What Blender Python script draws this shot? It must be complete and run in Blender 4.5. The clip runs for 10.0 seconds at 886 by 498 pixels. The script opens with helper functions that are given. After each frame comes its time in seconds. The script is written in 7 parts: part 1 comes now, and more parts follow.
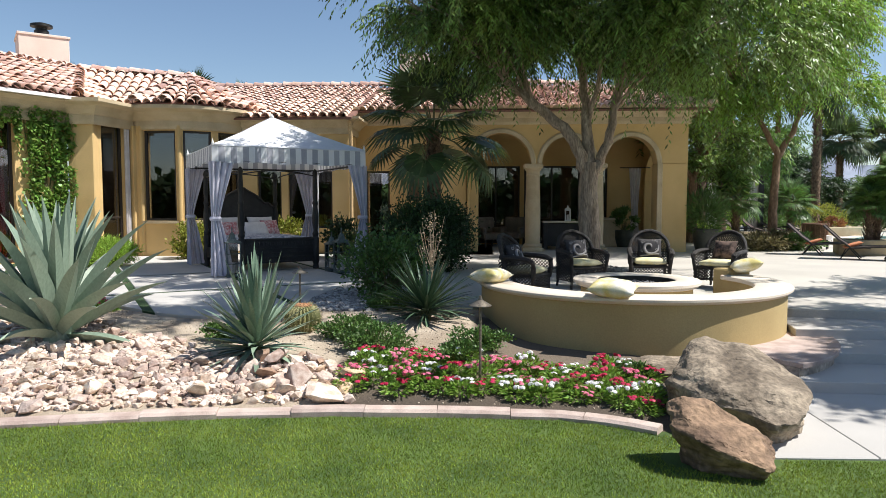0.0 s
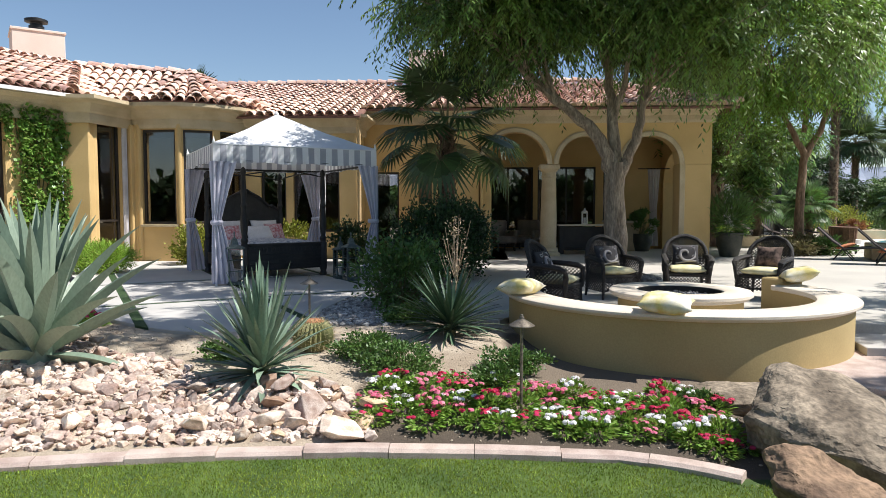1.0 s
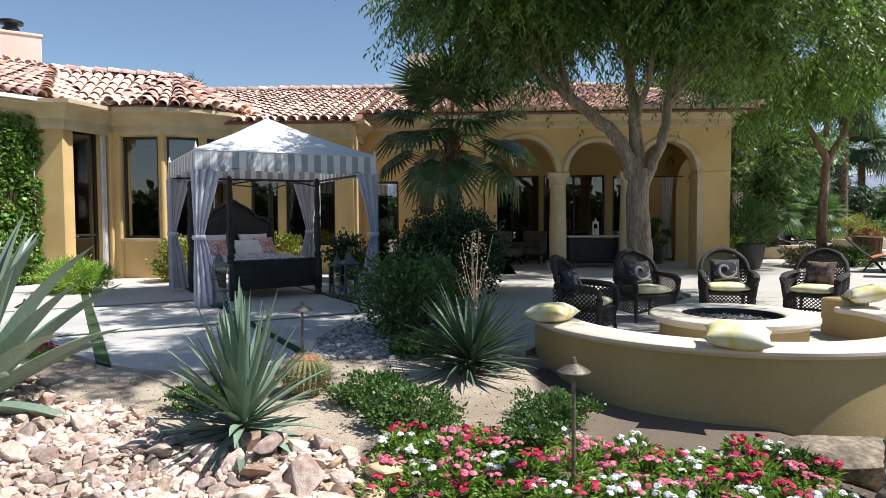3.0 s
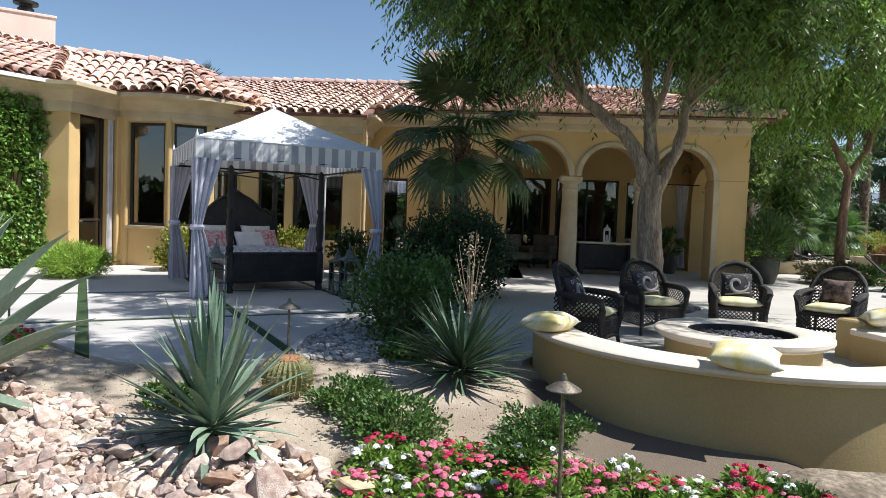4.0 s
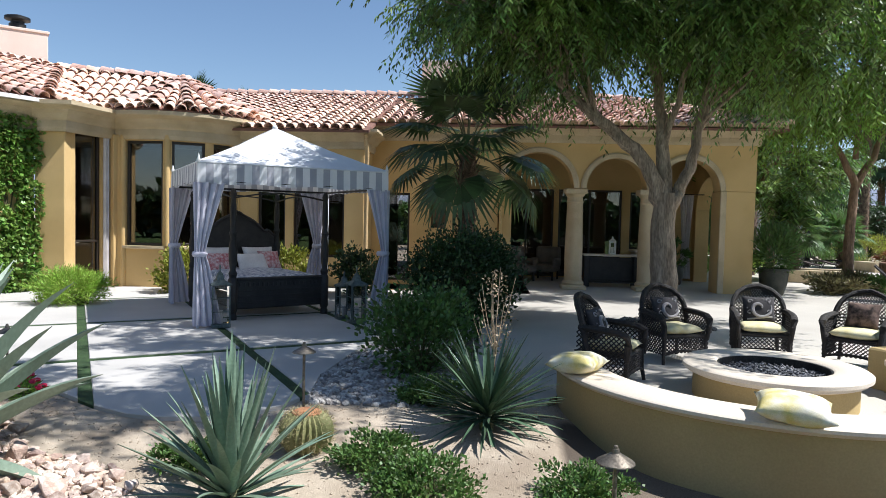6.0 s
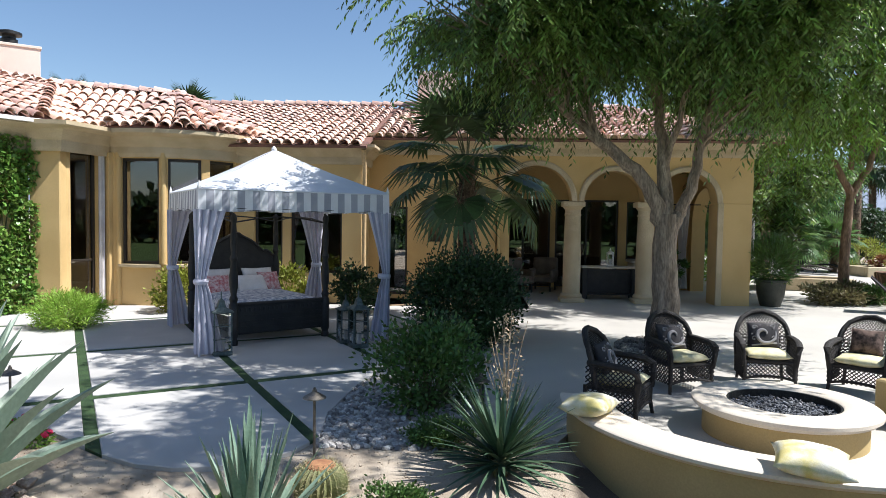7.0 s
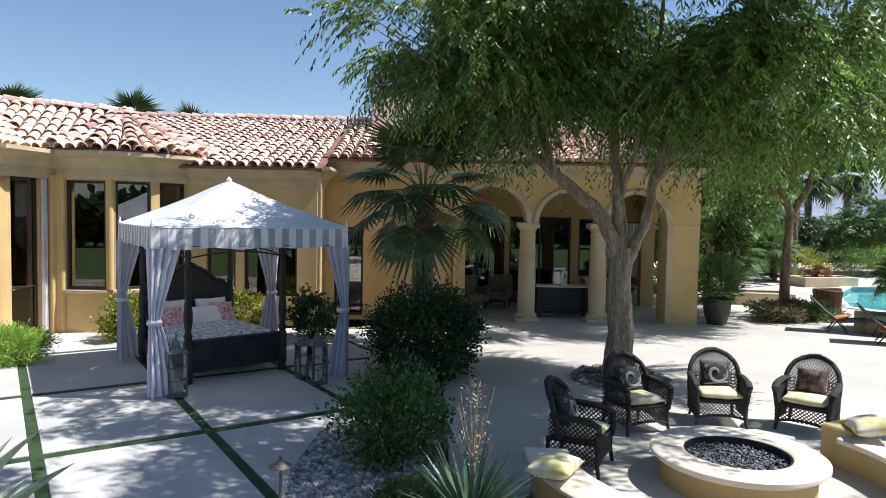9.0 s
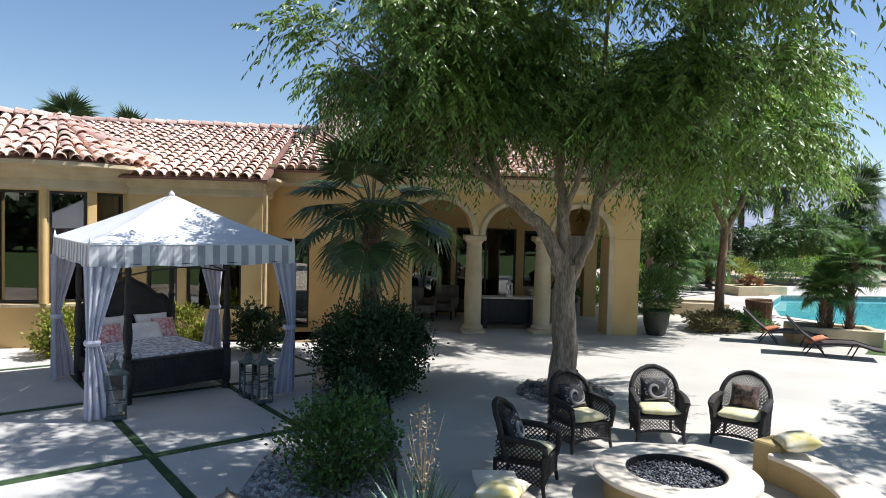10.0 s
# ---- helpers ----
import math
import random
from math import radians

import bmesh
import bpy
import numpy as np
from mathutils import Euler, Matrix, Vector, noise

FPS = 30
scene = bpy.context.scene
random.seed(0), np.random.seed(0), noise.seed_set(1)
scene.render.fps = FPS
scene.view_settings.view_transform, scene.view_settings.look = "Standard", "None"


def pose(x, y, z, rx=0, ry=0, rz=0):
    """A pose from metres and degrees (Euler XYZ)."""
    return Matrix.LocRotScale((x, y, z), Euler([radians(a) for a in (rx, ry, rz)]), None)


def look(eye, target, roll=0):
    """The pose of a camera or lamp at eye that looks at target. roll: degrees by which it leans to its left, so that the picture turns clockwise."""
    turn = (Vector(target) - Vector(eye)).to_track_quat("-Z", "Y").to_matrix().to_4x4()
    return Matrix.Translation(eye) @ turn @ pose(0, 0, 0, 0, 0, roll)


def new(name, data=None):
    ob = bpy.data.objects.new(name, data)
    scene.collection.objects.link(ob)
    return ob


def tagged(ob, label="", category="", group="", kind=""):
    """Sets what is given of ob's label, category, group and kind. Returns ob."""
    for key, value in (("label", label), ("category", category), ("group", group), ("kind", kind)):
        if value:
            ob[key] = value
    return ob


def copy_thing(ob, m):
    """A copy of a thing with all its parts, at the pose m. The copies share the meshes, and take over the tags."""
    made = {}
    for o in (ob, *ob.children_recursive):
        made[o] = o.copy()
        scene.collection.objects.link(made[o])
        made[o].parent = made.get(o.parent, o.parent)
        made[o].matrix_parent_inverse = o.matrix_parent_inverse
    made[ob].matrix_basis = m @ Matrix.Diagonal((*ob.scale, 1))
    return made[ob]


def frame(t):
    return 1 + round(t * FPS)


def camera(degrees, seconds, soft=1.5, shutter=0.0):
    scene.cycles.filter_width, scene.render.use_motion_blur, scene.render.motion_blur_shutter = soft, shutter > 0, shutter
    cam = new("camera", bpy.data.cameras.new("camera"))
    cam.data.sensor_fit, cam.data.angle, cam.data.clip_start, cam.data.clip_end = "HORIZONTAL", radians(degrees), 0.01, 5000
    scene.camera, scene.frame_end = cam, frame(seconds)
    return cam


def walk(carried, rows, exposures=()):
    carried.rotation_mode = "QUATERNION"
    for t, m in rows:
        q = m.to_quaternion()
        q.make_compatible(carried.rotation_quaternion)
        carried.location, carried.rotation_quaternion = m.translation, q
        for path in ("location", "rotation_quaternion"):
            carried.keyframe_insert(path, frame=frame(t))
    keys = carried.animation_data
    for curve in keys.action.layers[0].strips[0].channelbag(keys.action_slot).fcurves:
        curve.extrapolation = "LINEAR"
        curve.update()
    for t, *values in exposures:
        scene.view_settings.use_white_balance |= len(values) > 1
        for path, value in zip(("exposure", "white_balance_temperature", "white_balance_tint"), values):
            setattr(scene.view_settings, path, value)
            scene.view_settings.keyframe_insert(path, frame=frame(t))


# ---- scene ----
cam = camera(66.0, 10.0, soft=0.7)
PATH = [
    (0, (0.673, -0.257, 1.374), (0.559, 1.736, 1.246), 0.0),
    (0.5, (0.52, 0.186, 1.392), (0.402, 2.179, 1.265), 0.3),
    (1, (0.354, 0.615, 1.389), (0.233, 2.608, 1.267), -0.0),
    (1.5, (0.182, 0.995, 1.395), (0.064, 2.988, 1.282), -0.7),
    (2, (0.044, 1.315, 1.399), (-0.064, 3.31, 1.3), -1.3),
    (2.5, (0.006, 1.593, 1.409), (-0.096, 3.589, 1.316), -1.2),
    (4, (0.209, 2.136, 1.416), (0.065, 4.129, 1.322), 2.1),
    (4.5, (0.19, 2.265, 1.433), (0.033, 4.257, 1.337), 2.1),
    (5, (0.12, 2.351, 1.472), (-0.035, 4.343, 1.382), 1.9),
    (5.5, (0.029, 2.411, 1.57), (-0.113, 4.404, 1.483), 1.6),
    (7, (-0.256, 2.482, 2.131), (-0.358, 4.478, 2.039), 0.9),
    (7.5, (-0.317, 2.554, 2.324), (-0.41, 4.549, 2.228), 0.6),
    (8, (-0.371, 2.52, 2.523), (-0.442, 4.516, 2.423), 0.7),
    (8.5, (-0.4, 2.456, 2.701), (-0.438, 4.453, 2.599), 1.1),
    (9, (-0.42, 2.499, 2.75), (-0.376, 4.496, 2.651), 1.0),
    (9.5, (-0.419, 2.446, 2.828), (-0.289, 4.44, 2.734), 1.1),
    (10, (-0.47, 2.456, 2.975), (-0.267, 4.443, 2.89), 1.5),
]
walk(cam, [(t, look(eye, target, roll)) for t, eye, target, roll in PATH], [(0.0, 0.56, 6380, 10), (5.5, 0.55, 6050, 10), (7.0, 0.67, 6000, 10), (10.0, 0.61, 6020, 10)])

# ---- world, sun, exposure ----
SUN = Vector((0.571, -0.035, 0.82)).normalized()
world = bpy.data.worlds.new("sky")
scene.world = world
world.use_nodes = True
wn = world.node_tree.nodes
sky = wn.new("ShaderNodeTexSky")
sky.sky_type = "NISHITA"
sky.sun_disc = False
sky.sun_elevation = math.asin(SUN.z)
sky.sun_rotation = math.atan2(SUN.x, SUN.y)
sky.air_density, sky.dust_density, sky.ozone_density = 1.0, 0.4, 1.8
wn["Background"].inputs["Strength"].default_value = 0.085
world.node_tree.links.new(sky.outputs[0], wn["Background"].inputs[0])
sun = new("sun", bpy.data.lights.new("sun", "SUN"))
sun.data.energy, sun.data.angle, sun.data.color = 5.0, radians(0.55), (1.0, 0.97, 0.92)
sun.matrix_world = look((0, 0, 0), -SUN)


# ---- materials ----
def mat(name, c1, c2, scale=4.0, rough=0.8, bump=0.2, fine=60.0, metal=0.0, var=0.0, isl=0.0, leaf=0.0, spec=0.5, grain=0.35, stretch=None):
    m = bpy.data.materials.new(name)
    m.use_nodes = True
    n, l = m.node_tree.nodes, m.node_tree.links
    b = n["Principled BSDF"]
    b.inputs["Roughness"].default_value = rough
    b.inputs["Metallic"].default_value = metal
    b.inputs["Specular IOR Level"].default_value = spec
    tc = n.new("ShaderNodeTexCoord")
    co = tc.outputs["Object"]
    if stretch:
        mp = n.new("ShaderNodeMapping")
        mp.inputs["Scale"].default_value = stretch
        l.new(co, mp.inputs["Vector"])
        co = mp.outputs[0]
    n1, n2 = n.new("ShaderNodeTexNoise"), n.new("ShaderNodeTexNoise")
    for t, s, d in ((n1, scale, 5.0), (n2, fine, 4.0)):
        t.inputs["Scale"].default_value, t.inputs["Detail"].default_value = s, d
        l.new(co, t.inputs["Vector"])
    r = n.new("ShaderNodeValToRGB")
    r.color_ramp.elements[0].position, r.color_ramp.elements[1].position = 0.36, 0.64
    r.color_ramp.elements[0].color, r.color_ramp.elements[1].color = (*c1, 1), (*c2, 1)
    l.new(n1.outputs["Fac"], r.inputs[0])
    hs = n.new("ShaderNodeHueSaturation")
    l.new(r.outputs[0], hs.inputs["Color"])
    mr = n.new("ShaderNodeMapRange")
    mr.inputs["From Min"].default_value, mr.inputs["From Max"].default_value = 0.3, 0.7
    mr.inputs["To Min"].default_value, mr.inputs["To Max"].default_value = 1 - grain, 1 + grain
    l.new(n2.outputs["Fac"], mr.inputs["Value"])
    val = mr.outputs[0]
    for amount, node, out in ((var, "ShaderNodeObjectInfo", "Random"), (isl, "ShaderNodeNewGeometry", "Random Per Island")):
        if amount:
            oi, m2, mu = n.new(node), n.new("ShaderNodeMapRange"), n.new("ShaderNodeMath")
            m2.inputs["To Min"].default_value, m2.inputs["To Max"].default_value = 1 - amount, 1 + amount
            l.new(oi.outputs[out], m2.inputs["Value"])
            mu.operation = "MULTIPLY"
            l.new(val, mu.inputs[0]), l.new(m2.outputs[0], mu.inputs[1])
            val = mu.outputs[0]
            m3 = n.new("ShaderNodeMapRange")
            m3.inputs["To Min"].default_value, m3.inputs["To Max"].default_value = 0.5 - 0.04 * amount, 0.5 + 0.04 * amount
            l.new(oi.outputs[out], m3.inputs["Value"]), l.new(m3.outputs[0], hs.inputs["Hue"])
    l.new(val, hs.inputs["Value"])
    l.new(hs.outputs[0], b.inputs["Base Color"])
    if bump:
        bp = n.new("ShaderNodeBump")
        bp.inputs["Strength"].default_value, bp.inputs["Distance"].default_value = bump, 0.02
        l.new(n2.outputs["Fac"], bp.inputs["Height"]), l.new(bp.outputs[0], b.inputs["Normal"])
    if leaf:
        tr, mx = n.new("ShaderNodeBsdfTranslucent"), n.new("ShaderNodeMixShader")
        mx.inputs[0].default_value = leaf
        l.new(hs.outputs[0], tr.inputs["Color"])
        l.new(b.outputs[0], mx.inputs[1]), l.new(tr.outputs[0], mx.inputs[2])
        l.new(mx.outputs[0], n["Material Output"].inputs["Surface"])
    return m


STUCCO = mat("stucco", (0.54, 0.365, 0.15), (0.63, 0.435, 0.19), 0.9, 0.9, 0.35, 90, grain=0.12)
STUCCO_CREAM = mat("stucco_cream", (0.55, 0.415, 0.20), (0.63, 0.485, 0.25), 0.9, 0.9, 0.25, 70, grain=0.08)
STUCCO_PALE = mat("stucco_pale", (0.72, 0.56, 0.46), (0.79, 0.64, 0.54), 1.2, 0.9, 0.3, 90, grain=0.1)
SEATWALL = mat("seat_wall_stucco", (0.40, 0.29, 0.125), (0.46, 0.34, 0.15), 1.1, 0.9, 0.07, 60, grain=0.07)
CAST = mat("cast_stone", (0.46, 0.36, 0.22), (0.56, 0.45, 0.29), 2.2, 0.85, 0.25, 70, grain=0.18)
CAP = mat("cap_stone", (0.63, 0.54, 0.43), (0.71, 0.62, 0.50), 2.0, 0.75, 0.06, 60, grain=0.07)
TILE = mat("clay_tile", (0.55, 0.33, 0.25), (0.76, 0.57, 0.48), 2.2, 0.85, 0.3, 40, var=0.28, isl=0.28, grain=0.18)
TILE_BED = mat("roof_underlay", (0.16, 0.08, 0.06), (0.22, 0.11, 0.08), 3, 0.9, 0.2)
WHITE = mat("white_paint", (0.72, 0.70, 0.66), (0.80, 0.78, 0.74), 3, 0.6, 0.05, grain=0.06)
CONCRETE = mat("concrete", (0.44, 0.415, 0.38), (0.53, 0.50, 0.46), 0.7, 0.8, 0.12, 120, grain=0.1)
TERRACE = mat("terrace_stone", (0.47, 0.43, 0.375), (0.55, 0.51, 0.445), 0.6, 0.62, 0.08, 60, grain=0.1)
SOIL = mat("sandy_soil", (0.31, 0.24, 0.17), (0.50, 0.415, 0.315), 1.6, 0.95, 0.6, 130, grain=0.4)
MULCH = mat("dark_soil", (0.11, 0.08, 0.055), (0.25, 0.19, 0.135), 3.0, 0.95, 0.7, 90, grain=0.5)
LAWN = mat("lawn_soil", (0.045, 0.082, 0.014), (0.085, 0.135, 0.024), 2.2, 0.95, 0.5, 200, grain=0.4)
GRASS = mat("grass_blades", (0.14, 0.205, 0.018), (0.265, 0.325, 0.034), 1.7, 0.55, 0, 30, isl=0.45, leaf=0.3, grain=0.15)


def blend_bed(m, c1, c2):
    """Lets the dark flower-bed soil, and painted shade along the seat wall, show where the ground's attribute 'bed' is
    high, with a ragged edge.
    """
    n, l = m.node_tree.nodes, m.node_tree.links
    hs = next(k for k in n if k.bl_idname == "ShaderNodeHueSaturation")
    first = hs.inputs["Color"].links[0].from_socket
    ramp = n.new("ShaderNodeValToRGB")
    ramp.color_ramp.elements[0].position, ramp.color_ramp.elements[1].position = 0.36, 0.64
    ramp.color_ramp.elements[0].color, ramp.color_ramp.elements[1].color = (*c1, 1), (*c2, 1)
    rag, at = n.new("ShaderNodeTexNoise"), n.new("ShaderNodeAttribute")
    rag.inputs["Scale"].default_value, rag.inputs["Detail"].default_value = 6.0, 5.0
    at.attribute_name = "bed"
    l.new(rag.outputs["Fac"], ramp.inputs[0])
    add, rng_ = n.new("ShaderNodeMath"), n.new("ShaderNodeMapRange")
    l.new(at.outputs["Fac"], add.inputs[0]), l.new(rag.outputs["Fac"], add.inputs[1])
    rng_.inputs["From Min"].default_value, rng_.inputs["From Max"].default_value = 0.85, 1.15
    l.new(add.outputs[0], rng_.inputs["Value"])
    mix = n.new("ShaderNodeMix")
    mix.data_type = "RGBA"
    l.new(rng_.outputs[0], mix.inputs["Factor"])
    l.new(first, mix.inputs[6]), l.new(ramp.outputs[0], mix.inputs[7])
    l.new(mix.outputs[2], hs.inputs["Color"])


blend_bed(SOIL, (0.065, 0.048, 0.034), (0.17, 0.13, 0.092))
TURF = mat("turf_strip", (0.022, 0.05, 0.014), (0.04, 0.08, 0.022), 6, 0.9, 0.6, 220, grain=0.4)
ROCK = mat("pale_rock", (0.42, 0.29, 0.22), (0.70, 0.57, 0.475), 4.0, 0.85, 0.5, 40, var=0.5, isl=0.35, grain=0.25)
ROCK_TAN = mat("tan_rock", (0.40, 0.26, 0.16), (0.60, 0.44, 0.30), 4.0, 0.85, 0.45, 45, var=0.35, grain=0.25)
GRAVEL = mat("grey_gravel", (0.22, 0.20, 0.18), (0.46, 0.43, 0.40), 9, 0.85, 0.4, 60, isl=0.5, grain=0.25)
RIVER = mat("river_stone", (0.07, 0.06, 0.052), (0.30, 0.265, 0.225), 5.0, 0.75, 0.3, 50, var=0.6, grain=0.25)
BOULDER = mat("boulder_stone", (0.125, 0.095, 0.065), (0.35, 0.28, 0.20), 2.6, 0.9, 0.9, 22, grain=0.4)
BOULDER_RED = mat("boulder_red", (0.10, 0.06, 0.038), (0.37, 0.24, 0.145), 2.2, 0.9, 0.9, 20, grain=0.4)
CURB = mat("pink_curb", (0.40, 0.30, 0.25), (0.54, 0.43, 0.37), 5, 0.85, 0.3, 120, var=0.1, grain=0.2)
WICKER = mat("black_wicker", (0.012, 0.009, 0.007), (0.028, 0.020, 0.015), 30, 0.6, 0.6, 160, grain=0.4)
DARKWOOD = mat("black_wood", (0.012, 0.011, 0.011), (0.025, 0.022, 0.020), 5, 0.58, 0.15, 40, grain=0.2)
BRONZE = mat("bronze_frame", (0.020, 0.014, 0.010), (0.032, 0.022, 0.016), 5, 0.45, 0.05)
IRON = mat("dark_iron", (0.02, 0.02, 0.02), (0.04, 0.038, 0.034), 9, 0.5, 0.1, metal=0.6)
COPPER = mat("bronze_lamp", (0.13, 0.11, 0.085), (0.25, 0.21, 0.165), 9, 0.5, 0.1, metal=0.6)
YELLOW = mat("yellow_cushion", (0.66, 0.57, 0.29), (0.76, 0.69, 0.45), 9, 0.9, 0.2, 150, grain=0.08)
PILLOW = mat("yellow_white_fabric", (0.66, 0.55, 0.20), (0.80, 0.76, 0.64), 6, 0.9, 0.15, 120, grain=0.08)
GREYPILLOW = mat("grey_pillow", (0.025, 0.022, 0.024), (0.05, 0.045, 0.045), 6, 0.9, 0.15, 120, grain=0.15)
GREYLIGHT = mat("grey_motif", (0.24, 0.22, 0.22), (0.34, 0.32, 0.31), 6, 0.9, 0.15, 120, grain=0.12)
BROWNPILLOW = mat("brown_print", (0.03, 0.018, 0.013), (0.20, 0.13, 0.10), 14, 0.9, 0.15, 120, grain=0.15)
LINEN = mat("white_linen", (0.62, 0.58, 0.56), (0.74, 0.70, 0.68), 4, 0.9, 0.2, 60, grain=0.08)
PRINT = mat("blue_print_quilt", (0.20, 0.22, 0.30), (0.72, 0.70, 0.70), 16, 0.9, 0.25, 80, grain=0.12)
PINKPILLOW = mat("pink_print", (0.45, 0.12, 0.13), (0.66, 0.52, 0.50), 18, 0.9, 0.15, 80)
REDCURTAIN = mat("red_curtain", (0.28, 0.02, 0.02), (0.40, 0.04, 0.035), 3, 0.85, 0.1, stretch=(8, 8, 0.5))
BARK = mat("grey_bark", (0.21, 0.15, 0.10), (0.40, 0.30, 0.21), 5, 0.9, 1.0, 26, grain=0.4, stretch=(1.6, 1.6, 0.35))
BARK_RED = mat("red_bark", (0.17, 0.10, 0.06), (0.30, 0.19, 0.12), 5, 0.9, 0.8, 24, grain=0.35, stretch=(1.6, 1.6, 0.4))
PALMBARK = mat("palm_fibre", (0.10, 0.06, 0.04), (0.22, 0.14, 0.09), 8, 0.95, 1.0, 40, grain=0.5, isl=0.3)
LEAF = mat("tree_leaf", (0.095, 0.155, 0.036), (0.225, 0.31, 0.068), 0.9, 0.42, 0, 30, isl=0.65, leaf=0.3, grain=0.1)
OLIVE = mat("olive_leaf", (0.13, 0.12, 0.05), (0.24, 0.20, 0.09), 1.5, 0.6, 0, 30, isl=0.4, leaf=0.2, grain=0.1)
VERDI = mat("weathered_lantern", (0.06, 0.08, 0.075), (0.15, 0.18, 0.165), 9, 0.6, 0.2, 60, metal=0.3)
RUSTLEAF = mat("rust_leaf", (0.20, 0.06, 0.03), (0.34, 0.16, 0.06), 1.5, 0.5, 0, 30, isl=0.4, leaf=0.3, grain=0.1)
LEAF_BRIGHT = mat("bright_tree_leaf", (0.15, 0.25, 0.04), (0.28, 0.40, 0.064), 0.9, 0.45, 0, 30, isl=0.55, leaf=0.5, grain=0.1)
TAUPE = mat("taupe_fabric", (0.15, 0.12, 0.095), (0.22, 0.18, 0.145), 4, 0.9, 0.15, 120)
STEPSTONE = mat("rough_ledge_stone", (0.30, 0.24, 0.19), (0.46, 0.38, 0.31), 6, 0.9, 0.9, 18, grain=0.35)
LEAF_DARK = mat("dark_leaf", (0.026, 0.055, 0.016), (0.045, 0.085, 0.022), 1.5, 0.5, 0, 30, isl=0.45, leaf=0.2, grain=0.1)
FLOWERLEAF = mat("flower_leaf", (0.17, 0.29, 0.04), (0.27, 0.40, 0.07), 1.5, 0.5, 0, 30, isl=0.4, leaf=0.35, grain=0.1)
LEAF_MID = mat("mid_leaf", (0.066, 0.13, 0.026), (0.12, 0.205, 0.045), 1.5, 0.5, 0, 30, isl=0.4, leaf=0.28, grain=0.1)
LEAF_LIME = mat("lime_leaf", (0.22, 0.36, 0.04), (0.34, 0.48, 0.07), 1.5, 0.55, 0, 30, isl=0.35, leaf=0.3, grain=0.1)
LEAF_YELLOW = mat("yellow_leaf", (0.22, 0.24, 0.03), (0.36, 0.36, 0.05), 1.5, 0.55, 0, 30, isl=0.4, leaf=0.3, grain=0.1)
IVY = mat("ivy_leaf", (0.13, 0.23, 0.04), (0.23, 0.36, 0.07), 1.5, 0.4, 0, 30, isl=0.45, leaf=0.25, grain=0.1)
PALMLEAF = mat("palm_leaf", (0.038, 0.066, 0.021), (0.082, 0.124, 0.038), 1.0, 0.5, 0, 40, isl=0.3, leaf=0.2, grain=0.15)
AGAVE = mat("agave_leaf", (0.20, 0.27, 0.20), (0.29, 0.35, 0.26), 1.2, 0.5, 0.12, 40, isl=0.12, grain=0.12, stretch=(1, 1, 0.4))
YUCCA = mat("yucca_leaf", (0.15, 0.22, 0.15), (0.25, 0.33, 0.23), 1.6, 0.45, 0.1, 50, isl=0.3, leaf=0.08, grain=0.15)
YUCCA_DARK = mat("dark_yucca_leaf", (0.05, 0.095, 0.05), (0.095, 0.15, 0.085), 1.6, 0.4, 0.1, 50, isl=0.3, leaf=0.08, grain=0.15)
CACTUS = mat("cactus_skin", (0.15, 0.16, 0.055), (0.22, 0.21, 0.085), 6, 0.7, 0.3, 60, grain=0.2)
SPINE = mat("cactus_spines", (0.30, 0.25, 0.12), (0.44, 0.37, 0.20), 9, 0.7, 0, isl=0.2)
CROWN = mat("cactus_wool", (0.26, 0.11, 0.05), (0.40, 0.20, 0.09), 12, 0.9, 0.5, 90)
TWIG = mat("dry_twig", (0.36, 0.25, 0.15), (0.58, 0.45, 0.30), 9, 0.9, 0.2, isl=0.2)
STEM = mat("green_stem", (0.09, 0.10, 0.04), (0.15, 0.13, 0.06), 9, 0.8, 0.2)
PETAL_W = mat("white_petal", (0.74, 0.72, 0.70), (0.82, 0.80, 0.78), 9, 0.7, 0, isl=0.08, leaf=0.2, grain=0.05)
PETAL_R = mat("red_petal", (0.50, 0.012, 0.06), (0.64, 0.04, 0.13), 9, 0.6, 0, isl=0.2, leaf=0.2, grain=0.08)
PETAL_P = mat("pink_petal", (0.66, 0.10, 0.20), (0.76, 0.28, 0.36), 9, 0.6, 0, isl=0.15, leaf=0.2, grain=0.08)
LAVA = mat("lava_pebbles", (0.03, 0.03, 0.032), (0.16, 0.16, 0.17), 12, 0.5, 0.3, 50, isl=0.6, grain=0.3)
POT = mat("green_glazed_pot", (0.028, 0.032, 0.022), (0.055, 0.055, 0.038), 5, 0.5, 0.15)
LOUNGE = mat("brown_sling", (0.035, 0.020, 0.015), (0.06, 0.035, 0.026), 20, 0.7, 0.2, 160)
ORANGE = mat("orange_towel", (0.50, 0.16, 0.07), (0.62, 0.26, 0.13), 6, 0.9, 0.3)
POOLTILE = mat("pool_plaster", (0.05, 0.27, 0.31), (0.08, 0.34, 0.38), 3, 0.5, 0.05)
# mountain colour already holds the grey-blue haze of distance
MOUNTAIN = mat("hazed_mountain", (0.23, 0.26, 0.32), (0.31, 0.335, 0.39), 0.02, 1.0, 0, 0.2, grain=0.1, spec=0.0)
# dark brown that carries the shade of the rooms in its colour
DARKROOM = mat("room_shade_brown", (0.20, 0.13, 0.07), (0.26, 0.17, 0.09), 1, 0.9, 0.05, grain=0.1)
STRIPE_W = mat("white_canvas", (0.77, 0.765, 0.775), (0.83, 0.825, 0.83), 3, 0.85, 0.12, 140, grain=0.06, leaf=0.2)
STRIPE_G = mat("grey_canvas", (0.36, 0.36, 0.40), (0.43, 0.43, 0.47), 3, 0.85, 0.12, 140, grain=0.06, leaf=0.12)
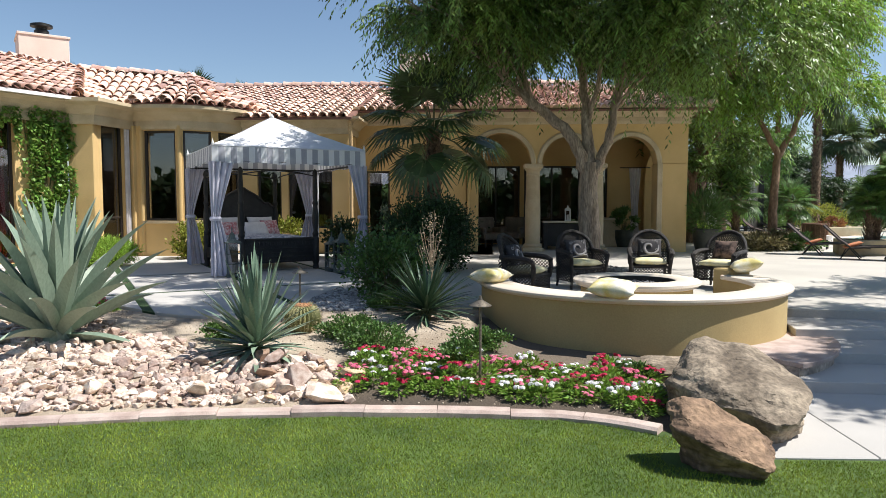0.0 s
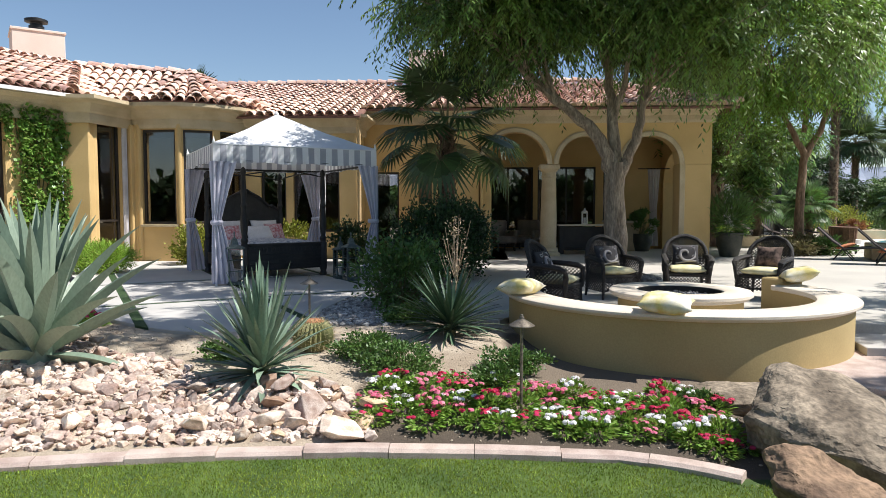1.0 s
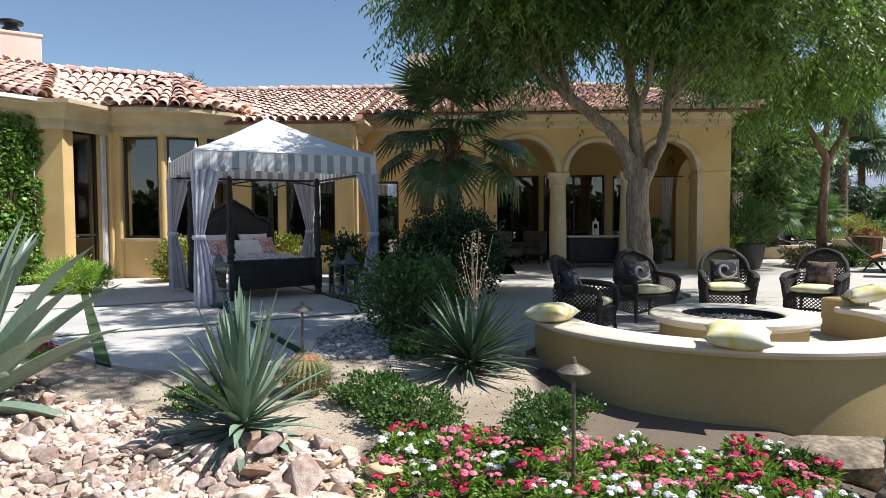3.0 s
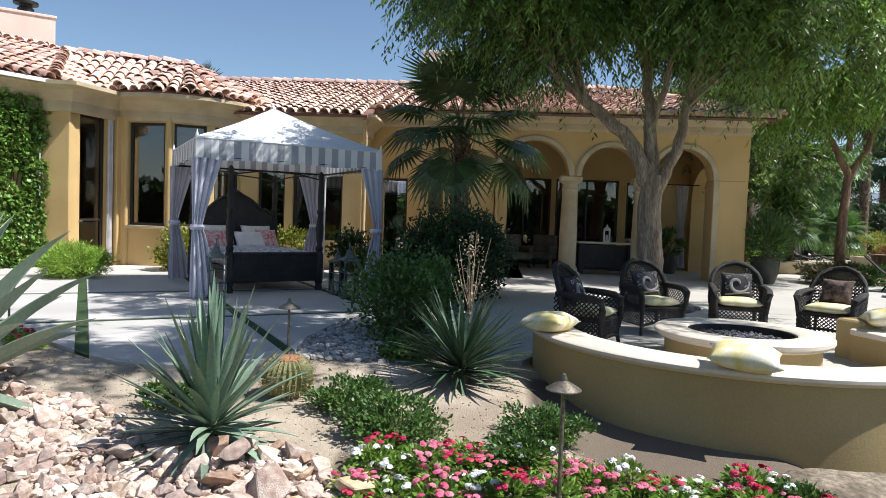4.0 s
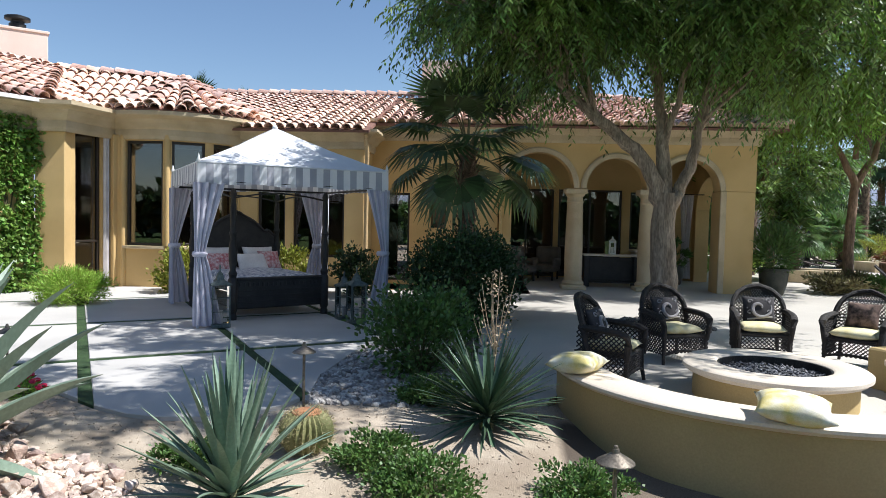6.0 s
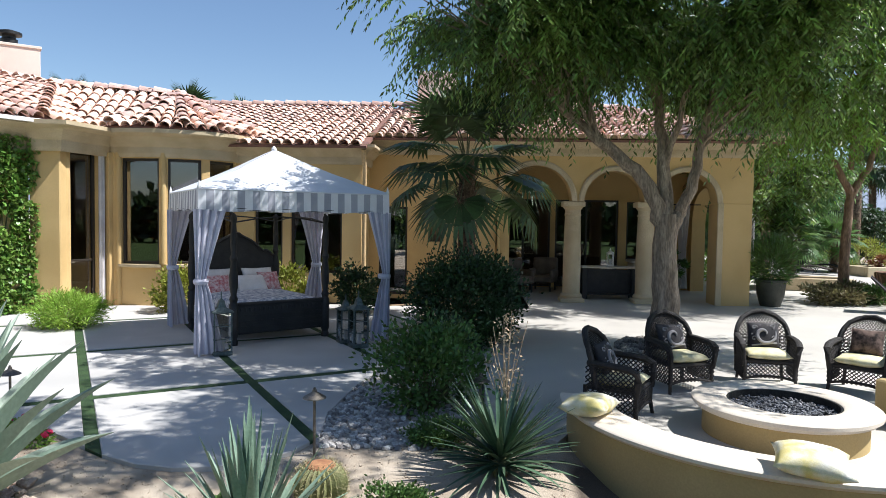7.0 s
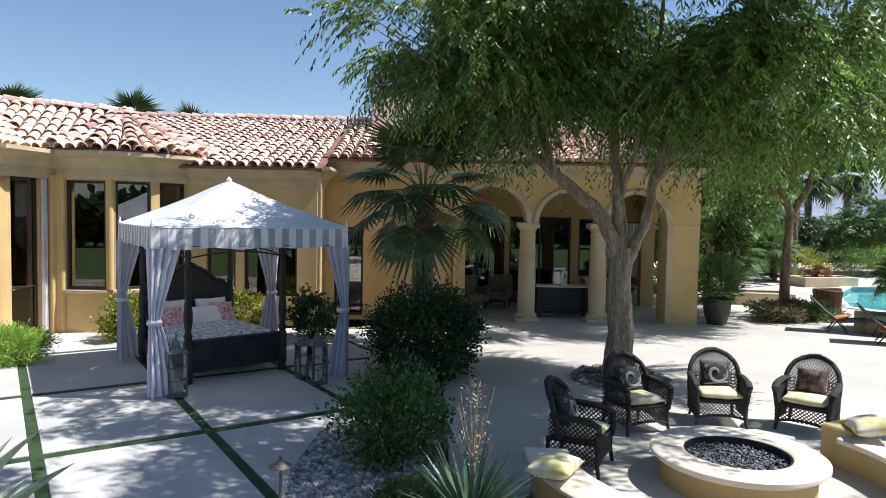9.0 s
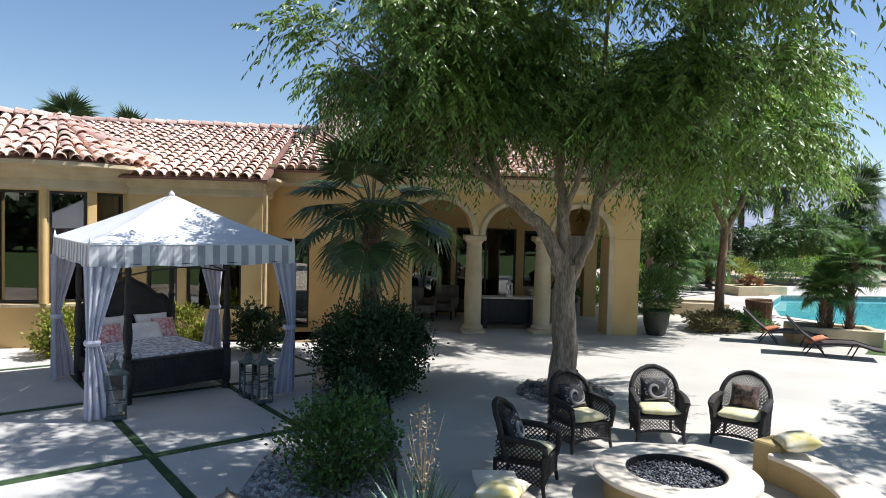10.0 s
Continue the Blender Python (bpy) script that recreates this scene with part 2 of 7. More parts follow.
CURTAIN = mat("lavender_curtain", (0.62, 0.60, 0.68), (0.71, 0.69, 0.77), 3, 0.85, 0.1, 120, grain=0.06, leaf=0.2)
CURTAIN_D = mat("grey_stripe_curtain", (0.40, 0.39, 0.47), (0.48, 0.47, 0.55), 3, 0.85, 0.1, 120, grain=0.06, leaf=0.2)


def glass(name, colour, rough=0.0, ior=1.5):
    m = bpy.data.materials.new(name)
    m.use_nodes = True
    b = m.node_tree.nodes["Principled BSDF"]
    b.inputs["Base Color"].default_value = (*colour, 1)
    b.inputs["Transmission Weight"].default_value, b.inputs["Roughness"].default_value = 1.0, rough
    b.inputs["IOR"].default_value = ior
    return m


GLASS = glass("tinted_glass", (0.38, 0.38, 0.38), 0.0, 1.95)
CLEAR = glass("clear_glass", (0.9, 0.92, 0.9))
WATER = glass("pool_water", (0.70, 0.93, 0.95), 0.02)


# ---- building blocks ----
class Mesh:
    """Collects corners and faces of one mesh."""

    def __init__(self):
        self.v, self.f, self.n = [], [], 0

    def add(self, v, f):
        v = np.asarray(v, float).reshape(-1, 3)
        self.v.append(v)
        self.f.extend([[i + self.n for i in q] for q in f])
        self.n += len(v)
        return self

    def box(self, c, s, turn=0.0, ch=0.0, tilt=None):
        """A box with its middle at c, of size s, turned about z, with cut edges."""
        h = np.array(s, float) / 2
        ch = min(ch, *(h * 0.9))
        if ch <= 0:
            v = [[x, y, z] for x in (-h[0], h[0]) for y in (-h[1], h[1]) for z in (-h[2], h[2])]
            f = [(0, 1, 3, 2), (4, 6, 7, 5), (0, 4, 5, 1), (2, 3, 7, 6), (0, 2, 6, 4), (1, 5, 7, 3)]
        else:
            v, ix = [], {}
            for sx in (-1, 1):
                for sy in (-1, 1):
                    for sz in (-1, 1):
                        for ax in range(3):
                            p = [sx * (h[0] - ch * (ax != 0)), sy * (h[1] - ch * (ax != 1)), sz * (h[2] - ch * (ax != 2))]
                            ix[sx, sy, sz, ax] = len(v)
                            v.append(p)
            f = []
            for ax in range(3):
                o = [a for a in range(3) if a != ax]
                for s1 in (-1, 1):
                    q = []
                    for a, b in ((-1, -1), (1, -1), (1, 1), (-1, 1)):
                        k = [0, 0, 0]
                        k[ax], k[o[0]], k[o[1]] = s1, a, b
                        q.append(ix[(*k, ax)])
                    f.append(q if (s1 > 0) == (ax != 1) else q[::-1])
            for ax in range(3):
                o = [a for a in range(3) if a != ax]
                for a in (-1, 1):
                    for b in (-1, 1):
                        q = []
                        for e, face in ((-1, o[0]), (1, o[0]), (1, o[1]), (-1, o[1])):
                            k = [0, 0, 0]
                            k[ax], k[o[0]], k[o[1]] = e, a, b
                            q.append(ix[(*k, face)])
                        f.append(q)
            for sx in (-1, 1):
                for sy in (-1, 1):
                    for sz in (-1, 1):
                        f.append([ix[sx, sy, sz, a] for a in range(3)])
        m = Matrix.Rotation(turn, 3, "Z")
        if tilt:
            m = m @ Euler(tilt).to_matrix()
        return self.add(np.array(v) @ np.array(m).T + np.array(c, float), f)

    def tube(self, pts, rad, n=8, caps=True, squash=1.0):
        pts = np.asarray(pts, float)
        rad = np.broadcast_to(np.asarray(rad, float), (len(pts),))
        tan = np.gradient(pts, axis=0)
        tan /= np.linalg.norm(tan, axis=1)[:, None] + 1e-9
        up = np.array([0.0, 0, 1]) if abs(tan[0][2]) < 0.9 else np.array([1.0, 0, 0])
        v = []
        for p, t, r in zip(pts, tan, rad):
            a = np.cross(up, t)
            a /= np.linalg.norm(a) + 1e-9
            b = np.cross(t, a)
            up = np.cross(t, a) if abs(t @ up) > 0.98 else up
            for k in range(n):
                w = 2 * math.pi * k / n
                v.append(p + r * (math.cos(w) * a + squash * math.sin(w) * b))
        f = [(i * n + k, i * n + (k + 1) % n, (i + 1) * n + (k + 1) % n, (i + 1) * n + k) for i in range(len(pts) - 1) for k in range(n)]
        if caps:
            f += [tuple(range(n))[::-1], tuple((len(pts) - 1) * n + k for k in range(n))]
        return self.add(v, f)

    def lathe(self, prof, n=24, c=(0, 0, 0), a0=0.0, a1=360.0):
        """Turns a profile of (radius, height) about an upright axis at c."""
        full = abs(a1 - a0) >= 359.9
        cols = n if full else n + 1
        v = [(c[0] + r * math.cos(radians(a0 + (a1 - a0) * k / n)), c[1] + r * math.sin(radians(a0 + (a1 - a0) * k / n)), c[2] + z) for k in range(cols) for r, z in prof]
        p = len(prof)
        f = [(k * p + j, (k + 1) % cols * p + j, (k + 1) % cols * p + j + 1, k * p + j + 1) for k in range(n) for j in range(p - 1)]
        if not full:
            f += [tuple(range(p))[::-1], tuple((cols - 1) * p + j for j in range(p))]
        return self.add(v, f)

    def prism(self, poly, z0, z1):
        n = len(poly)
        v = [(x, y, z0) for x, y in poly] + [(x, y, z1) for x, y in poly]
        f = [tuple(range(n))[::-1], tuple(range(n, 2 * n))] + [(i, (i + 1) % n, n + (i + 1) % n, n + i) for i in range(n)]
        return self.add(v, f)

    def hexa(self, low, high):
        """A block between four lower and four upper corners."""
        return self.add([*low, *high], [(3, 2, 1, 0), (4, 5, 6, 7), (0, 1, 5, 4), (1, 2, 6, 5), (2, 3, 7, 6), (3, 0, 4, 7)])

    def data(self, name, smooth=False):
        me = bpy.data.meshes.new(name)
        me.from_pydata(np.concatenate(self.v).tolist() if self.v else [], [], self.f)
        me.validate()
        if smooth:
            me.shade_smooth()
            me.set_sharp_from_angle(angle=radians(smooth if smooth > 1 else 40))
        return me


def part(name, m, material, parent=None, label="", smooth=False):
    me = m.data(name, smooth) if isinstance(m, Mesh) else m
    if material and not me.materials:
        me.materials.append(material)
    ob = new(name, me)
    ob.parent = parent
    if label:
        ob["label"] = label
    return ob


def thing(name, label, category, at=(0, 0, 0), turn=0.0, group="", kind=""):
    ob = new(name)
    ob.empty_display_size = 0.1
    ob.matrix_basis = pose(*at, 0, 0, turn)
    return tagged(ob, label, category, group, kind)


def quads(name, verts, material, four=True):
    """One mesh from an array (n, 4, 3) of four-cornered leaves."""
    n = len(verts)
    me = bpy.data.meshes.new(name)
    me.vertices.add(4 * n)
    me.vertices.foreach_set("co", verts.reshape(-1).astype(np.float32))
    me.loops.add(4 * n)
    me.loops.foreach_set("vertex_index", np.arange(4 * n, dtype=np.int32))
    me.polygons.add(n)
    me.polygons.foreach_set("loop_start", np.arange(0, 4 * n, 4, dtype=np.int32))
    me.update(calc_edges=True)
    me.materials.append(material)
    return me


def unit(a):
    return a / (np.linalg.norm(a, axis=-1, keepdims=True) + 1e-9)


def leaf_quads(p, d, length, width, rng, mid=0.45):
    """Pointed leaves from p along d, turned at random."""
    n = len(p)
    d = unit(d)
    s = unit(np.cross(d, rng.normal(size=(n, 3))))
    length, width = np.broadcast_to(length, n)[:, None], np.broadcast_to(width, n)[:, None]
    m = p + d * length * mid
    return np.stack([p, m + s * width / 2, p + d * length, m - s * width / 2], 1)


def in_ball(rng, n, c, r, shell=0.0):
    d = unit(rng.normal(size=(n, 3)))
    k = (shell + (1 - shell) * rng.random((n, 1))) ** (1 / 3 if shell == 0 else 0.6)
    return np.array(c) + d * k * np.array(r), d


# ---- plan ----
GA = radians(32.0)                      # the patio grid and the canopy are turned by this
E1, E2 = np.array([math.cos(GA), math.sin(GA)]), np.array([-math.sin(GA), math.cos(GA)])
WC = (2.66, 9.22)                       # middle of the curved seat wall
PITC = (2.84, 9.44)                     # middle of the fire pit
WALL_R = 2.03
LAWN_Z, PATH_Z = -0.47, -0.452
CURB_LINE = [(-9.0, 3.4), (-6.0, 4.4), (-4.2, 4.9), (-3.3, 5.12), (-2.44, 5.32), (-1.53, 5.49), (-0.57, 5.60), (0.42, 5.63), (1.39, 5.60), (1.84, 5.44), (2.12, 5.26)]
PATIO = [(-9.6, 16.9), (-8.6, 17.6), (-6.0, 18.9), (-3.0, 19.1), (-3.0, 20.2), (-1.6, 20.2), (-1.5, 14.6), (-1.35, 12.9), (-1.75, 11.0), (-1.85, 9.7), (-1.76, 8.95), (-1.9, 8.5), (-2.15, 8.22), (-2.45, 8.06), (-2.8, 8.0), (-3.15, 8.06), (-3.55, 8.26), (-4.0, 8.57), (-4.5, 8.9), (-5.3, 9.35), (-7.0, 10.2), (-12.0, 11.6)]


def curb_y(x):
    xs, ys = zip(*CURB_LINE)
    return np.interp(x, xs, ys)


def smooth(t):
    t = np.clip(t, 0, 1)
    return t * t * (3 - 2 * t)


def ground_z(x, y):
    """Height of the soil and the lawn."""
    x, y = np.asarray(x, float), np.asarray(y, float)
    c = curb_y(x)
    t = (y - c) / 2.6
    c = np.where(x > 1.5, np.maximum(c, 5.45), c)
    bed = np.interp(y - c, [0.0, 0.4, 0.95, 1.9, 2.9], [-0.43, -0.33, -0.21, -0.14, -0.04]) + 0.02 * np.sin(3.1 * x + 1.3 * y) * np.sin(2.3 * y - x) * smooth(t * 3) * smooth((1.3 - t) * 3)
    low = np.interp(y - c, [0.0, 0.4, 1.2, 3.0], [-0.43, -0.38, -0.29, -0.22])
    k = smooth((x - 0.4) / 0.9)
    bed = bed * (1 - k) + low * k
    z = np.where(y > c, bed, LAWN_Z)
    right = smooth((x - 2.3) / 0.8) * smooth((8.2 - y) / 0.6)
    z = z * (1 - right) + (PATH_Z - 0.09) * right * (y > c) + LAWN_Z * right * (y <= c)
    far = smooth((x - 3.4) / 0.5) * (y > 6.9)
    return np.where(far > 0.5, -0.62, np.minimum(z, -0.035))


def axis(lo, hi, a, b, step, grow=1.35):
    pts = list(np.arange(a, b + 1e-6, step))
    d, x = step, pts[-1]
    while x < hi:
        d *= grow
        x += d
        pts.append(min(x, hi))
    d, x = step, pts[0]
    while x > lo:
        d *= grow
        x -= d
        pts.insert(0, max(x, lo))
    return np.array(pts)


gx, gy = axis(-900, 900, -6.5, 5.5, 0.1), axis(-300, 2500, 3.4, 10.2, 0.1)
X, Y = np.meshgrid(gx, gy)
Z = ground_z(X, Y)
pond = (X > 12.0) & (Y > 18.5) & (X < 32) & (Y < 44)
Z = np.where(pond, -1.6, Z)
g = Mesh()
nx, ny = len(gx), len(gy)
g.add(np.stack([X, Y, Z], -1).reshape(-1, 3), [(j * nx + i, j * nx + i + 1, (j + 1) * nx + i + 1, (j + 1) * nx + i) for j in range(ny - 1) for i in range(nx - 1)])
ground = part("ground", g, None, smooth=60)
for m in (SOIL, LAWN):
    ground.data.materials.append(m)
cx, cy = (X[:-1, :-1] + X[1:, 1:]) / 2, (Y[:-1, :-1] + Y[1:, 1:]) / 2
kind = (cy < curb_y(cx)).astype(int)
flat_bed = smooth((X + 0.95) / 0.4) * smooth((2.9 - X) / 0.4) * smooth((7.0 - Y) / 0.4)
# ring at the seat wall: dark soil that also paints in the shade there
wall_shade_bed = smooth((X - 0.35) / 0.4) * smooth((3.05 - np.hypot(X - WC[0], Y - WC[1])) / 0.4) * smooth((8.9 - Y) / 0.5)
bed_mask = ground.data.attributes.new("bed", "FLOAT", "POINT")
bed_mask.data.foreach_set("value", np.maximum(flat_bed, wall_shade_bed).reshape(-1).astype(np.float32))
ground.data.polygons.foreach_set("material_index", kind.reshape(-1).astype(np.int32))
tagged(ground, "sandy planting soil, dark flower-bed mulch, painted shade along the wall and lawn ground", "ground", kind="structure")


# ---- paving ----
def clip_poly(poly, rect):
    """Cuts a polygon to a four-cornered window."""
    for i in range(len(rect)):
        a, b = np.array(rect[i]), np.array(rect[(i + 1) % len(rect)])
        side = lambda p: (b[0] - a[0]) * (p[1] - a[1]) - (b[1] - a[1]) * (p[0] - a[0])  # noqa: E731
        out = []
        for j in range(len(poly)):
            p, q = poly[j], poly[(j + 1) % len(poly)]
            sp, sq = side(p), side(q)
            if sp >= 0:
                out.append(p)
            if (sp >= 0) != (sq >= 0):
                k = sp / (sp - sq)
                out.append((p[0] + k * (q[0] - p[0]), p[1] + k * (q[1] - p[1])))
        poly = out
        if len(poly) < 3:
            return []
    return poly


def area(p):
    return 0.5 * sum(p[i][0] * p[(i + 1) % len(p)][1] - p[(i + 1) % len(p)][0] * p[i][1] for i in range(len(p)))


def slab(poly, z0, z1, ch=0.012):
    """A paving slab with a cut upper edge."""
    if area(poly) < 0:
        poly = poly[::-1]
    c = np.mean(poly, 0)
    m, n = Mesh(), len(poly)
    inner = [tuple(np.array(p) + (c - p) / (np.linalg.norm(c - p) + 1e-6) * ch) for p in poly]
    v = [(x, y, z0) for x, y in poly] + [(x, y, z1 - ch * 0.6) for x, y in poly] + [(x, y, z1) for x, y in inner]
    f = [tuple(range(2 * n, 3 * n))] + [(k * n + i, k * n + (i + 1) % n, (k + 1) * n + (i + 1) % n, (k + 1) * n + i) for i in range(n) for k in (0, 1)]
    return m.add(v, f)


patio = thing("pavement", "pale concrete patio slabs parted by dark turf strips", "pavement", kind="structure")
VL, HL = [-6.9, -4.9, -2.75, -0.72, 1.31, 3.18, 5.22, 7.3, 9.3], [4.9, 7.9, 11.0, 13.95, 17.15, 20.3, 23.5]
STRIP, STRIP_H = 0.065, 0.105
for i in range(len(VL) - 1):
    for j in range(len(HL) - 1):
        a0, a1, b0, b1 = VL[i] + STRIP, VL[i + 1] - STRIP, HL[j] + STRIP_H, HL[j + 1] - STRIP_H
        rect = [tuple(a * E1 + b * E2) for a, b in ((a0, b0), (a1, b0), (a1, b1), (a0, b1))]
        p = clip_poly(PATIO[::-1] if area(PATIO) < 0 else PATIO, rect)
        if len(p) > 2 and abs(area(p)) > 0.05:
            part("paving_slab", slab(p, -0.09, 0.0), CONCRETE, patio)
turf = Mesh()
ccw = PATIO[::-1] if area(PATIO) < 0 else PATIO
for lines, along, across, other in ((VL, E2, E1, (4.9, 23.5)), (HL, E1, E2, (-6.9, 9.3))):
    for c in lines:
        h = (STRIP if lines is VL else STRIP_H) - 0.004
        p = [tuple(c2 * across + k * along) for c2, k in ((c - h, other[0]), (c + h, other[0]), (c + h, other[1]), (c - h, other[1]))]
        if area(p) < 0:
            p = p[::-1]
        p = clip_poly(ccw, p)
        if len(p) > 2:
            turf.prism(p if area(p) > 0 else p[::-1], -0.08, -0.012 if lines is VL else -0.016)
part("turf_strips", turf, TURF, patio, "dark green artificial turf strips in the joints")

# terrace of pale stone round the seat wall, with its steps
terrace = thing("terrace", "pale smooth stone terrace in front of the arcade", "terrace", kind="structure")
arc = [(WC[0] + 1.9 * math.cos(radians(a)), WC[1] + 1.9 * math.sin(radians(a))) for a in range(172, 360, 6)]
front = [(-0.15, 14.3), (-0.15, 9.55), (0.55, 9.0)] + arc + [(4.8, 9.0), (6.5, 8.75), (9.0, 8.4), (12.2, 8.1)]
TP = front + [(12.2, 18.4), (12.0, 21.5), (11.9, 27.0), (-1.5, 27.0), (-1.5, 20.2), (-0.15, 20.2)]
part("paving", slab(TP, -0.2, 0.0), TERRACE, terrace)
part("paving", Mesh().box((15.6, 8.9, -0.055), (6.7, 18.8, 0.11), 0, 0.01), TERRACE, terrace)
far = [(11.9, 27.0), (12.0, 29.5), (17.5, 33.5), (17.5, 45), (-1.5, 45), (-1.5, 27.0)]
part("paving", slab(far, -0.12, 0.0), TERRACE, terrace)
LC = (2.65, 8.55)                       # middle of the curved ledge
for r, z0, z1, name, mt, lab in ((2.24, -0.60, -0.245, "ledge_face", STEPSTONE, "rough stone face of the curved ledge"), (2.28, -0.245, -0.20, "ledge", CURB, "curved pinkish stone ledge")):
    ring = [(LC[0] + r * math.cos(radians(a)), LC[1] + r * math.sin(radians(a))) for a in range(-58, 21, 4)]
    part(name, slab(ring + [(LC[0] + 1.4, LC[1] + 0.8), (LC[0] + 0.6, LC[1] - 1.0)], z0, z1, 0.01), mt, terrace, lab)
for k, (x0, y0, z) in enumerate(((4.45, 8.1, -0.113), (4.0, 7.3, -0.226), (3.55, 6.5, -0.339))):
    part("step", slab([(x0, y0), (13.5, y0 - 0.42), (13.5, 8.9), (x0 + 0.2, 9.2)], -0.5, z, 0.012), CONCRETE, terrace, "broad pale concrete step")
path = [(2.75, 4.72), (4.2, 4.76), (7.0, 4.6), (14, 4.2), (14, 7.6), (4.0, 7.6), (3.3, 6.7)]
pth = thing("path", "white concrete garden path below the steps", "path", kind="structure")
for k, (a, b) in enumerate(((2.7, 3.55), (3.56, 5.7), (5.71, 7.6), (7.61, 14))):
    p = clip_poly(path, [(a, 3), (b, 3), (b, 9), (a, 9)])
    part("paving_slab", slab(p, PATH_Z - 0.1, PATH_Z), CONCRETE, pth)

# curb between the lawn and the bed
curb = thing("curb", "pinkish concrete curb between lawn and planting bed", "curb", kind="structure")
cl = np.array(CURB_LINE)
seg = np.r_[0, np.cumsum(np.linalg.norm(np.diff(cl, axis=0), axis=1))]
n = int(seg[-1] / 0.62)
CURB_RNG = np.random.default_rng(6)
for k in range(n):
    s = np.linspace(k / n, (k + 1) / n, 4) * seg[-1]
    s[0] += 0.006
    xy = np.stack([np.interp(s, seg, cl[:, 0]), np.interp(s, seg, cl[:, 1])], 1)
    t = unit(np.gradient(xy, axis=0))
    nrm = np.stack([-t[:, 1], t[:, 0]], 1)
    lift = CURB_RNG.uniform(-0.012, 0.006)
    prof = [(-0.075, -0.12), (-0.072, 0.040 + lift), (-0.045, 0.064 + lift), (0.055, 0.070 + lift), (0.075, 0.05 + lift), (0.075, -0.12)]
    m = Mesh()
    v = [(*(p + w * h), LAWN_Z + z) for p, h in zip(xy, nrm) for w, z in prof]
    np_ = len(prof)
    f = [(i * np_ + j, i * np_ + j + 1, (i + 1) * np_ + j + 1, (i + 1) * np_ + j) for i in range(3) for j in range(np_ - 1)]
    f += [tuple(range(np_))[::-1], tuple(3 * np_ + j for j in range(np_))]
    part("curb_stone", m.add(v, f), CURB, curb)


# ---- house ----
def wall(name, p0, p1, z0, z1, thick, holes, material, parent):
    """A wall from p0 to p1 with real openings (u0, u1, v0, v1, rise of the arch). It thickens to the left of the way."""
    p0, p1 = np.array(p0, float), np.array(p1, float)
    length = np.linalg.norm(p1 - p0)
    d = (p1 - p0) / length
    nrm = np.array([-d[1], d[0]]) * thick
    cuts = {0.0, length}
    for u0, u1, v0, v1, rise in holes:
        cuts |= {u0 + (u1 - u0) * k / (18 if rise else 1) for k in range(19 if rise else 2)}
    cuts = sorted(cuts)

    def top(u, h):
        u0, u1, v0, v1, rise = h
        w = (2 * u - u0 - u1) / (u1 - u0)
        return v1 - rise + rise * math.sqrt(max(0.0, 1 - w * w)) if rise else v1

    m = Mesh()

    def block(a, b, za, zb, ta, tb):
        q = [p0 + a * d, p0 + b * d, p0 + b * d + nrm, p0 + a * d + nrm]
        m.hexa([(*q[0], za), (*q[1], zb), (*q[2], zb), (*q[3], za)], [(*q[0], ta), (*q[1], tb), (*q[2], tb), (*q[3], ta)])

    for a, b in zip(cuts, cuts[1:]):
        if b - a < 1e-6:
            continue
        hole = [h for h in holes if h[0] - 1e-6 <= a and b <= h[1] + 1e-6]
        if not hole:
            block(a, b, z0, z0, z1, z1)
            continue
        h = hole[0]
        if h[2] > z0 + 1e-6:
            block(a, b, z0, z0, h[2], h[2])
        block(a, b, top(a, h), top(b, h), z1, z1)
    return part(name, m, material, parent)


def window(parent, p0, p1, z0, z1, depth=0.12, mull=0, trans=(), material=BRONZE, name="window"):
    """A framed window between p0 and p1, set back to the left of the way by depth."""
    p0, p1 = np.array(p0, float), np.array(p1, float)
    w = np.linalg.norm(p1 - p0)
    d = (p1 - p0) / w
    n = np.array([-d[1], d[0]])
    ang = math.atan2(d[1], d[0])
    o = p0 + n * depth
    win = part(name, Mesh().box((*(o + d * w / 2), z0 + 0.03), (w, 0.09, 0.06), ang, 0.006), material, parent, "dark bronze window frame")
    fr = Mesh()
    fr.box((*(o + d * w / 2), z1 - 0.03), (w, 0.09, 0.06), ang, 0.006)
    for u in (0.03, w - 0.03):
        fr.box((*(o + d * u), (z0 + z1) / 2), (0.06, 0.09, z1 - z0 - 0.12), ang, 0.006)
    for k in range(mull):
        fr.box((*(o + d * w * (k + 1) / (mull + 1)), (z0 + z1) / 2), (0.06, 0.08, z1 - z0 - 0.12), ang, 0.006)
    for z in trans:
        fr.box((*(o + d * w / 2), z), (w - 0.12, 0.07, 0.05), ang, 0.006)
    part("frame", fr, material, win)
    for k in range(mull + 1):
        a, b = w * k / (mull + 1) + (0.06 if k == 0 else 0.03), w * (k + 1) / (mull + 1) - (0.06 if k == mull else 0.03)
        pane = part("pane", Mesh().box((*(o + d * (a + b) / 2), (z0 + z1) / 2), (b - a, 0.008, z1 - z0 - 0.12), ang), GLASS, win, "dark reflecting glass")
        pane.visible_shadow = False
    return win


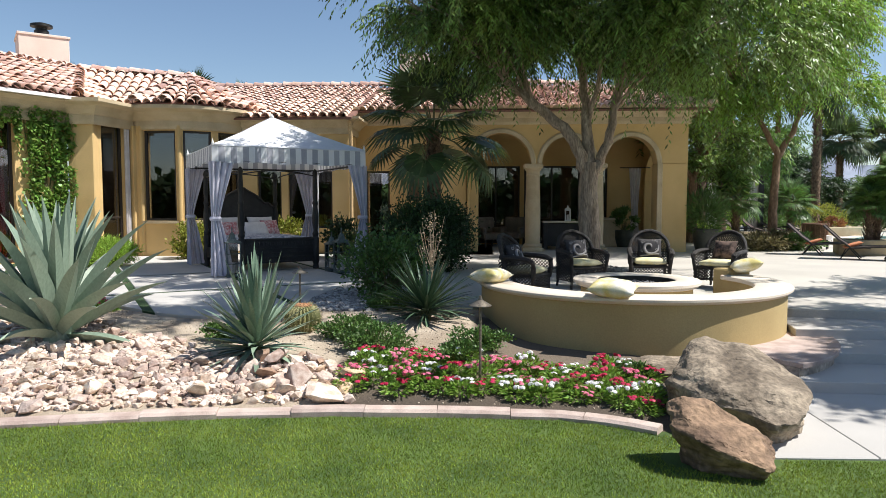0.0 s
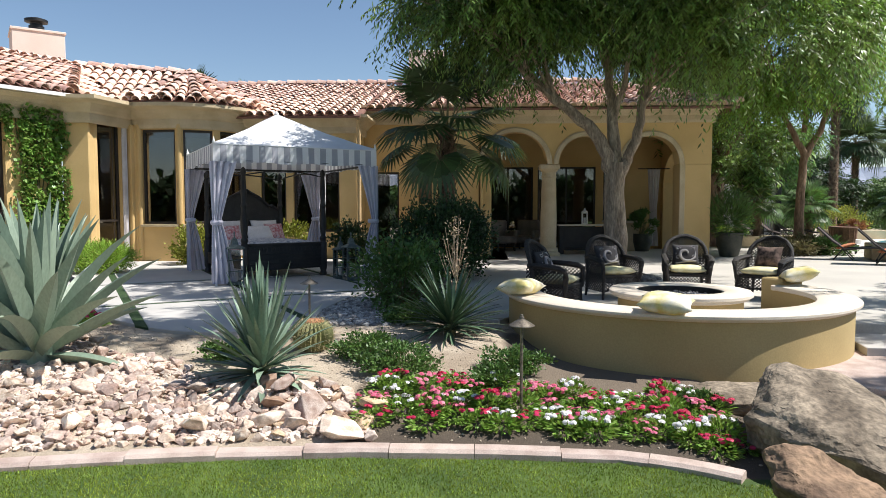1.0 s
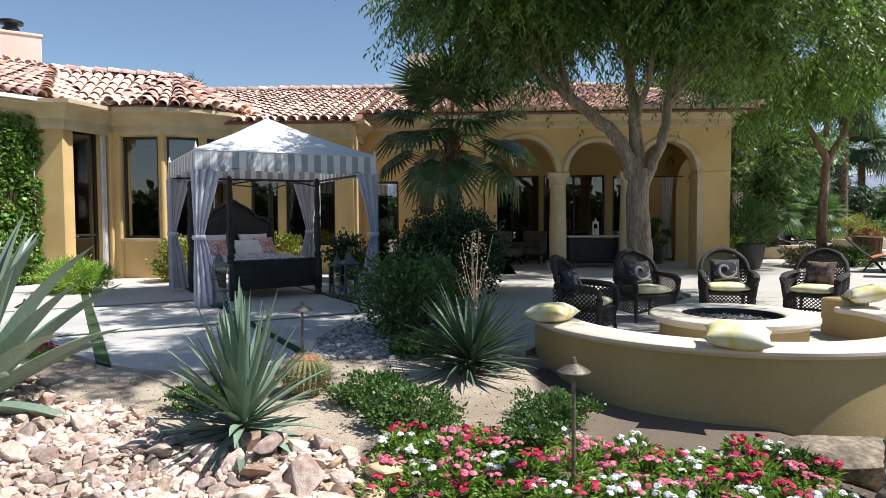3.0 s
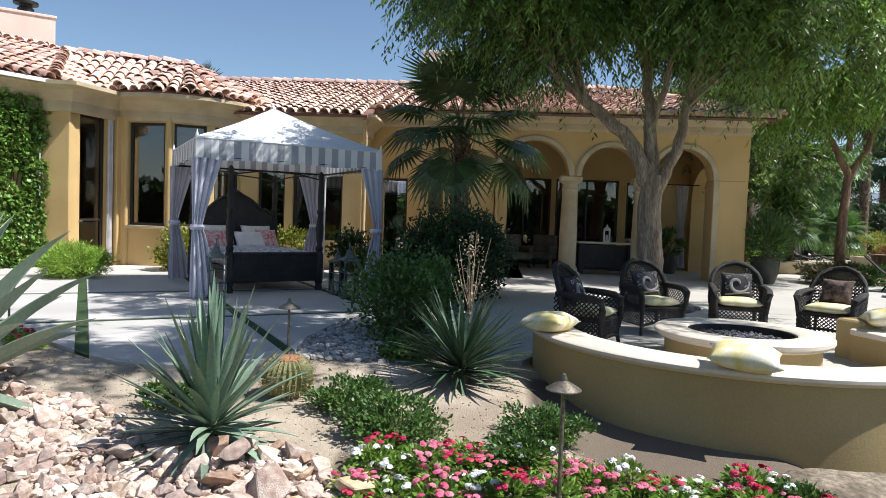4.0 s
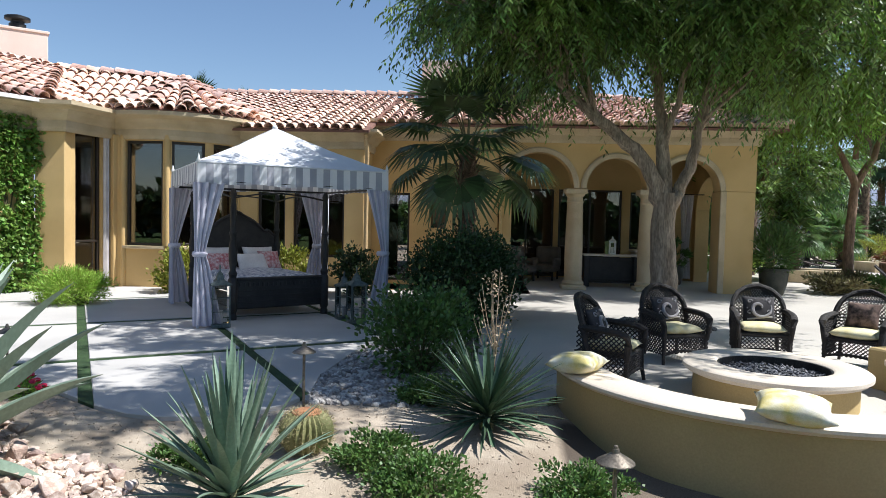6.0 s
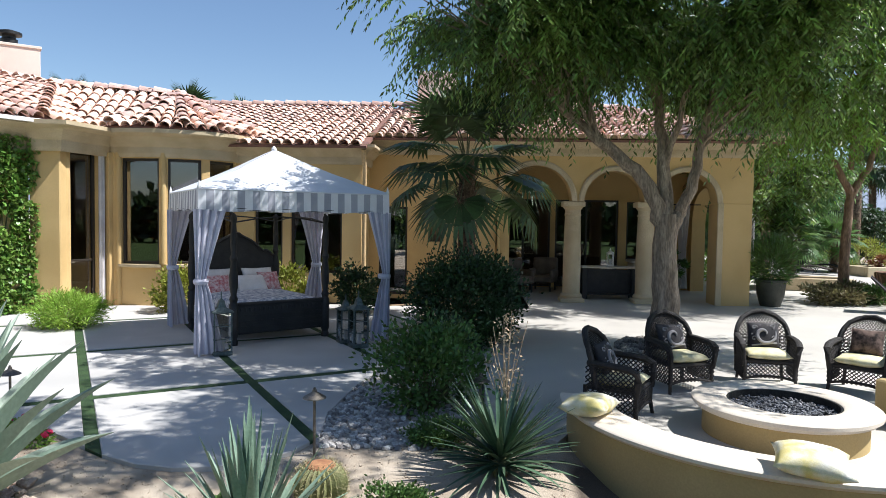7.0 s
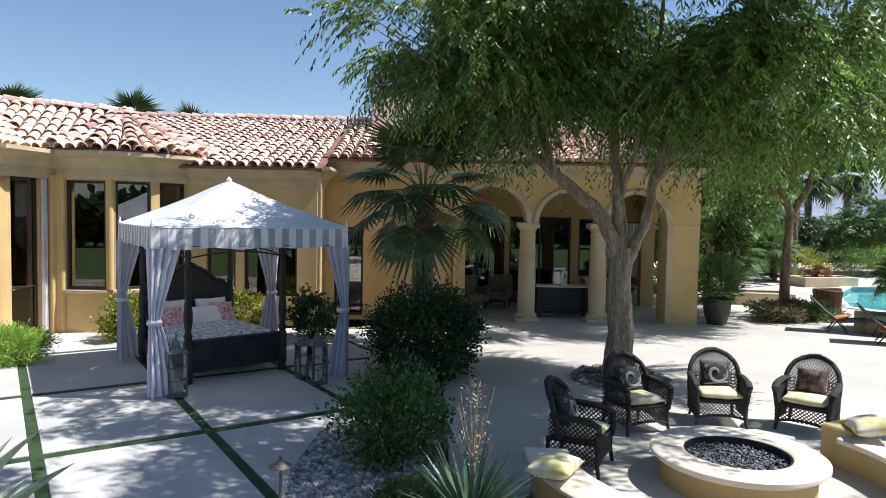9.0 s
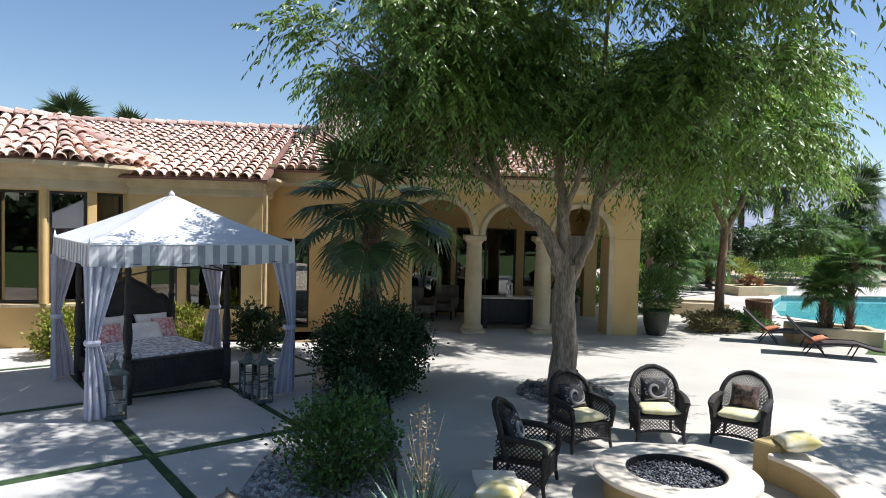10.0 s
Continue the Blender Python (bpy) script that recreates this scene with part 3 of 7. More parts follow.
def sweep(m, pts, prof, closed=False):
    """A moulding of profile (out, up) along a level line; out is to the right of the way."""
    pts = np.array(pts, float)
    t = unit(np.diff(pts, axis=0))
    nr = np.stack([t[:, 1], -t[:, 0]], 1)
    v = []
    for i, p in enumerate(pts):
        a, b = nr[max(i - 1, 0)], nr[min(i, len(nr) - 1)]
        h = (a + b) / (1 + a @ b)
        v += [(*(p + h * o), z) for o, z in prof]
    k = len(prof)
    f = [(i * k + j, (i + 1) * k + j, (i + 1) * k + (j + 1) % k, i * k + (j + 1) % k) for i in range(len(pts) - 1) for j in range(k)]
    f += [tuple(range(k)), tuple((len(pts) - 1) * k + j for j in range(k))[::-1]]
    return m.add(v, f)


def cornice(z, out=0.34, h=0.42):
    return [(-0.05, z - h), (0.05, z - h), (0.07, z - h * 0.86), (0.07, z - h * 0.62), (0.12, z - h * 0.55), (0.17, z - h * 0.4), (0.24, z - h * 0.26), (out - 0.03, z - h * 0.18), (out, z - h * 0.14), (out, z), (-0.05, z)]


house = thing("house", "ochre stucco villa with clay tile roof and stone cornice", "house", kind="structure")
BAYC, BAYR = np.array([-7.95, 19.55]), 1.85
bay = lambda a, r=BAYR: tuple(BAYC + r * np.array([math.cos(radians(a)), math.sin(radians(a))]))  # noqa: E731
# wing with the ivy
A0, A1 = (-13.0, 10.6), (-9.75, 16.45)
WL = math.hypot(A1[0] - A0[0], A1[1] - A0[1])
wall("wall_west", A0, A1, -0.3, 3.95, 0.35, [(WL - 2.9, WL - 1.25, 0.0, 3.35, 0)], STUCCO, house)
da = unit(np.array(A1) - A0)
w0, w1 = np.array(A0) + (WL - 2.9) * da, np.array(A0) + (WL - 1.25) * da
window(house, w0, w1, 0.02, 3.35, 0.16, 1)
# wall with the door beside the bay, and the pillar
D0, D1 = (-9.12, 16.75), bay(243)
wall("wall_door", D0, D1, -0.1, 3.95, 0.3, [(0.10, 0.86, 0.0, 3.5, 0)], STUCCO, house)
part("pillar", Mesh().box((-9.42, 16.68, 1.9), (0.62, 0.5, 4.1), radians(8), 0.02), STUCCO, house)
dd = unit(np.array(D1) - D0)
nd = np.array([-dd[1], dd[0]])
# bay with tall windows
angs = [243, 254, 283, 288, 312, 317, 341, 372]
for a, b in zip(angs, angs[1:]):
    p, q = np.array(bay(a)), np.array(bay(b))
    wl = np.linalg.norm(q - p)
    opens = (a, b) in ((254, 283), (288, 312), (317, 341))
    if opens:
        wall("wall_bay", p, q, -0.1, 3.95, 0.26, [(0.02, wl - 0.02, 0.96, 3.38, 0)], STUCCO, house)
        dq = (q - p) / wl
        window(house, p + 0.02 * dq, q - 0.02 * dq, 0.96, 3.38, 0.10)
    else:
        wall("wall_bay", p, q, -0.1, 3.95, 0.26, [], STUCCO, house)
sill = Mesh()
sweep(sill, [bay(a) for a in (253, 260, 268, 276, 284)], [(-0.05, 0.88), (0.05, 0.88), (0.07, 0.90), (0.07, 0.95), (-0.05, 0.955)])
part("window_sill", sill, CAST, house)
sill = Mesh()
sweep(sill, [bay(a) for a in (287, 296, 305, 314, 327, 342)], [(-0.05, 0.88), (0.05, 0.88), (0.07, 0.90), (0.07, 0.95), (-0.05, 0.955)])
part("window_sill", sill, CAST, house)
for a in (249.5, 252.5, 285.5):
    c = np.array(bay(a, BAYR + 0.01))
    part("pilaster", Mesh().tube([(*c, 0.0 if a < 270 else 0.96), (*c, 3.5)], 0.07, 10), STUCCO, house, smooth=True)
part("pilaster", Mesh().box((*bay(245.5, BAYR + 0.06), 1.7), (0.26, 0.2, 3.6), radians(-30), 0.015), STUCCO, house)
co = Mesh()
sweep(co, [(-13.05, 10.55), (-9.72, 16.35), (-9.05, 16.45), bay(244)], cornice(4.0, 0.46, 0.6))
part("cornice", co, CAST, house, "carved stone cornice under the eaves")
co = Mesh()
sweep(co, [bay(a) for a in range(244, 376, 6)], cornice(4.0, 0.46, 0.6))
part("cornice", co, CAST, house, "curved stone cornice over the bay")
# wing behind the canopy
B0, B1 = (-6.3, 19.0), (-3.1, 19.0)
wall("wall_north", B0, B1, -0.1, 3.78, 0.3, [(0.55, 1.25, 0.0, 2.9, 0), (1.45, 2.72, 0.72, 2.75, 0)], STUCCO, house)
window(house, (-5.75, 19.0), (-5.05, 19.0), 0.02, 2.9, 0.14)
window(house, (-4.85, 19.0), (-3.58, 19.0), 0.72, 2.75, 0.14, 1)
wall("wall_return", (-3.103, 19.3), (-3.103, 20.2), -0.1, 3.9, 0.3, [], STUCCO, house)
co = Mesh()
sweep(co, [(-6.4, 19.0), (-3.1, 19.0), (-3.1, 20.2)], cornice(3.84, 0.36, 0.46))
part("cornice", co, CAST, house)
# arcade: two columns and a pier carry three arches
AY = 20.1
wall("wall_palm", (-3.1, 20.2), (0.25, 20.2), -0.1, 4.2, 0.4, [(0.25, 1.0, 0.1, 2.4, 0), (1.55, 1.95, 1.5, 2.5, 0.2)], STUCCO, house)
window(house, (-2.85, 20.2), (-2.1, 20.2), 0.1, 2.4, 0.16)
# niche back coloured dark to stand in for shade
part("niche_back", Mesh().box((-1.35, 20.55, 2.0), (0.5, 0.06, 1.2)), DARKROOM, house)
wall("wall_arcade", (0.25, AY), (6.65, AY), 2.6, 4.2, 0.5, [(0.06, 1.87, 2.6, 3.52, 0.9), (2.18, 3.70, 2.6, 3.40, 0.78), (4.0, 5.52, 2.6, 3.40, 0.78)], STUCCO, house)
pier = part("pier", Mesh().box((6.22, AY + 0.35, 1.27), (0.86, 0.7, 2.66), 0, 0.02), STUCCO, house)
part("pier", Mesh().box((0.27, AY + 0.3, 1.27), (0.08, 0.6, 2.66), 0, 0.015), STUCCO, house)
for c, hw, top in ((1.215, 0.905, 3.52), (3.19, 0.76, 3.40), (5.01, 0.76, 3.40)):
    rise = top - 2.6 - (0.02 if hw > 0.8 else 0.02)
    ring = Mesh()
    pts = []
    for k in range(25):
        a = math.pi * k / 24
        for r, y in ((1.0, 0.0), (1.0, -0.06), (1.0 + 0.10 / hw, -0.06), (1.0 + 0.14 / hw, -0.03), (1.0 + 0.14 / hw, 0.0)):
            pts.append((c - hw * r * math.cos(a), AY + y, top - rise + (rise + (r - 1) * hw) * math.sin(a) - (0.02)))
    ring.add(pts, [(i * 5 + j, i * 5 + j + 1, i * 5 + j + 6, i * 5 + j + 5) for i in range(24) for j in range(4)])
    part("arch_moulding", ring, CAST, house, "raised stone arch moulding", smooth=30)
part("jamb_moulding", Mesh().box((5.85, AY - 0.028, 1.3), (0.15, 0.05, 2.6), 0, 0.012), CAST, house)
for x in (2.19, 4.06):
    col = part("column", Mesh().lathe([(0.0, 0.0), (0.30, 0.0), (0.30, 0.10), (0.27, 0.12), (0.285, 0.16), (0.27, 0.2), (0.23, 0.23), (0.225, 0.26), (0.23, 1.1), (0.2, 2.22), (0.215, 2.24), (0.215, 2.27), (0.2, 2.29), (0.2, 2.38), (0.235, 2.42), (0.26, 2.46), (0.0, 2.46)], 28, (x, AY + 0.25, 0)), CAST, house, "round cast-stone column", smooth=35)
    part("capital", Mesh().box((x, AY + 0.25, 2.53), (0.56, 0.54, 0.14), 0, 0.02), CAST, col)
    part("plinth", Mesh().box((x, AY + 0.25, 0.05), (0.62, 0.62, 0.1), 0, 0.015), CAST, col)
co = Mesh()
sweep(co, [(-3.1, 20.15), (0.25, 20.15), (0.26, AY), (6.66, AY), (6.66, 27.0)], cornice(4.24, 0.5, 0.5))
part("cornice", co, CAST, house)
# back wall of the arcade, side arch and rooms
wall("wall_back", (-1.0, 24.0), (6.65, 24.0), -0.1, 4.2, 0.3, [(1.3, 3.0, 0.02, 2.75, 0), (3.15, 5.1, 0.02, 2.75, 0), (5.35, 6.05, 0.9, 2.7, 0)], STUCCO, house)
window(house, (0.3, 24.0), (2.0, 24.0), 0.02, 2.75, 0.12, 1)
window(house, (2.15, 24.0), (4.1, 24.0), 0.02, 2.75, 0.12, 1)
window(house, (4.35, 24.0), (5.05, 24.0), 0.9, 2.7, 0.12, 0)
wall("wall_side", (6.65, 24.0), (6.65, 27.6), -0.1, 4.2, 0.4, [(0.5, 1.5, 0.02, 2.5, 0)], STUCCO, house)
wall("wall_arch_east", (6.65, AY + 0.70), (6.65, 24.0), -0.1, 4.2, 0.4, [(0.35, 2.85, -0.1, 3.1, 0.9)], STUCCO, house)
wall("wall_arch_west", (0.2, 24.0), (0.2, AY + 0.1), -0.1, 4.2, 0.35, [], STUCCO, house)
# ceiling and inner walls have the rooms' shade in their colour
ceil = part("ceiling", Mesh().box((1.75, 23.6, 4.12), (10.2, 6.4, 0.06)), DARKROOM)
tagged(ceil, "plain plaster ceiling of the arcade and rooms, shade put into its colour", "ceiling", kind="structure")
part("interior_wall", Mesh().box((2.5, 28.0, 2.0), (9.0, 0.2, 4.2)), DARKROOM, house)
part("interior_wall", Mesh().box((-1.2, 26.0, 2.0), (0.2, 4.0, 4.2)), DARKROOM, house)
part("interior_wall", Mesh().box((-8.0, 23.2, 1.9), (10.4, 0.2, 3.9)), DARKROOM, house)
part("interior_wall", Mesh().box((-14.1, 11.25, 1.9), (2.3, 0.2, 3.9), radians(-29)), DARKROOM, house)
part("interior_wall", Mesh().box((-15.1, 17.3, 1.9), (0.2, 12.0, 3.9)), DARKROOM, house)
# floors and ceiling behind the windows, with shade painted in as dark brown
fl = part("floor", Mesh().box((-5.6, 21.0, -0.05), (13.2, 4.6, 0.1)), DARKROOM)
tagged(fl, "interior floor behind the windows, coloured dark for shade", "floor", kind="structure")
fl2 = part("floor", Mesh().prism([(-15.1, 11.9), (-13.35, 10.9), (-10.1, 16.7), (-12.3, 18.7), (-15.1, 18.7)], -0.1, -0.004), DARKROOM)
tagged(fl2, "interior floor behind the windows, coloured dark for shade", "floor", kind="structure")
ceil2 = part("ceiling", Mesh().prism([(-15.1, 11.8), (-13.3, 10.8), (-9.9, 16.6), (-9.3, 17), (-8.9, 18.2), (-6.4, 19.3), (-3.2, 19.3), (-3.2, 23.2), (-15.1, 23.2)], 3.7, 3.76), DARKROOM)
tagged(ceil2, "plain plaster ceiling behind the windows, coloured dark for shade", "ceiling", kind="structure")
# downpipe at the inner corner
dp = Mesh().tube([(-3.02, 18.72, 3.72), (-3.02, 18.80, 3.45), (-3.02, 18.90, 3.3), (-3.02, 18.90, 0.05)], 0.055, 10)
part("downpipe", dp, mat("ochre_pipe", (0.52, 0.36, 0.18), (0.6, 0.42, 0.22), 2, 0.6, 0.05), house, "ochre painted rain downpipe", smooth=True)


# ---- clay tile roofs ----
def barrel(length=0.44, r0=0.118, r1=0.095, n=6):
    m = Mesh()
    v = []
    for y, r, z in ((0.0, r0, 0.035), (length, r1, 0.0)):
        for t in (0.0, 0.016):
            for k in range(n + 1):
                a = math.pi * k / n
                v.append((-(r - t) * math.cos(a), y, z + (r - t) * math.sin(a)))
    k = n + 1
    f = []
    for i in range(n):
        f += [(i, i + 1, 2 * k + i + 1, 2 * k + i), (k + i, 3 * k + i, 3 * k + i + 1, k + i + 1), (i, k + i, k + i + 1, i + 1)]
    return m.add(v, f)


BARREL = barrel()
BV = np.concatenate(BARREL.v)
BARREL_ME = BARREL.data("roof_tile", 60)
BARREL_ME.materials.append(TILE)
TILE_RNG = np.random.default_rng(5)


def inside(p, poly):
    c = False
    for i in range(len(poly)):
        (x1, y1), (x2, y2) = poly[i], poly[i - 1]
        if (y1 > p[1]) != (y2 > p[1]) and p[0] < (x2 - x1) * (p[1] - y1) / (y2 - y1) + x1:
            c = not c
    return c


def facet(roof, corners, single=0, step=0.265, course=0.36):
    """A roof slope: its first two corners are the eaves. Lays barrel tiles on a dark bed."""
    c = [Vector(p) for p in corners]
    nrm = (c[1] - c[0]).cross(c[2] - c[0]).normalized()
    if nrm.z < 0:
        nrm = -nrm
    e = Vector((0, 0, 1)).cross(nrm).normalized()
    u = nrm.cross(e)
    flat = [((p - c[0]).dot(e), (p - c[0]).dot(u)) for p in c]
    bed = Mesh()
    k = len(c)
    bed.add([p - nrm * 0.01 for p in c] + [p - nrm * 0.07 for p in c], [tuple(range(k)), tuple(range(k, 2 * k))[::-1]] + [(i, (i + 1) % k, k + (i + 1) % k, k + i) for i in range(k)])
    part("roof_bed", bed, TILE_BED, roof)
    lo, hi, low, top = min(p[0] for p in flat), max(p[0] for p in flat), min(p[1] for p in flat), max(p[1] for p in flat)
    rest, made = Mesh(), 0
    for j in range(int((top - low) / course) + 1):
        for i in range(int((hi - lo) / step) + 1):
            a, b = lo + (i + 0.5) * step, low + j * course
            if not inside((a, b + 0.12), flat):
                continue
            a += TILE_RNG.normal(0, 0.008)
            o = c[0] + e * a + u * (b - 0.05 + TILE_RNG.normal(0, 0.012)) + nrm * (0.0 + TILE_RNG.normal(0, 0.006))
            m = Matrix((e, u, nrm)).transposed() @ Euler((TILE_RNG.normal(0, 0.02), TILE_RNG.normal(0, 0.03), TILE_RNG.normal(0, 0.02))).to_matrix()
            if made < single:
                ob = part("roof_tile", BARREL_ME, None, roof)
                ob.matrix_basis = Matrix.Translation(o) @ m.to_4x4()
                made += 1
            else:
                rest.add(BV @ np.array(m).T + np.array(o), BARREL.f)
    if rest.n:
        ob = part("roof_tiles", rest, TILE, roof, smooth=60)
        ob["kind"] = "stuff"


def ridge_line(roof, a, b, step=0.36):
    a, b = Vector(a), Vector(b)
    d = (b - a).normalized()
    side = d.cross(Vector((0, 0, 1))).normalized()
    up = side.cross(d)
    rest = Mesh()
    for k in range(max(1, int((b - a).length / step))):
        o = a + d * k * step + up * (0.02 + TILE_RNG.normal(0, 0.006))
        m = Matrix((side, d, up)).transposed() @ Euler((TILE_RNG.normal(0, 0.03), TILE_RNG.normal(0, 0.03), TILE_RNG.normal(0, 0.04))).to_matrix()
        rest.add((BV * (1.25, 1, 1.15)) @ np.array(m).T + np.array(o), BARREL.f)
    ob = part("ridge_tiles", rest, TILE, roof, smooth=60)
    ob["kind"] = "stuff"


RZ = lambda y: 3.80 + 0.292 * (y - 18.5)  # noqa: E731
roof = thing("roof", "weathered pink clay barrel-tile roof over the villa", "roof", kind="structure")
ry = 25.0
facet(roof, [(-6.6, 18.5, RZ(18.5)), (-2.92, 18.5, RZ(18.5)), (-2.92, 19.58, RZ(19.58)), (-2.92, ry, RZ(ry)), (-11.0, ry, RZ(ry)), (-8.2, 21.6, RZ(21.6))], single=150)
facet(roof, [(-2.92, 19.58, RZ(19.58)), (7.2, 19.58, RZ(19.58)), (3.9, ry, RZ(ry)), (-2.92, ry, RZ(ry))])
facet(roof, [(7.2, 19.58, RZ(19.58)), (7.2, 30.4, RZ(19.58)), (3.9, ry, RZ(ry))])
ridge_line(roof, (-11.0, ry, RZ(ry) + 0.05), (3.9, ry, RZ(ry) + 0.05))
ridge_line(roof, (7.2, 19.58, RZ(19.58) + 0.04), (3.9, ry, RZ(ry) + 0.04))
back = Mesh()
back.add([(-11, ry, RZ(ry)), (3.9, ry, RZ(ry)), (7.2, 30.4, 4.2), (-11, 30.4, 4.2)], [(0, 1, 2, 3)])
part("roof_bed", back, TILE_BED, roof)
EZ = 4.04
apex = (-7.95, 19.7, 5.12)
hipA, hipT = (-9.22, 16.12, EZ), (-11.04, 19.28, 5.29)
facet(roof, [(-13.1, 9.51, EZ), hipA, hipT, (-15.83, 11.11, 5.29)], single=0)
ridge_line(roof, (-15.83, 11.11, 5.33), hipT)
bp = [bay(a, BAYR + 0.47) for a in (238, 258, 278, 298, 318, 338, 360)]
facet(roof, [hipA, (*bp[0], EZ), hipT], single=30)
facet(roof, [(*bp[0], EZ), apex, hipT], single=40)
for a, b in zip(bp, bp[1:]):
    facet(roof, [(*a, EZ), (*b, EZ), apex], single=25)
    ridge_line(roof, (*b, EZ + 0.03), apex)
ridge_line(roof, (*hipA[:2], EZ + 0.03), hipT)
ridge_line(roof, hipT, apex)
facet(roof, [apex, (-8.2, 21.6, RZ(21.6)), (-6.6, 18.5, RZ(18.5))])
facet(roof, [hipT, apex, (-11.0, 25.0, RZ(25.0))])
facet(roof, [(-15.83, 11.11, 5.29), hipT, (-15.0, 20.5, 4.4), (-18.2, 13.2, 4.4)])
gut = Mesh()
sweep(gut, [(-12.68, 10.35), (-9.30, 16.12), (-8.95, 16.5)], [(0.02, 3.94), (0.10, 3.94), (0.10, 4.02), (0.02, 4.02)])
part("fascia", gut, WHITE, house, "white painted fascia board")
# chimneys
ch = part("chimney", Mesh().box((-1.62, 24.4, 5.58), (1.2, 1.0, 2.2), 0, 0.02), STUCCO_PALE, house, "plain stucco chimney")
c2 = part("chimney", Mesh().box((-12.5, 19.8, 5.2), (1.3, 1.3, 2.2), radians(38), 0.015), STUCCO_PALE, house, "pale stucco chimney with metal cap")
part("chimney_ledge", Mesh().box((-12.5, 19.8, 6.32), (1.36, 1.36, 0.07), radians(38), 0.01), STUCCO_PALE, c2)
part("chimney_cap", Mesh().lathe([(0.0, 0.0), (0.2, 0.0), (0.2, 0.22), (0.16, 0.24), (0.16, 0.3), (0.3, 0.33), (0.3, 0.4), (0.1, 0.46), (0, 0.46)], 18, (-12.5, 19.8, 6.35)), IRON, c2, "dark round metal flue cap", smooth=35)

# door leaf with its curtain
door = thing("door_1", "tall dark glazed door standing in the ochre wall", "door", kind="structure")
window(door, np.array(D0) + 0.10 * dd, np.array(D0) + 0.86 * dd, 0.02, 3.5, 0.14, 0, (1.05,), name="door_leaf")
cu = Mesh()
cb = np.array(D0) + 0.93 * dd - nd * 0.04
cu.add([(*(cb + dd * (0.16 * u - 0.08) + nd * 0.03 * math.sin(22 * u)), z) for z in (0.06, 1.7, 3.4) for u in np.linspace(0, 1, 16)], [(k * 16 + i, k * 16 + i + 1, (k + 1) * 16 + i + 1, (k + 1) * 16 + i) for k in (0, 1) for i in range(15)])
part("side_curtain", cu, LINEN, door, "pale narrow curtain beside the door", smooth=True)
part("door_handle", Mesh().box((*(np.array(D0) + 0.2 * dd + nd * 0.08), 1.02), (0.14, 0.03, 0.03), math.atan2(dd[1], dd[0]), 0.005), COPPER, door)

# ---- seat wall and fire pit ----
seat = thing("seat_wall", "curved ochre stucco seat wall with stone cap", "wall", (*WC, 0), kind="structure")
body = Mesh().lathe([(WALL_R - 0.36, -0.55), (WALL_R - 0.04, -0.55), (WALL_R - 0.04, 0.29), (WALL_R - 0.36, 0.29)][::1] + [(WALL_R - 0.36, -0.55)], 72, (0, 0, 0), 174, 384)
part("wall_body", body, SEATWALL, seat, smooth=50)
cap = Mesh().lathe([(WALL_R - 0.40, 0.29), (WALL_R - 0.015, 0.29), (WALL_R + 0.0, 0.305), (WALL_R + 0.012, 0.312), (WALL_R + 0.03, 0.325), (WALL_R + 0.03, 0.35), (WALL_R + 0.015, 0.362), (WALL_R - 0.40, 0.362), (WALL_R - 0.42, 0.35), (WALL_R - 0.42, 0.305), (WALL_R - 0.40, 0.29)], 72, (0, 0, 0), 173.5, 383)
part("wall_cap", cap, CAP, seat, "smooth pale stone cap", smooth=50)
post = Mesh()
for a in (386.5,):
    post.box((1.92 * math.cos(radians(a)), 1.92 * math.sin(radians(a)), -0.02), (0.40, 0.34, 0.92), radians(a), 0.02)
part("end_post", post, SEATWALL, seat)

pit = thing("fire_pit", "round stucco fire pit with broad pale stone rim", "fire pit", (*PITC, 0))
part("base", Mesh().lathe([(0.51, 0.0), (0.76, 0.0), (0.76, 0.25), (0.51, 0.25), (0.51, 0.0)], 64), SEATWALL, pit, smooth=50)
part("rim", Mesh().lathe([(0.53, 0.25), (0.80, 0.25), (0.83, 0.262), (0.83, 0.285), (0.87, 0.298), (0.87, 0.332), (0.845, 0.35), (0.55, 0.35), (0.53, 0.335), (0.53, 0.25)], 72), CAP, pit, "pale stone rim", smooth=50)
part("liner", Mesh().lathe([(0.0, 0.20), (0.51, 0.20), (0.51, 0.332), (0.528, 0.332), (0.528, 0.14), (0.0, 0.14)], 48), IRON, pit, "black metal bowl")
rng = np.random.default_rng(11)


def stone_data(name, seed, flat=0.7, rough=0.28, sub=2):
    bm = bmesh.new()
    bmesh.ops.create_icosphere(bm, subdivisions=sub, radius=0.5)
    o = Vector((seed * 7.3, seed * 3.1, seed * 1.7))
    for v in bm.verts:
        d = 1 + rough * noise.noise(v.co * 2.2 + o) + rough * 0.5 * noise.noise(v.co * 5 + o)
        c = max(abs(v.co.x), abs(v.co.y), abs(v.co.z)) / 0.5
        v.co = v.co * d * (1 - 0.35 * (c - 0.75))
        v.co.z *= flat
    me = bpy.data.meshes.new(name)
    bm.to_mesh(me)
    bm.free()
    return me


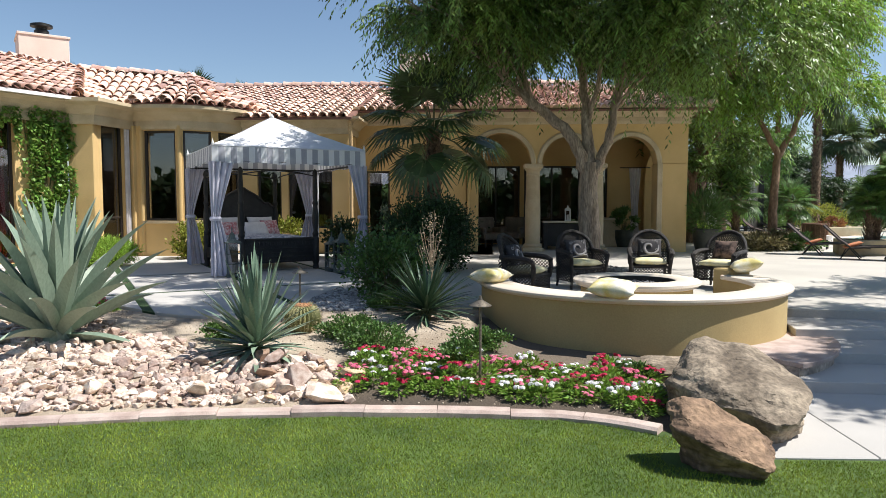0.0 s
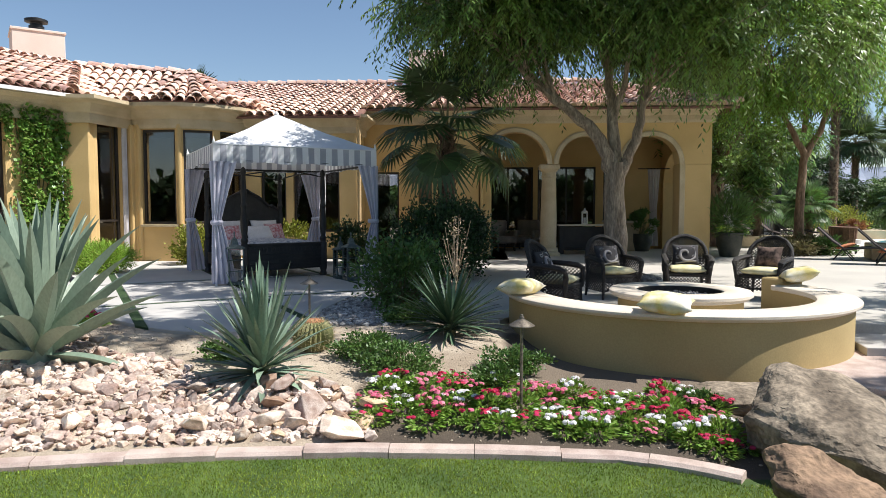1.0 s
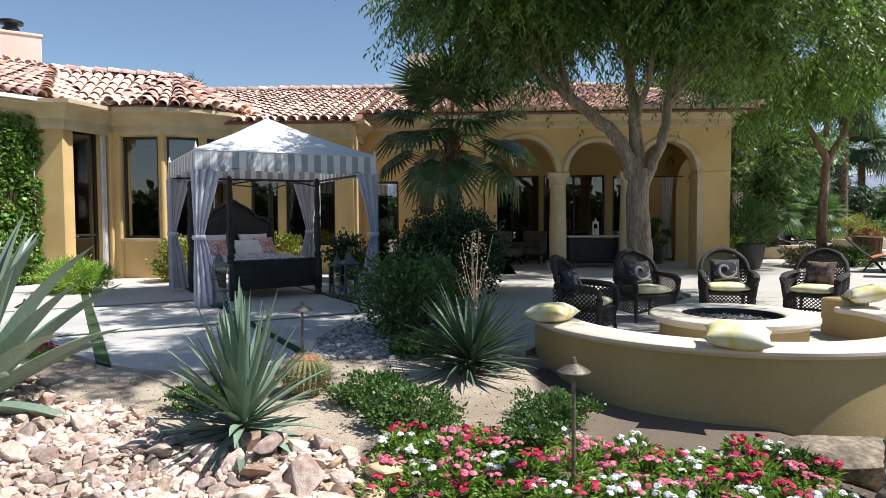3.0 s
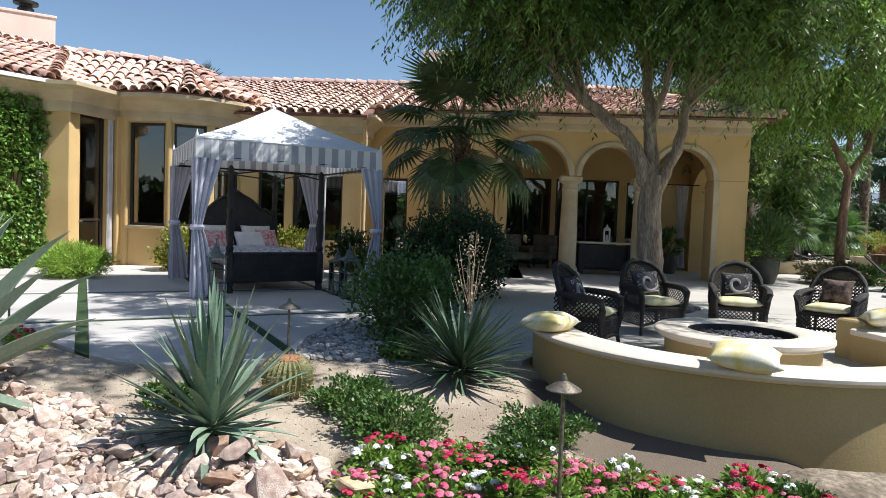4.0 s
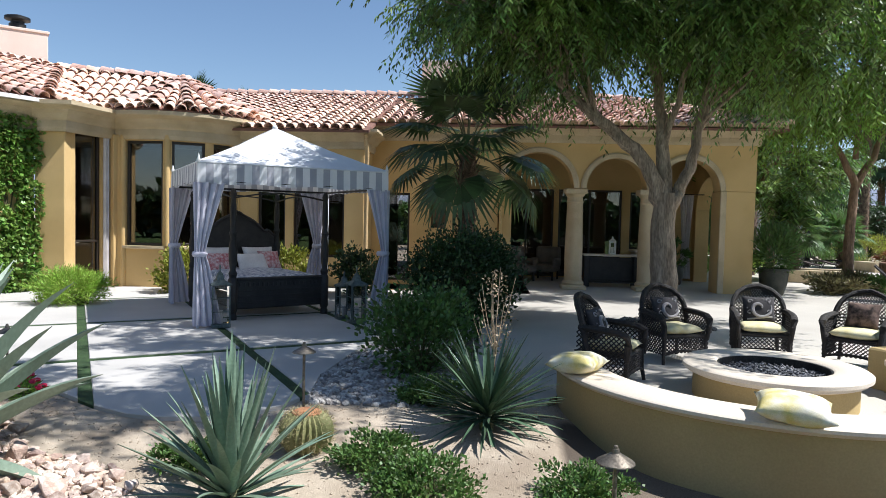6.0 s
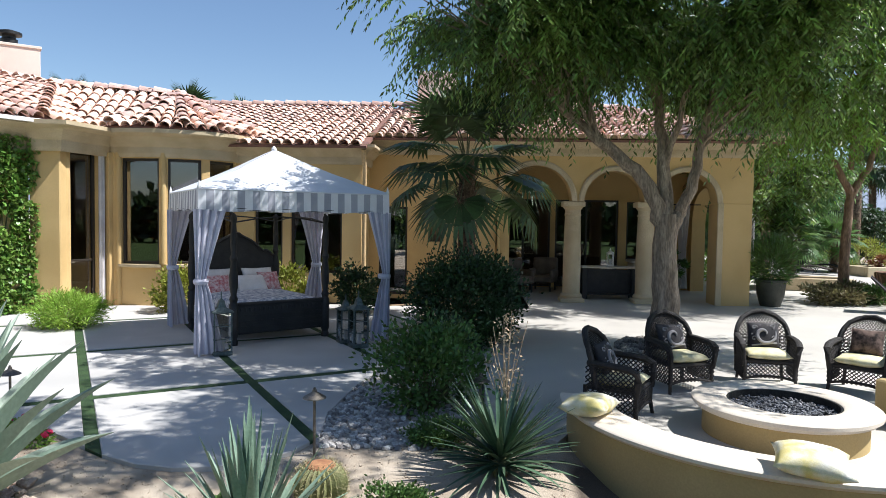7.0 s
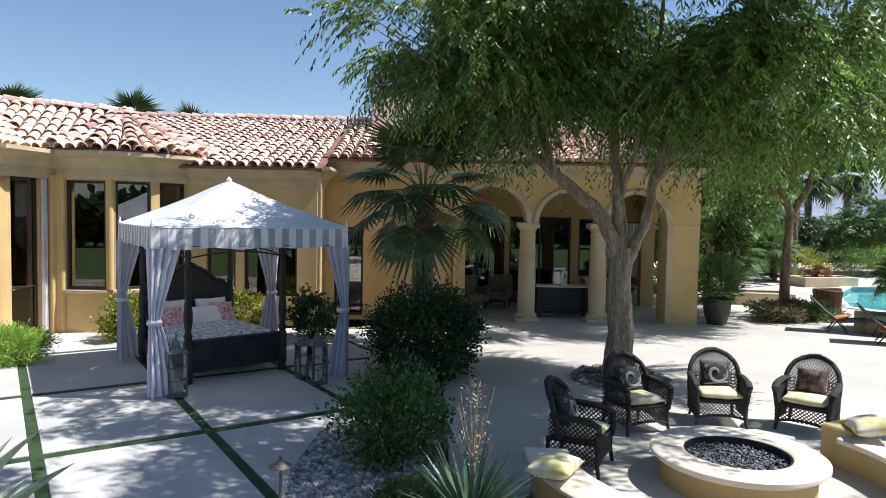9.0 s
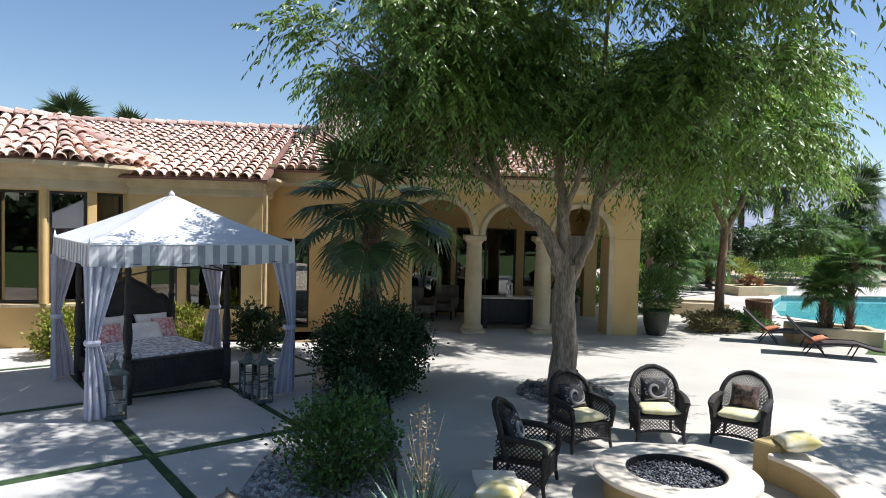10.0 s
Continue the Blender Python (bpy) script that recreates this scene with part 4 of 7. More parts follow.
def scatter_stones(name, pts, sizes, material, parent, seed, sub=1, label=""):
    """Many stones in one mesh."""
    r = np.random.default_rng(seed)
    kinds = []
    for k in range(6):
        me = angular_rock(seed + k) if sub == 9 else stone_data("s", seed + k, 0.75, 0.35, sub)
        kinds.append((np.array([v.co[:] for v in me.vertices]), [tuple(p.vertices) for p in me.polygons]))
        bpy.data.meshes.remove(me)
    m = Mesh()
    for p, s in zip(pts, sizes):
        v, f = kinds[r.integers(6)]
        e = np.array(Euler(r.uniform(-0.5, 0.5, 3) + (0, 0, r.uniform(0, 6))).to_matrix())
        m.add((v * s * r.uniform(0.7, 1.25, 3)) @ e.T + p, f)
    ob = part(name, m, material, parent, label)
    ob["kind"] = "stuff"
    return ob


a, rr = rng.uniform(0, 2 * math.pi, 2600), 0.50 * np.sqrt(rng.random(2600))
scatter_stones("lava_pebbles", np.stack([rr * np.cos(a), rr * np.sin(a), 0.22 + rng.uniform(0, 0.05, 2600)], 1), rng.uniform(0.022, 0.042, 2600), LAVA, pit, 3, 1, "black lava pebbles")


# ---- cushions ----
def pillow_data(name, w, d, h, seed=0, puff=0.6, n=14, pinch=0.12):
    m = Mesh()
    v = []
    for side in (1, -1):
        for j in range(n + 1):
            for i in range(n + 1):
                x, y = 2 * i / n - 1, 2 * j / n - 1
                k = ((1 - abs(x) ** 2.4) * (1 - abs(y) ** 2.4)) ** puff
                q = 1 - pinch * (1 - max(abs(x), abs(y)) ** 3) * 0 - pinch * (abs(x) ** 2 * (1 - abs(y) ** 2) + abs(y) ** 2 * (1 - abs(x) ** 2)) * 0.5
                z = side * h / 2 * k * (1 + 0.15 * noise.noise(Vector((x * 2 + seed, y * 2, side))))
                v.append((x * w / 2 * q, y * d / 2 * q, z))
    c = n + 1
    f = [(s * c * c + j * c + i, s * c * c + j * c + i + 1, s * c * c + (j + 1) * c + i + 1, s * c * c + (j + 1) * c + i)[:: 1 if s == 0 else -1] for s in (0, 1) for j in range(n) for i in range(n)]
    m.add(v, f)
    me = m.data(name, 180)
    bm = bmesh.new()
    bm.from_mesh(me)
    bmesh.ops.remove_doubles(bm, verts=bm.verts, dist=0.002)
    bm.to_mesh(me)
    bm.free()
    return me


def on_wall(a, r, z):
    return WC[0] + r * math.cos(radians(a)), WC[1] + r * math.sin(radians(a)), z


PIL = pillow_data("outdoor_pillow", 0.52, 0.44, 0.20, 2, 0.5, pinch=0.2)
PIL.materials.append(PILLOW)
for a, turn, rx, dz, r in ((196, 62, -4, 0.0, 1.95), (254, -20, 6, 0.005, 1.95), (379, 75, -12, 0.05, 1.95)):
    p = tagged(new("pillow", PIL), "yellow and white patterned pillow lying on the seat wall", "pillow", "pillows on the seat wall")
    p.matrix_basis = pose(*on_wall(a, r, 0.455 + dz), rx, 3, turn)


# ---- wicker chairs ----
def lattice(m, surf, nu, nv, w=0.011, t=0.006, keep=None):
    """Crossing diagonal canes over a surface given by surf(u, v)."""
    def ribbon(pts):
        pts = np.array(pts)
        if len(pts) < 2:
            return
        tan = unit(np.gradient(pts, axis=0))
        nr = unit(np.cross(tan, (0.3, 0.2, 1.0)))
        s = unit(np.cross(tan, nr))
        k = len(pts)
        v = np.concatenate([pts + nr * t + s * w / 2, pts + nr * t - s * w / 2, pts - nr * t - s * w / 2, pts - nr * t + s * w / 2])
        f = [(c * k + i, c * k + i + 1, (c + 1) % 4 * k + i + 1, (c + 1) % 4 * k + i) for c in range(4) for i in range(k - 1)]
        m.add(v, f)
    for sign in (1, -1):
        for c in range(-nv, nu + nv + 1):
            run = []
            for j in range(nv * 2 + 1):
                v = j / (nv * 2)
                u = (c + sign * (v - 0.5) * nv) / nu
                if 0 <= u <= 1 and (keep is None or keep(u, v)):
                    run.append(surf(u, v))
                elif run:
                    ribbon(run)
                    run = []
            ribbon(run)


def back_width(v):
    return 0.335 * max(0.0, 1 - max(0.0, (v - 0.42) / 0.58) ** 2.3) ** 0.5


def back_surf(u, v):
    x = (2 * u - 1) * back_width(v)
    return x, 0.20 + 0.13 * v - 0.9 * x * x, 0.36 + 0.57 * v


def wicker_chair():
    ch = thing("wicker_armchair", "black wicker armchair with rounded openwork back by the fire pit", "armchair", group="chairs round the fire pit")
    m = Mesh()
    lattice(m, back_surf, 14, 12, keep=lambda u, v: v < 0.985)
    for v in np.linspace(0.0, 0.45, 7):
        m.tube([back_surf(u, v) for u in np.linspace(0.02, 0.98, 12)], 0.009, 5)
    part("backrest", m, WICKER, ch, "open diamond-woven wicker back")
    up = [1 - (1 - k / 16) ** 2.6 for k in range(17)]
    rim = [back_surf(0, v) for v in up] + [back_surf(1, v) for v in up[-2::-1]]
    rim = np.array(rim) + np.random.default_rng(2).normal(0, 0.003, (len(rim), 3))
    part("back_rim", Mesh().tube(rim, 0.034, 8), WICKER, ch, "thick braided rim", smooth=True)
    part("seat", Mesh().box((0, -0.03, 0.345), (0.60, 0.56, 0.05), 0, 0.018), WICKER, ch)
    for s in (-1, 1):
        arm = [(s * 0.325, 0.20, 0.62), (s * 0.345, 0.08, 0.62), (s * 0.355, -0.1, 0.61), (s * 0.352, -0.24, 0.595), (s * 0.345, -0.315, 0.56), (s * 0.335, -0.325, 0.47), (s * 0.32, -0.31, 0.30)]
        part("armrest", Mesh().tube(arm, [0.04, 0.045, 0.048, 0.05, 0.048, 0.04, 0.03], 8, squash=0.8), WICKER, ch, smooth=True)
        m = Mesh()
        lattice(m, lambda u, v, s=s: (s * (0.335 + 0.01 * v), 0.22 - 0.53 * u, 0.12 + 0.47 * v), 10, 9)
        part("side_panel", m, WICKER, ch)
    m = Mesh()
    lattice(m, lambda u, v: ((2 * u - 1) * 0.32, -0.305, 0.14 + 0.19 * v), 12, 4)
    part("apron", m, WICKER, ch)
    part("apron_rail", Mesh().tube([(x, -0.305, 0.12 + 0.05 * (1 - (x / 0.32) ** 2)) for x in np.linspace(-0.32, 0.32, 9)], 0.018, 6), WICKER, ch, smooth=True)
    for x, y in ((-0.31, -0.3), (0.31, -0.3), (-0.28, 0.24), (0.28, 0.24)):
        part("leg", Mesh().tube([(x * 0.98, y, 0.36), (x, y, 0.15), (x * 1.06, y * 1.08, 0.0)], [0.026, 0.024, 0.02], 8), WICKER, ch, smooth=True)
    return ch


SEATCUSH = pillow_data("seat_cushion", 0.56, 0.54, 0.13, 5, 0.35, pinch=0.02)
SEATCUSH.materials.append(YELLOW)
BACKPIL = pillow_data("back_pillow", 0.42, 0.36, 0.15, 7, 0.6)
BACKPIL.materials.append(GREYPILLOW)
BROWNPIL = pillow_data("back_pillow", 0.40, 0.34, 0.15, 8, 0.6)
BROWNPIL.materials.append(BROWNPILLOW)


def motif():
    """A pale scroll that lies on a dark pillow."""
    m = Mesh()
    pts = []
    for k in range(34):
        a = 0.2 * k
        r = 0.025 + 0.0040 * k
        pts.append((r * math.cos(a), r * math.sin(a) * 0.95))
    z = lambda x, y: 0.082 * max(0.0, (1 - abs(x / 0.21) ** 2.4) * (1 - abs(y / 0.18) ** 2.4)) ** 0.6  # noqa: E731
    m.tube([(x, y, z(x, y)) for x, y in pts], [0.008 + 0.016 * math.sin(math.pi * k / 33) for k in range(34)], 6)
    m.tube([(x, -0.13 + 0.02 * math.sin(9 * x), z(x, -0.13)) for x in np.linspace(-0.16, 0.16, 12)], 0.012, 6)
    for cx, cy, s in ((-0.12, 0.09, 1), (0.13, -0.05, -1), (-0.13, -0.06, 1), (0.12, 0.11, -1)):
        arc2 = [(cx + s * 0.035 * (1 - k / 14) * math.cos(0.55 * k), cy + 0.035 * (1 - k / 14) * math.sin(0.55 * k)) for k in range(12)]
        m.tube([(x, y, z(x, y)) for x, y in arc2], 0.007, 5)
    for k in range(10):
        x, y = 0.155 * math.cos(k * 0.628), 0.135 * math.sin(k * 0.628)
        m.box((x, y, z(x, y)), (0.016, 0.016, 0.012), k, 0.003)
    return m.data("scroll", True)


MOTIF = motif()
MOTIF.materials.append(GREYLIGHT)
CHAIRS = [((1.27, 9.95), 62, 0), ((2.32, 11.33), 20, 1), ((3.56, 11.65), -10, 0), ((4.66, 11.33), -42, 2)]
BIG = Matrix.Diagonal((0.97, 1.02, 0.99, 1))
first = None
for (x, y), turn, pil in CHAIRS:
    m = pose(x, y, 0, 0, 0, turn)
    if first is None:
        first = wicker_chair()
        first.matrix_basis = m @ BIG
    else:
        copy_thing(first, m)
    m = m @ BIG
    c = tagged(new("seat_cushion", SEATCUSH), "pale yellow seat cushion on a black wicker chair", "cushion", "seat cushions")
    c.matrix_basis = m @ pose(0, -0.04, 0.42)
    p = tagged(new("throw_pillow", BROWNPIL if pil == 2 else BACKPIL), "brown printed throw pillow on a wicker chair" if pil == 2 else "dark grey throw pillow with pale scroll on a wicker chair", "pillow", "throw pillows")
    p.matrix_basis = m @ pose(0, 0.12, 0.63, 68, 0, 0)
    if pil != 2:
        part("scroll", MOTIF, None, p, "pale grey scroll motif")

# ---- canopy with four-poster bed ----
GC = np.array([-3.90, 14.49])
can = thing("canopy_tent", "grey and white striped canvas canopy with tied curtains", "canopy", (*GC, 0), 32)
H = 1.525
for sx in (-1, 1):
    for sy in (-1, 1):
        po = part("post", Mesh().tube([(sx * H, sy * H, 0), (sx * H, sy * H, 2.55)], 0.02, 8), STRIPE_W, can)
        part("finial", Mesh().lathe([(0.0, 0.0), (0.028, 0.0), (0.03, 0.04), (0.02, 0.06), (0.012, 0.1), (0.0, 0.14)], 10, (sx * H, sy * H, 2.5)), WHITE, po, "pale pointed finial", smooth=True)
fr = Mesh()
for a, b in (((-H, -H), (H, -H)), ((H, -H), (H, H)), ((H, H), (-H, H)), ((-H, H), (-H, -H))):
    fr.tube([(*a, 2.22), (*b, 2.22)], 0.02, 6)
part("rail", fr, IRON, can)
APEX_Z = 3.29
for k in range(4):
    r = Matrix.Rotation(k * math.pi / 2, 4, "Z")
    m = Mesh()
    n = 16
    v, f = [], []
    for j in range(n + 1):
        t = j / n
        for i in range(n + 1):
            s = 2 * i / n - 1
            x, y = s * H * (1 - t), -H * (1 - t)
            z = 2.52 + (APEX_Z - 2.52) * t - 0.06 * math.sin(math.pi * t) * (1 - 0.5 * s * s) - 0.03 * (1 - s * s) * (1 - t)
            z += 0.012 * noise.noise(Vector((x * 2.2 + k * 9, y * 2.2, 0)))
            v.append(r @ Vector((x * 1.012, y * 1.012, z)))
    f = [(j * (n + 1) + i, j * (n + 1) + i + 1, (j + 1) * (n + 1) + i + 1, (j + 1) * (n + 1) + i) for j in range(n) for i in range(n)]
    part("roof_panel", m.add(v, f), STRIPE_W, can, "white canvas roof panel", smooth=True)
    va = part("valance", Mesh().tube([r @ Vector((-H, -H * 1.012, 2.5)), r @ Vector((H, -H * 1.012, 2.5))], 0.012, 6), STRIPE_W, can)
    ns = 27
    for i in range(ns):
        a, b = -H * 1.012 + 2 * H * 1.012 * i / ns, -H * 1.012 + 2 * H * 1.012 * (i + 1) / ns
        q = Mesh()
        vv = []
        for x in np.linspace(a, b, 4):
            for z in (2.51, 2.34, 2.185 + 0.012 * math.sin(7 * x + k)):
                vv.append(r @ Vector((x, -H * 1.014 - 0.02 * (2.51 - z) - 0.012 * math.sin(9 * x + 3 * z + k) * (2.51 - z) * 3, z)))
        q.add(vv, [(c * 3 + j, (c + 1) * 3 + j, (c + 1) * 3 + j + 1, c * 3 + j + 1) for c in range(3) for j in range(2)])
        part("stripe", q, STRIPE_G if i % 2 else STRIPE_W, va, smooth=True)
part("top_knob", Mesh().lathe([(0, 0), (0.05, 0), (0.05, 0.03), (0.02, 0.07), (0, 0.09)], 10, (0, 0, APEX_Z - 0.02)), STRIPE_W, can)


def curtain(sx, sy, seed, pull=0.0):
    """A curtain gathered at the post, or drawn along the rail by pull, and tied back."""
    n, rows = 56, 26
    v, top_w = [], 0.46
    for j in range(rows):
        z = 2.2 - 2.17 * j / (rows - 1)
        tie = 1.12
        if z > tie:
            k = (z - tie) / (2.2 - tie)
            w, off = 0.14 + (top_w - 0.14) * k**1.1, 0.0
        else:
            k = (tie - z) / tie
            w, off = 0.14 + 0.28 * k**0.7, 0.0
        for i in range(n):
            u = i / (n - 1)
            along = u * w
            fold = (0.05 + 0.02 * math.sin(seed + i)) * math.sin(u * 2 * math.pi * 7 + seed) * min(1.0, 0.45 + w)
            if u < 0.5:
                p = Vector((sx * (H + 0.035 - (0.5 - u) * 2 * w * 0.92), sy * (H + 0.03 + fold * 0.6), z))
            else:
                p = Vector((sx * (H + 0.03 + fold * 0.6), sy * (H + 0.035 - (u - 0.5) * 2 * w * 0.75), z))
            v.append(p - Vector((pull * sx, 0, 0)))
    me = Mesh().add(v, [(j * n + i, j * n + i + 1, (j + 1) * n + i + 1, (j + 1) * n + i) for j in range(rows - 1) for i in range(n - 1)])
    ob = part("curtain", me, CURTAIN, can, "pale lavender striped curtain, tied back", smooth=True)
    ob.data.materials.append(CURTAIN_D)
    for q in ob.data.polygons:
        q.material_index = 1 if (q.index % (n - 1)) % 8 in (5, 6, 7) else 0
    part("tieback", Mesh().lathe([(0.10, -0.04), (0.115, 0.0), (0.10, 0.04)], 14, (sx * (H - 0.03 - pull), sy * (H - 0.03), 1.12)), CURTAIN, ob, smooth=True)


for k, (sx, sy) in enumerate(((-1, -1), (1, -1), (-1, 1), (1, 1))):
    curtain(sx, sy, k * 1.7, 0.2 if (sx, sy) == (1, 1) else 0.0)

bed = thing("four_poster_bed", "black carved four-poster bed with arched headboard", "bed", (*(GC + np.array([-0.35, 0.14])), 0), 41)
BW, BL = 0.83, 1.04
for sx in (-1, 1):
    for sy in (-1, 1):
        pr = [(0.0, 0.0), (0.065, 0.0), (0.07, 0.06), (0.055, 0.1), (0.075, 0.16), (0.075, 0.66), (0.055, 0.70), (0.07, 0.76), (0.045, 0.82), (0.068, 0.98), (0.07, 1.14), (0.045, 1.36), (0.065, 1.42), (0.042, 1.48), (0.055, 1.66), (0.05, 1.84), (0.04, 2.0), (0.055, 2.06), (0.04, 2.12), (0.0, 2.16)]
        part("bedpost", Mesh().lathe(pr, 14, (sx * BW, sy * BL, 0)), DARKWOOD, bed, "turned black post", smooth=35)
fb = Mesh().box((0, -BL, 0.415), (2 * BW - 0.1, 0.06, 0.49), 0, 0.01)
for z in (0.2, 0.29, 0.38, 0.47):
    fb.box((0, -BL - 0.03, z), (2 * BW - 0.16, 0.02, 0.025), 0, 0.006)
fb.box((0, -BL - 0.005, 0.665), (2 * BW - 0.1, 0.1, 0.05), 0, 0.015)
for x in np.linspace(-0.72, 0.72, 19):
    fb.box((x, -BL - 0.035, 0.575), (0.035, 0.02, 0.07), 0, 0.008)
part("footboard", fb, DARKWOOD, bed, "panelled black footboard")
for s in (-1, 1):
    part("side_rail", Mesh().box((s * BW, 0, 0.32), (0.05, 2 * BL, 0.24), 0, 0.01), DARKWOOD, bed)
hb = Mesh()
pts = []
for k in range(33):
    x = -0.77 + 1.54 * k / 32
    a = abs(x)
    z = 1.34 + 0.40 * max(0, 1 - (a / 0.55) ** 2) ** 0.7 + (0.12 * math.exp(-((a - 0.62) / 0.1) ** 2)) + 0.07 * math.exp(-(a / 0.1) ** 2)
    pts.append((x, z))
poly = [(-0.77, 0.3)] + pts + [(0.77, 0.3)]
n = len(poly)
hb.add([(x, BL - 0.03, z) for x, z in poly] + [(x, BL + 0.03, z) for x, z in poly], [tuple(range(n)), tuple(range(n, 2 * n))[::-1]] + [(i, (i + 1) % n, n + (i + 1) % n, n + i) for i in range(n)])
hb.tube([(x, BL - 0.04, z - 0.03) for x, z in pts], 0.03, 6)
part("headboard", hb, DARKWOOD, bed, "tall carved arched headboard")
cr = Mesh()
for a, b in (((-BW, -BL), (BW, -BL)), ((BW, -BL), (BW, BL)), ((BW, BL), (-BW, BL)), ((-BW, BL), (-BW, -BL))):
    cr.tube([(*a, 2.0), *[(a[0] + (b[0] - a[0]) * t, a[1] + (b[1] - a[1]) * t, 2.0 + 0.1 * math.sin(math.pi * t)) for t in (0.25, 0.5, 0.75)], (*b, 2.0)], 0.014, 6)
part("canopy_rail", cr, DARKWOOD, bed)
BEDM = bed.matrix_basis.copy()
mat_ = tagged(new("mattress"), "thick mattress on the four-poster bed", "mattress")
mat_.matrix_basis = BEDM
part("cover", pillow_data("quilt", 1.54, 1.98, 0.34, 3, 0.12, 26, 0.0), PRINT, mat_, "white quilt with small blue print").matrix_basis = pose(0, 0, 0.56)
for x, y, z, rx, me_, w, lab in ((-0.42, 0.80, 0.92, 62, LINEN, 0.62, "white bed pillow"), (0.36, 0.80, 0.92, 62, LINEN, 0.62, "white bed pillow"), (-0.5, 0.56, 0.84, 52, PINKPILLOW, 0.46, "pink printed bed pillow"), (0.12, 0.52, 0.83, 50, LINEN, 0.60, "white bed pillow"), (0.5, 0.60, 0.86, 55, PINKPILLOW, 0.42, "pink printed bed pillow")):
    p = tagged(new("bed_pillow", pillow_data("bed_pillow", w, 0.42, 0.16, x * 9)), lab + " leaning at the headboard", "pillow", "bed pillows")
    p.data.materials.append(me_)
    p.matrix_basis = BEDM @ pose(x, y, z, rx, 0, 0)


def lantern(at, h, group="floor lanterns"):
    w = h * 0.3
    la = thing("lantern", "tall dark metal and glass floor lantern on the patio", "lantern", at, 32, group)
    part("base", Mesh().box((0, 0, 0.03), (w, w, 0.06), 0, 0.01), VERDI, la)
    for sx in (-1, 1):
        for sy in (-1, 1):
            part("corner_post", Mesh().box((sx * (w / 2 - 0.015), sy * (w / 2 - 0.015), 0.05 + h * 0.32), (0.02, 0.02, h * 0.64)), VERDI, la)
    part("glass", Mesh().box((0, 0, 0.06 + h * 0.31), (w - 0.05, w - 0.05, h * 0.6)), CLEAR, la).visible_shadow = False
    part("roof", Mesh().lathe([(0.0, h), (0.015, h * 0.97), (0.012, h * 0.88), (w * 0.2, h * 0.84), (w * 0.3, h * 0.74), (w * 0.78, h * 0.68), (w * 0.78, h * 0.66), (0, h * 0.66)], 4, (0, 0, 0.03), 45, 405), VERDI, la)
    part("candle", Mesh().lathe([(0, 0.06), (0.04, 0.06), (0.04, 0.06 + h * 0.22), (0, 0.06 + h * 0.22)], 12), LINEN, la)
    for t in (0.33, 0.66):
        for s in (-1, 1):
            part("bar", Mesh().box((0, s * (w / 2 - 0.012), 0.05 + h * 0.64 * t), (w, 0.01, 0.012)), VERDI, la)
            part("bar", Mesh().box((s * (w / 2 - 0.012), 0, 0.05 + h * 0.64 * t), (0.01, w, 0.012)), VERDI, la)


for (x, y), h in (((-4.12, 12.58), 0.94), ((-2.18, 13.45), 0.9), ((-2.46, 13.8), 0.8)):
    lantern((x, y, 0), h)


# ---- plants ----
def blade(m, base, az, tilt, length, width, droop, n=7, thick=0.3, seed=0, fold=0.25):
    """A long pointed leaf with a hollow upper side."""
    d = Vector((math.cos(az), math.sin(az), 0))
    s = Vector((-d.y, d.x, 0))
    p, a = Vector(base), tilt
    rows = []
    for k in range(n + 1):
        t = k / n
        w = width * (min(1.0, 0.62 + 1.5 * t) if t < 0.35 else (1 - ((t - 0.35) / 0.65) ** 1.7)) * 0.5 + 0.001
        tan = d * math.cos(a) + Vector((0, 0, math.sin(a)))
        up = -d * math.sin(a) + Vector((0, 0, math.cos(a)))
        rows += [p - s * w + up * w * fold, p - up * w * thick * 0.4, p + s * w + up * w * fold, p - up * w * (thick + 0.1) - up * 0.002]
        p = p + tan * length / n
        a -= droop / n * (0.4 + 1.2 * t)
    f = [(i * 4 + j, i * 4 + (j + 1) % 4, (i + 1) * 4 + (j + 1) % 4, (i + 1) * 4 + j) for i in range(n) for j in range(4)]
    m.add(rows, f)


def agave(at):
    r = random.Random(4)
    ob = thing("agave", "large grey-green agave with broad spiny leaves among pale rocks", "agave", at)
    for k in range(54):
        t = k / 53
        m = Mesh()
        az = k * 2.39996 + r.uniform(-0.15, 0.15)
        tilt = radians(4 + 82 * t**0.5) + r.uniform(-0.07, 0.07)
        L = (0.95 + 0.46 * math.sin(math.pi * min(1, t * 0.62 + 0.1))) * r.uniform(0.9, 1.06)
        blade(m, (0.07 * math.cos(az), 0.07 * math.sin(az), 0.1 + 0.22 * t), az, tilt, L, 0.17 * r.uniform(0.85, 1.1), 0.6 * (1 - t) + r.uniform(-0.1, 0.3), 9, 0.45, fold=0.55)
        part("leaf", m, AGAVE, ob, smooth=70)
    part("stem", Mesh().lathe([(0, 0), (0.14, 0), (0.16, 0.2), (0.1, 0.4), (0, 0.45)], 12), AGAVE, ob)


agave((-4.0, 6.95, float(ground_z(-4.0, 6.95)) - 0.04))


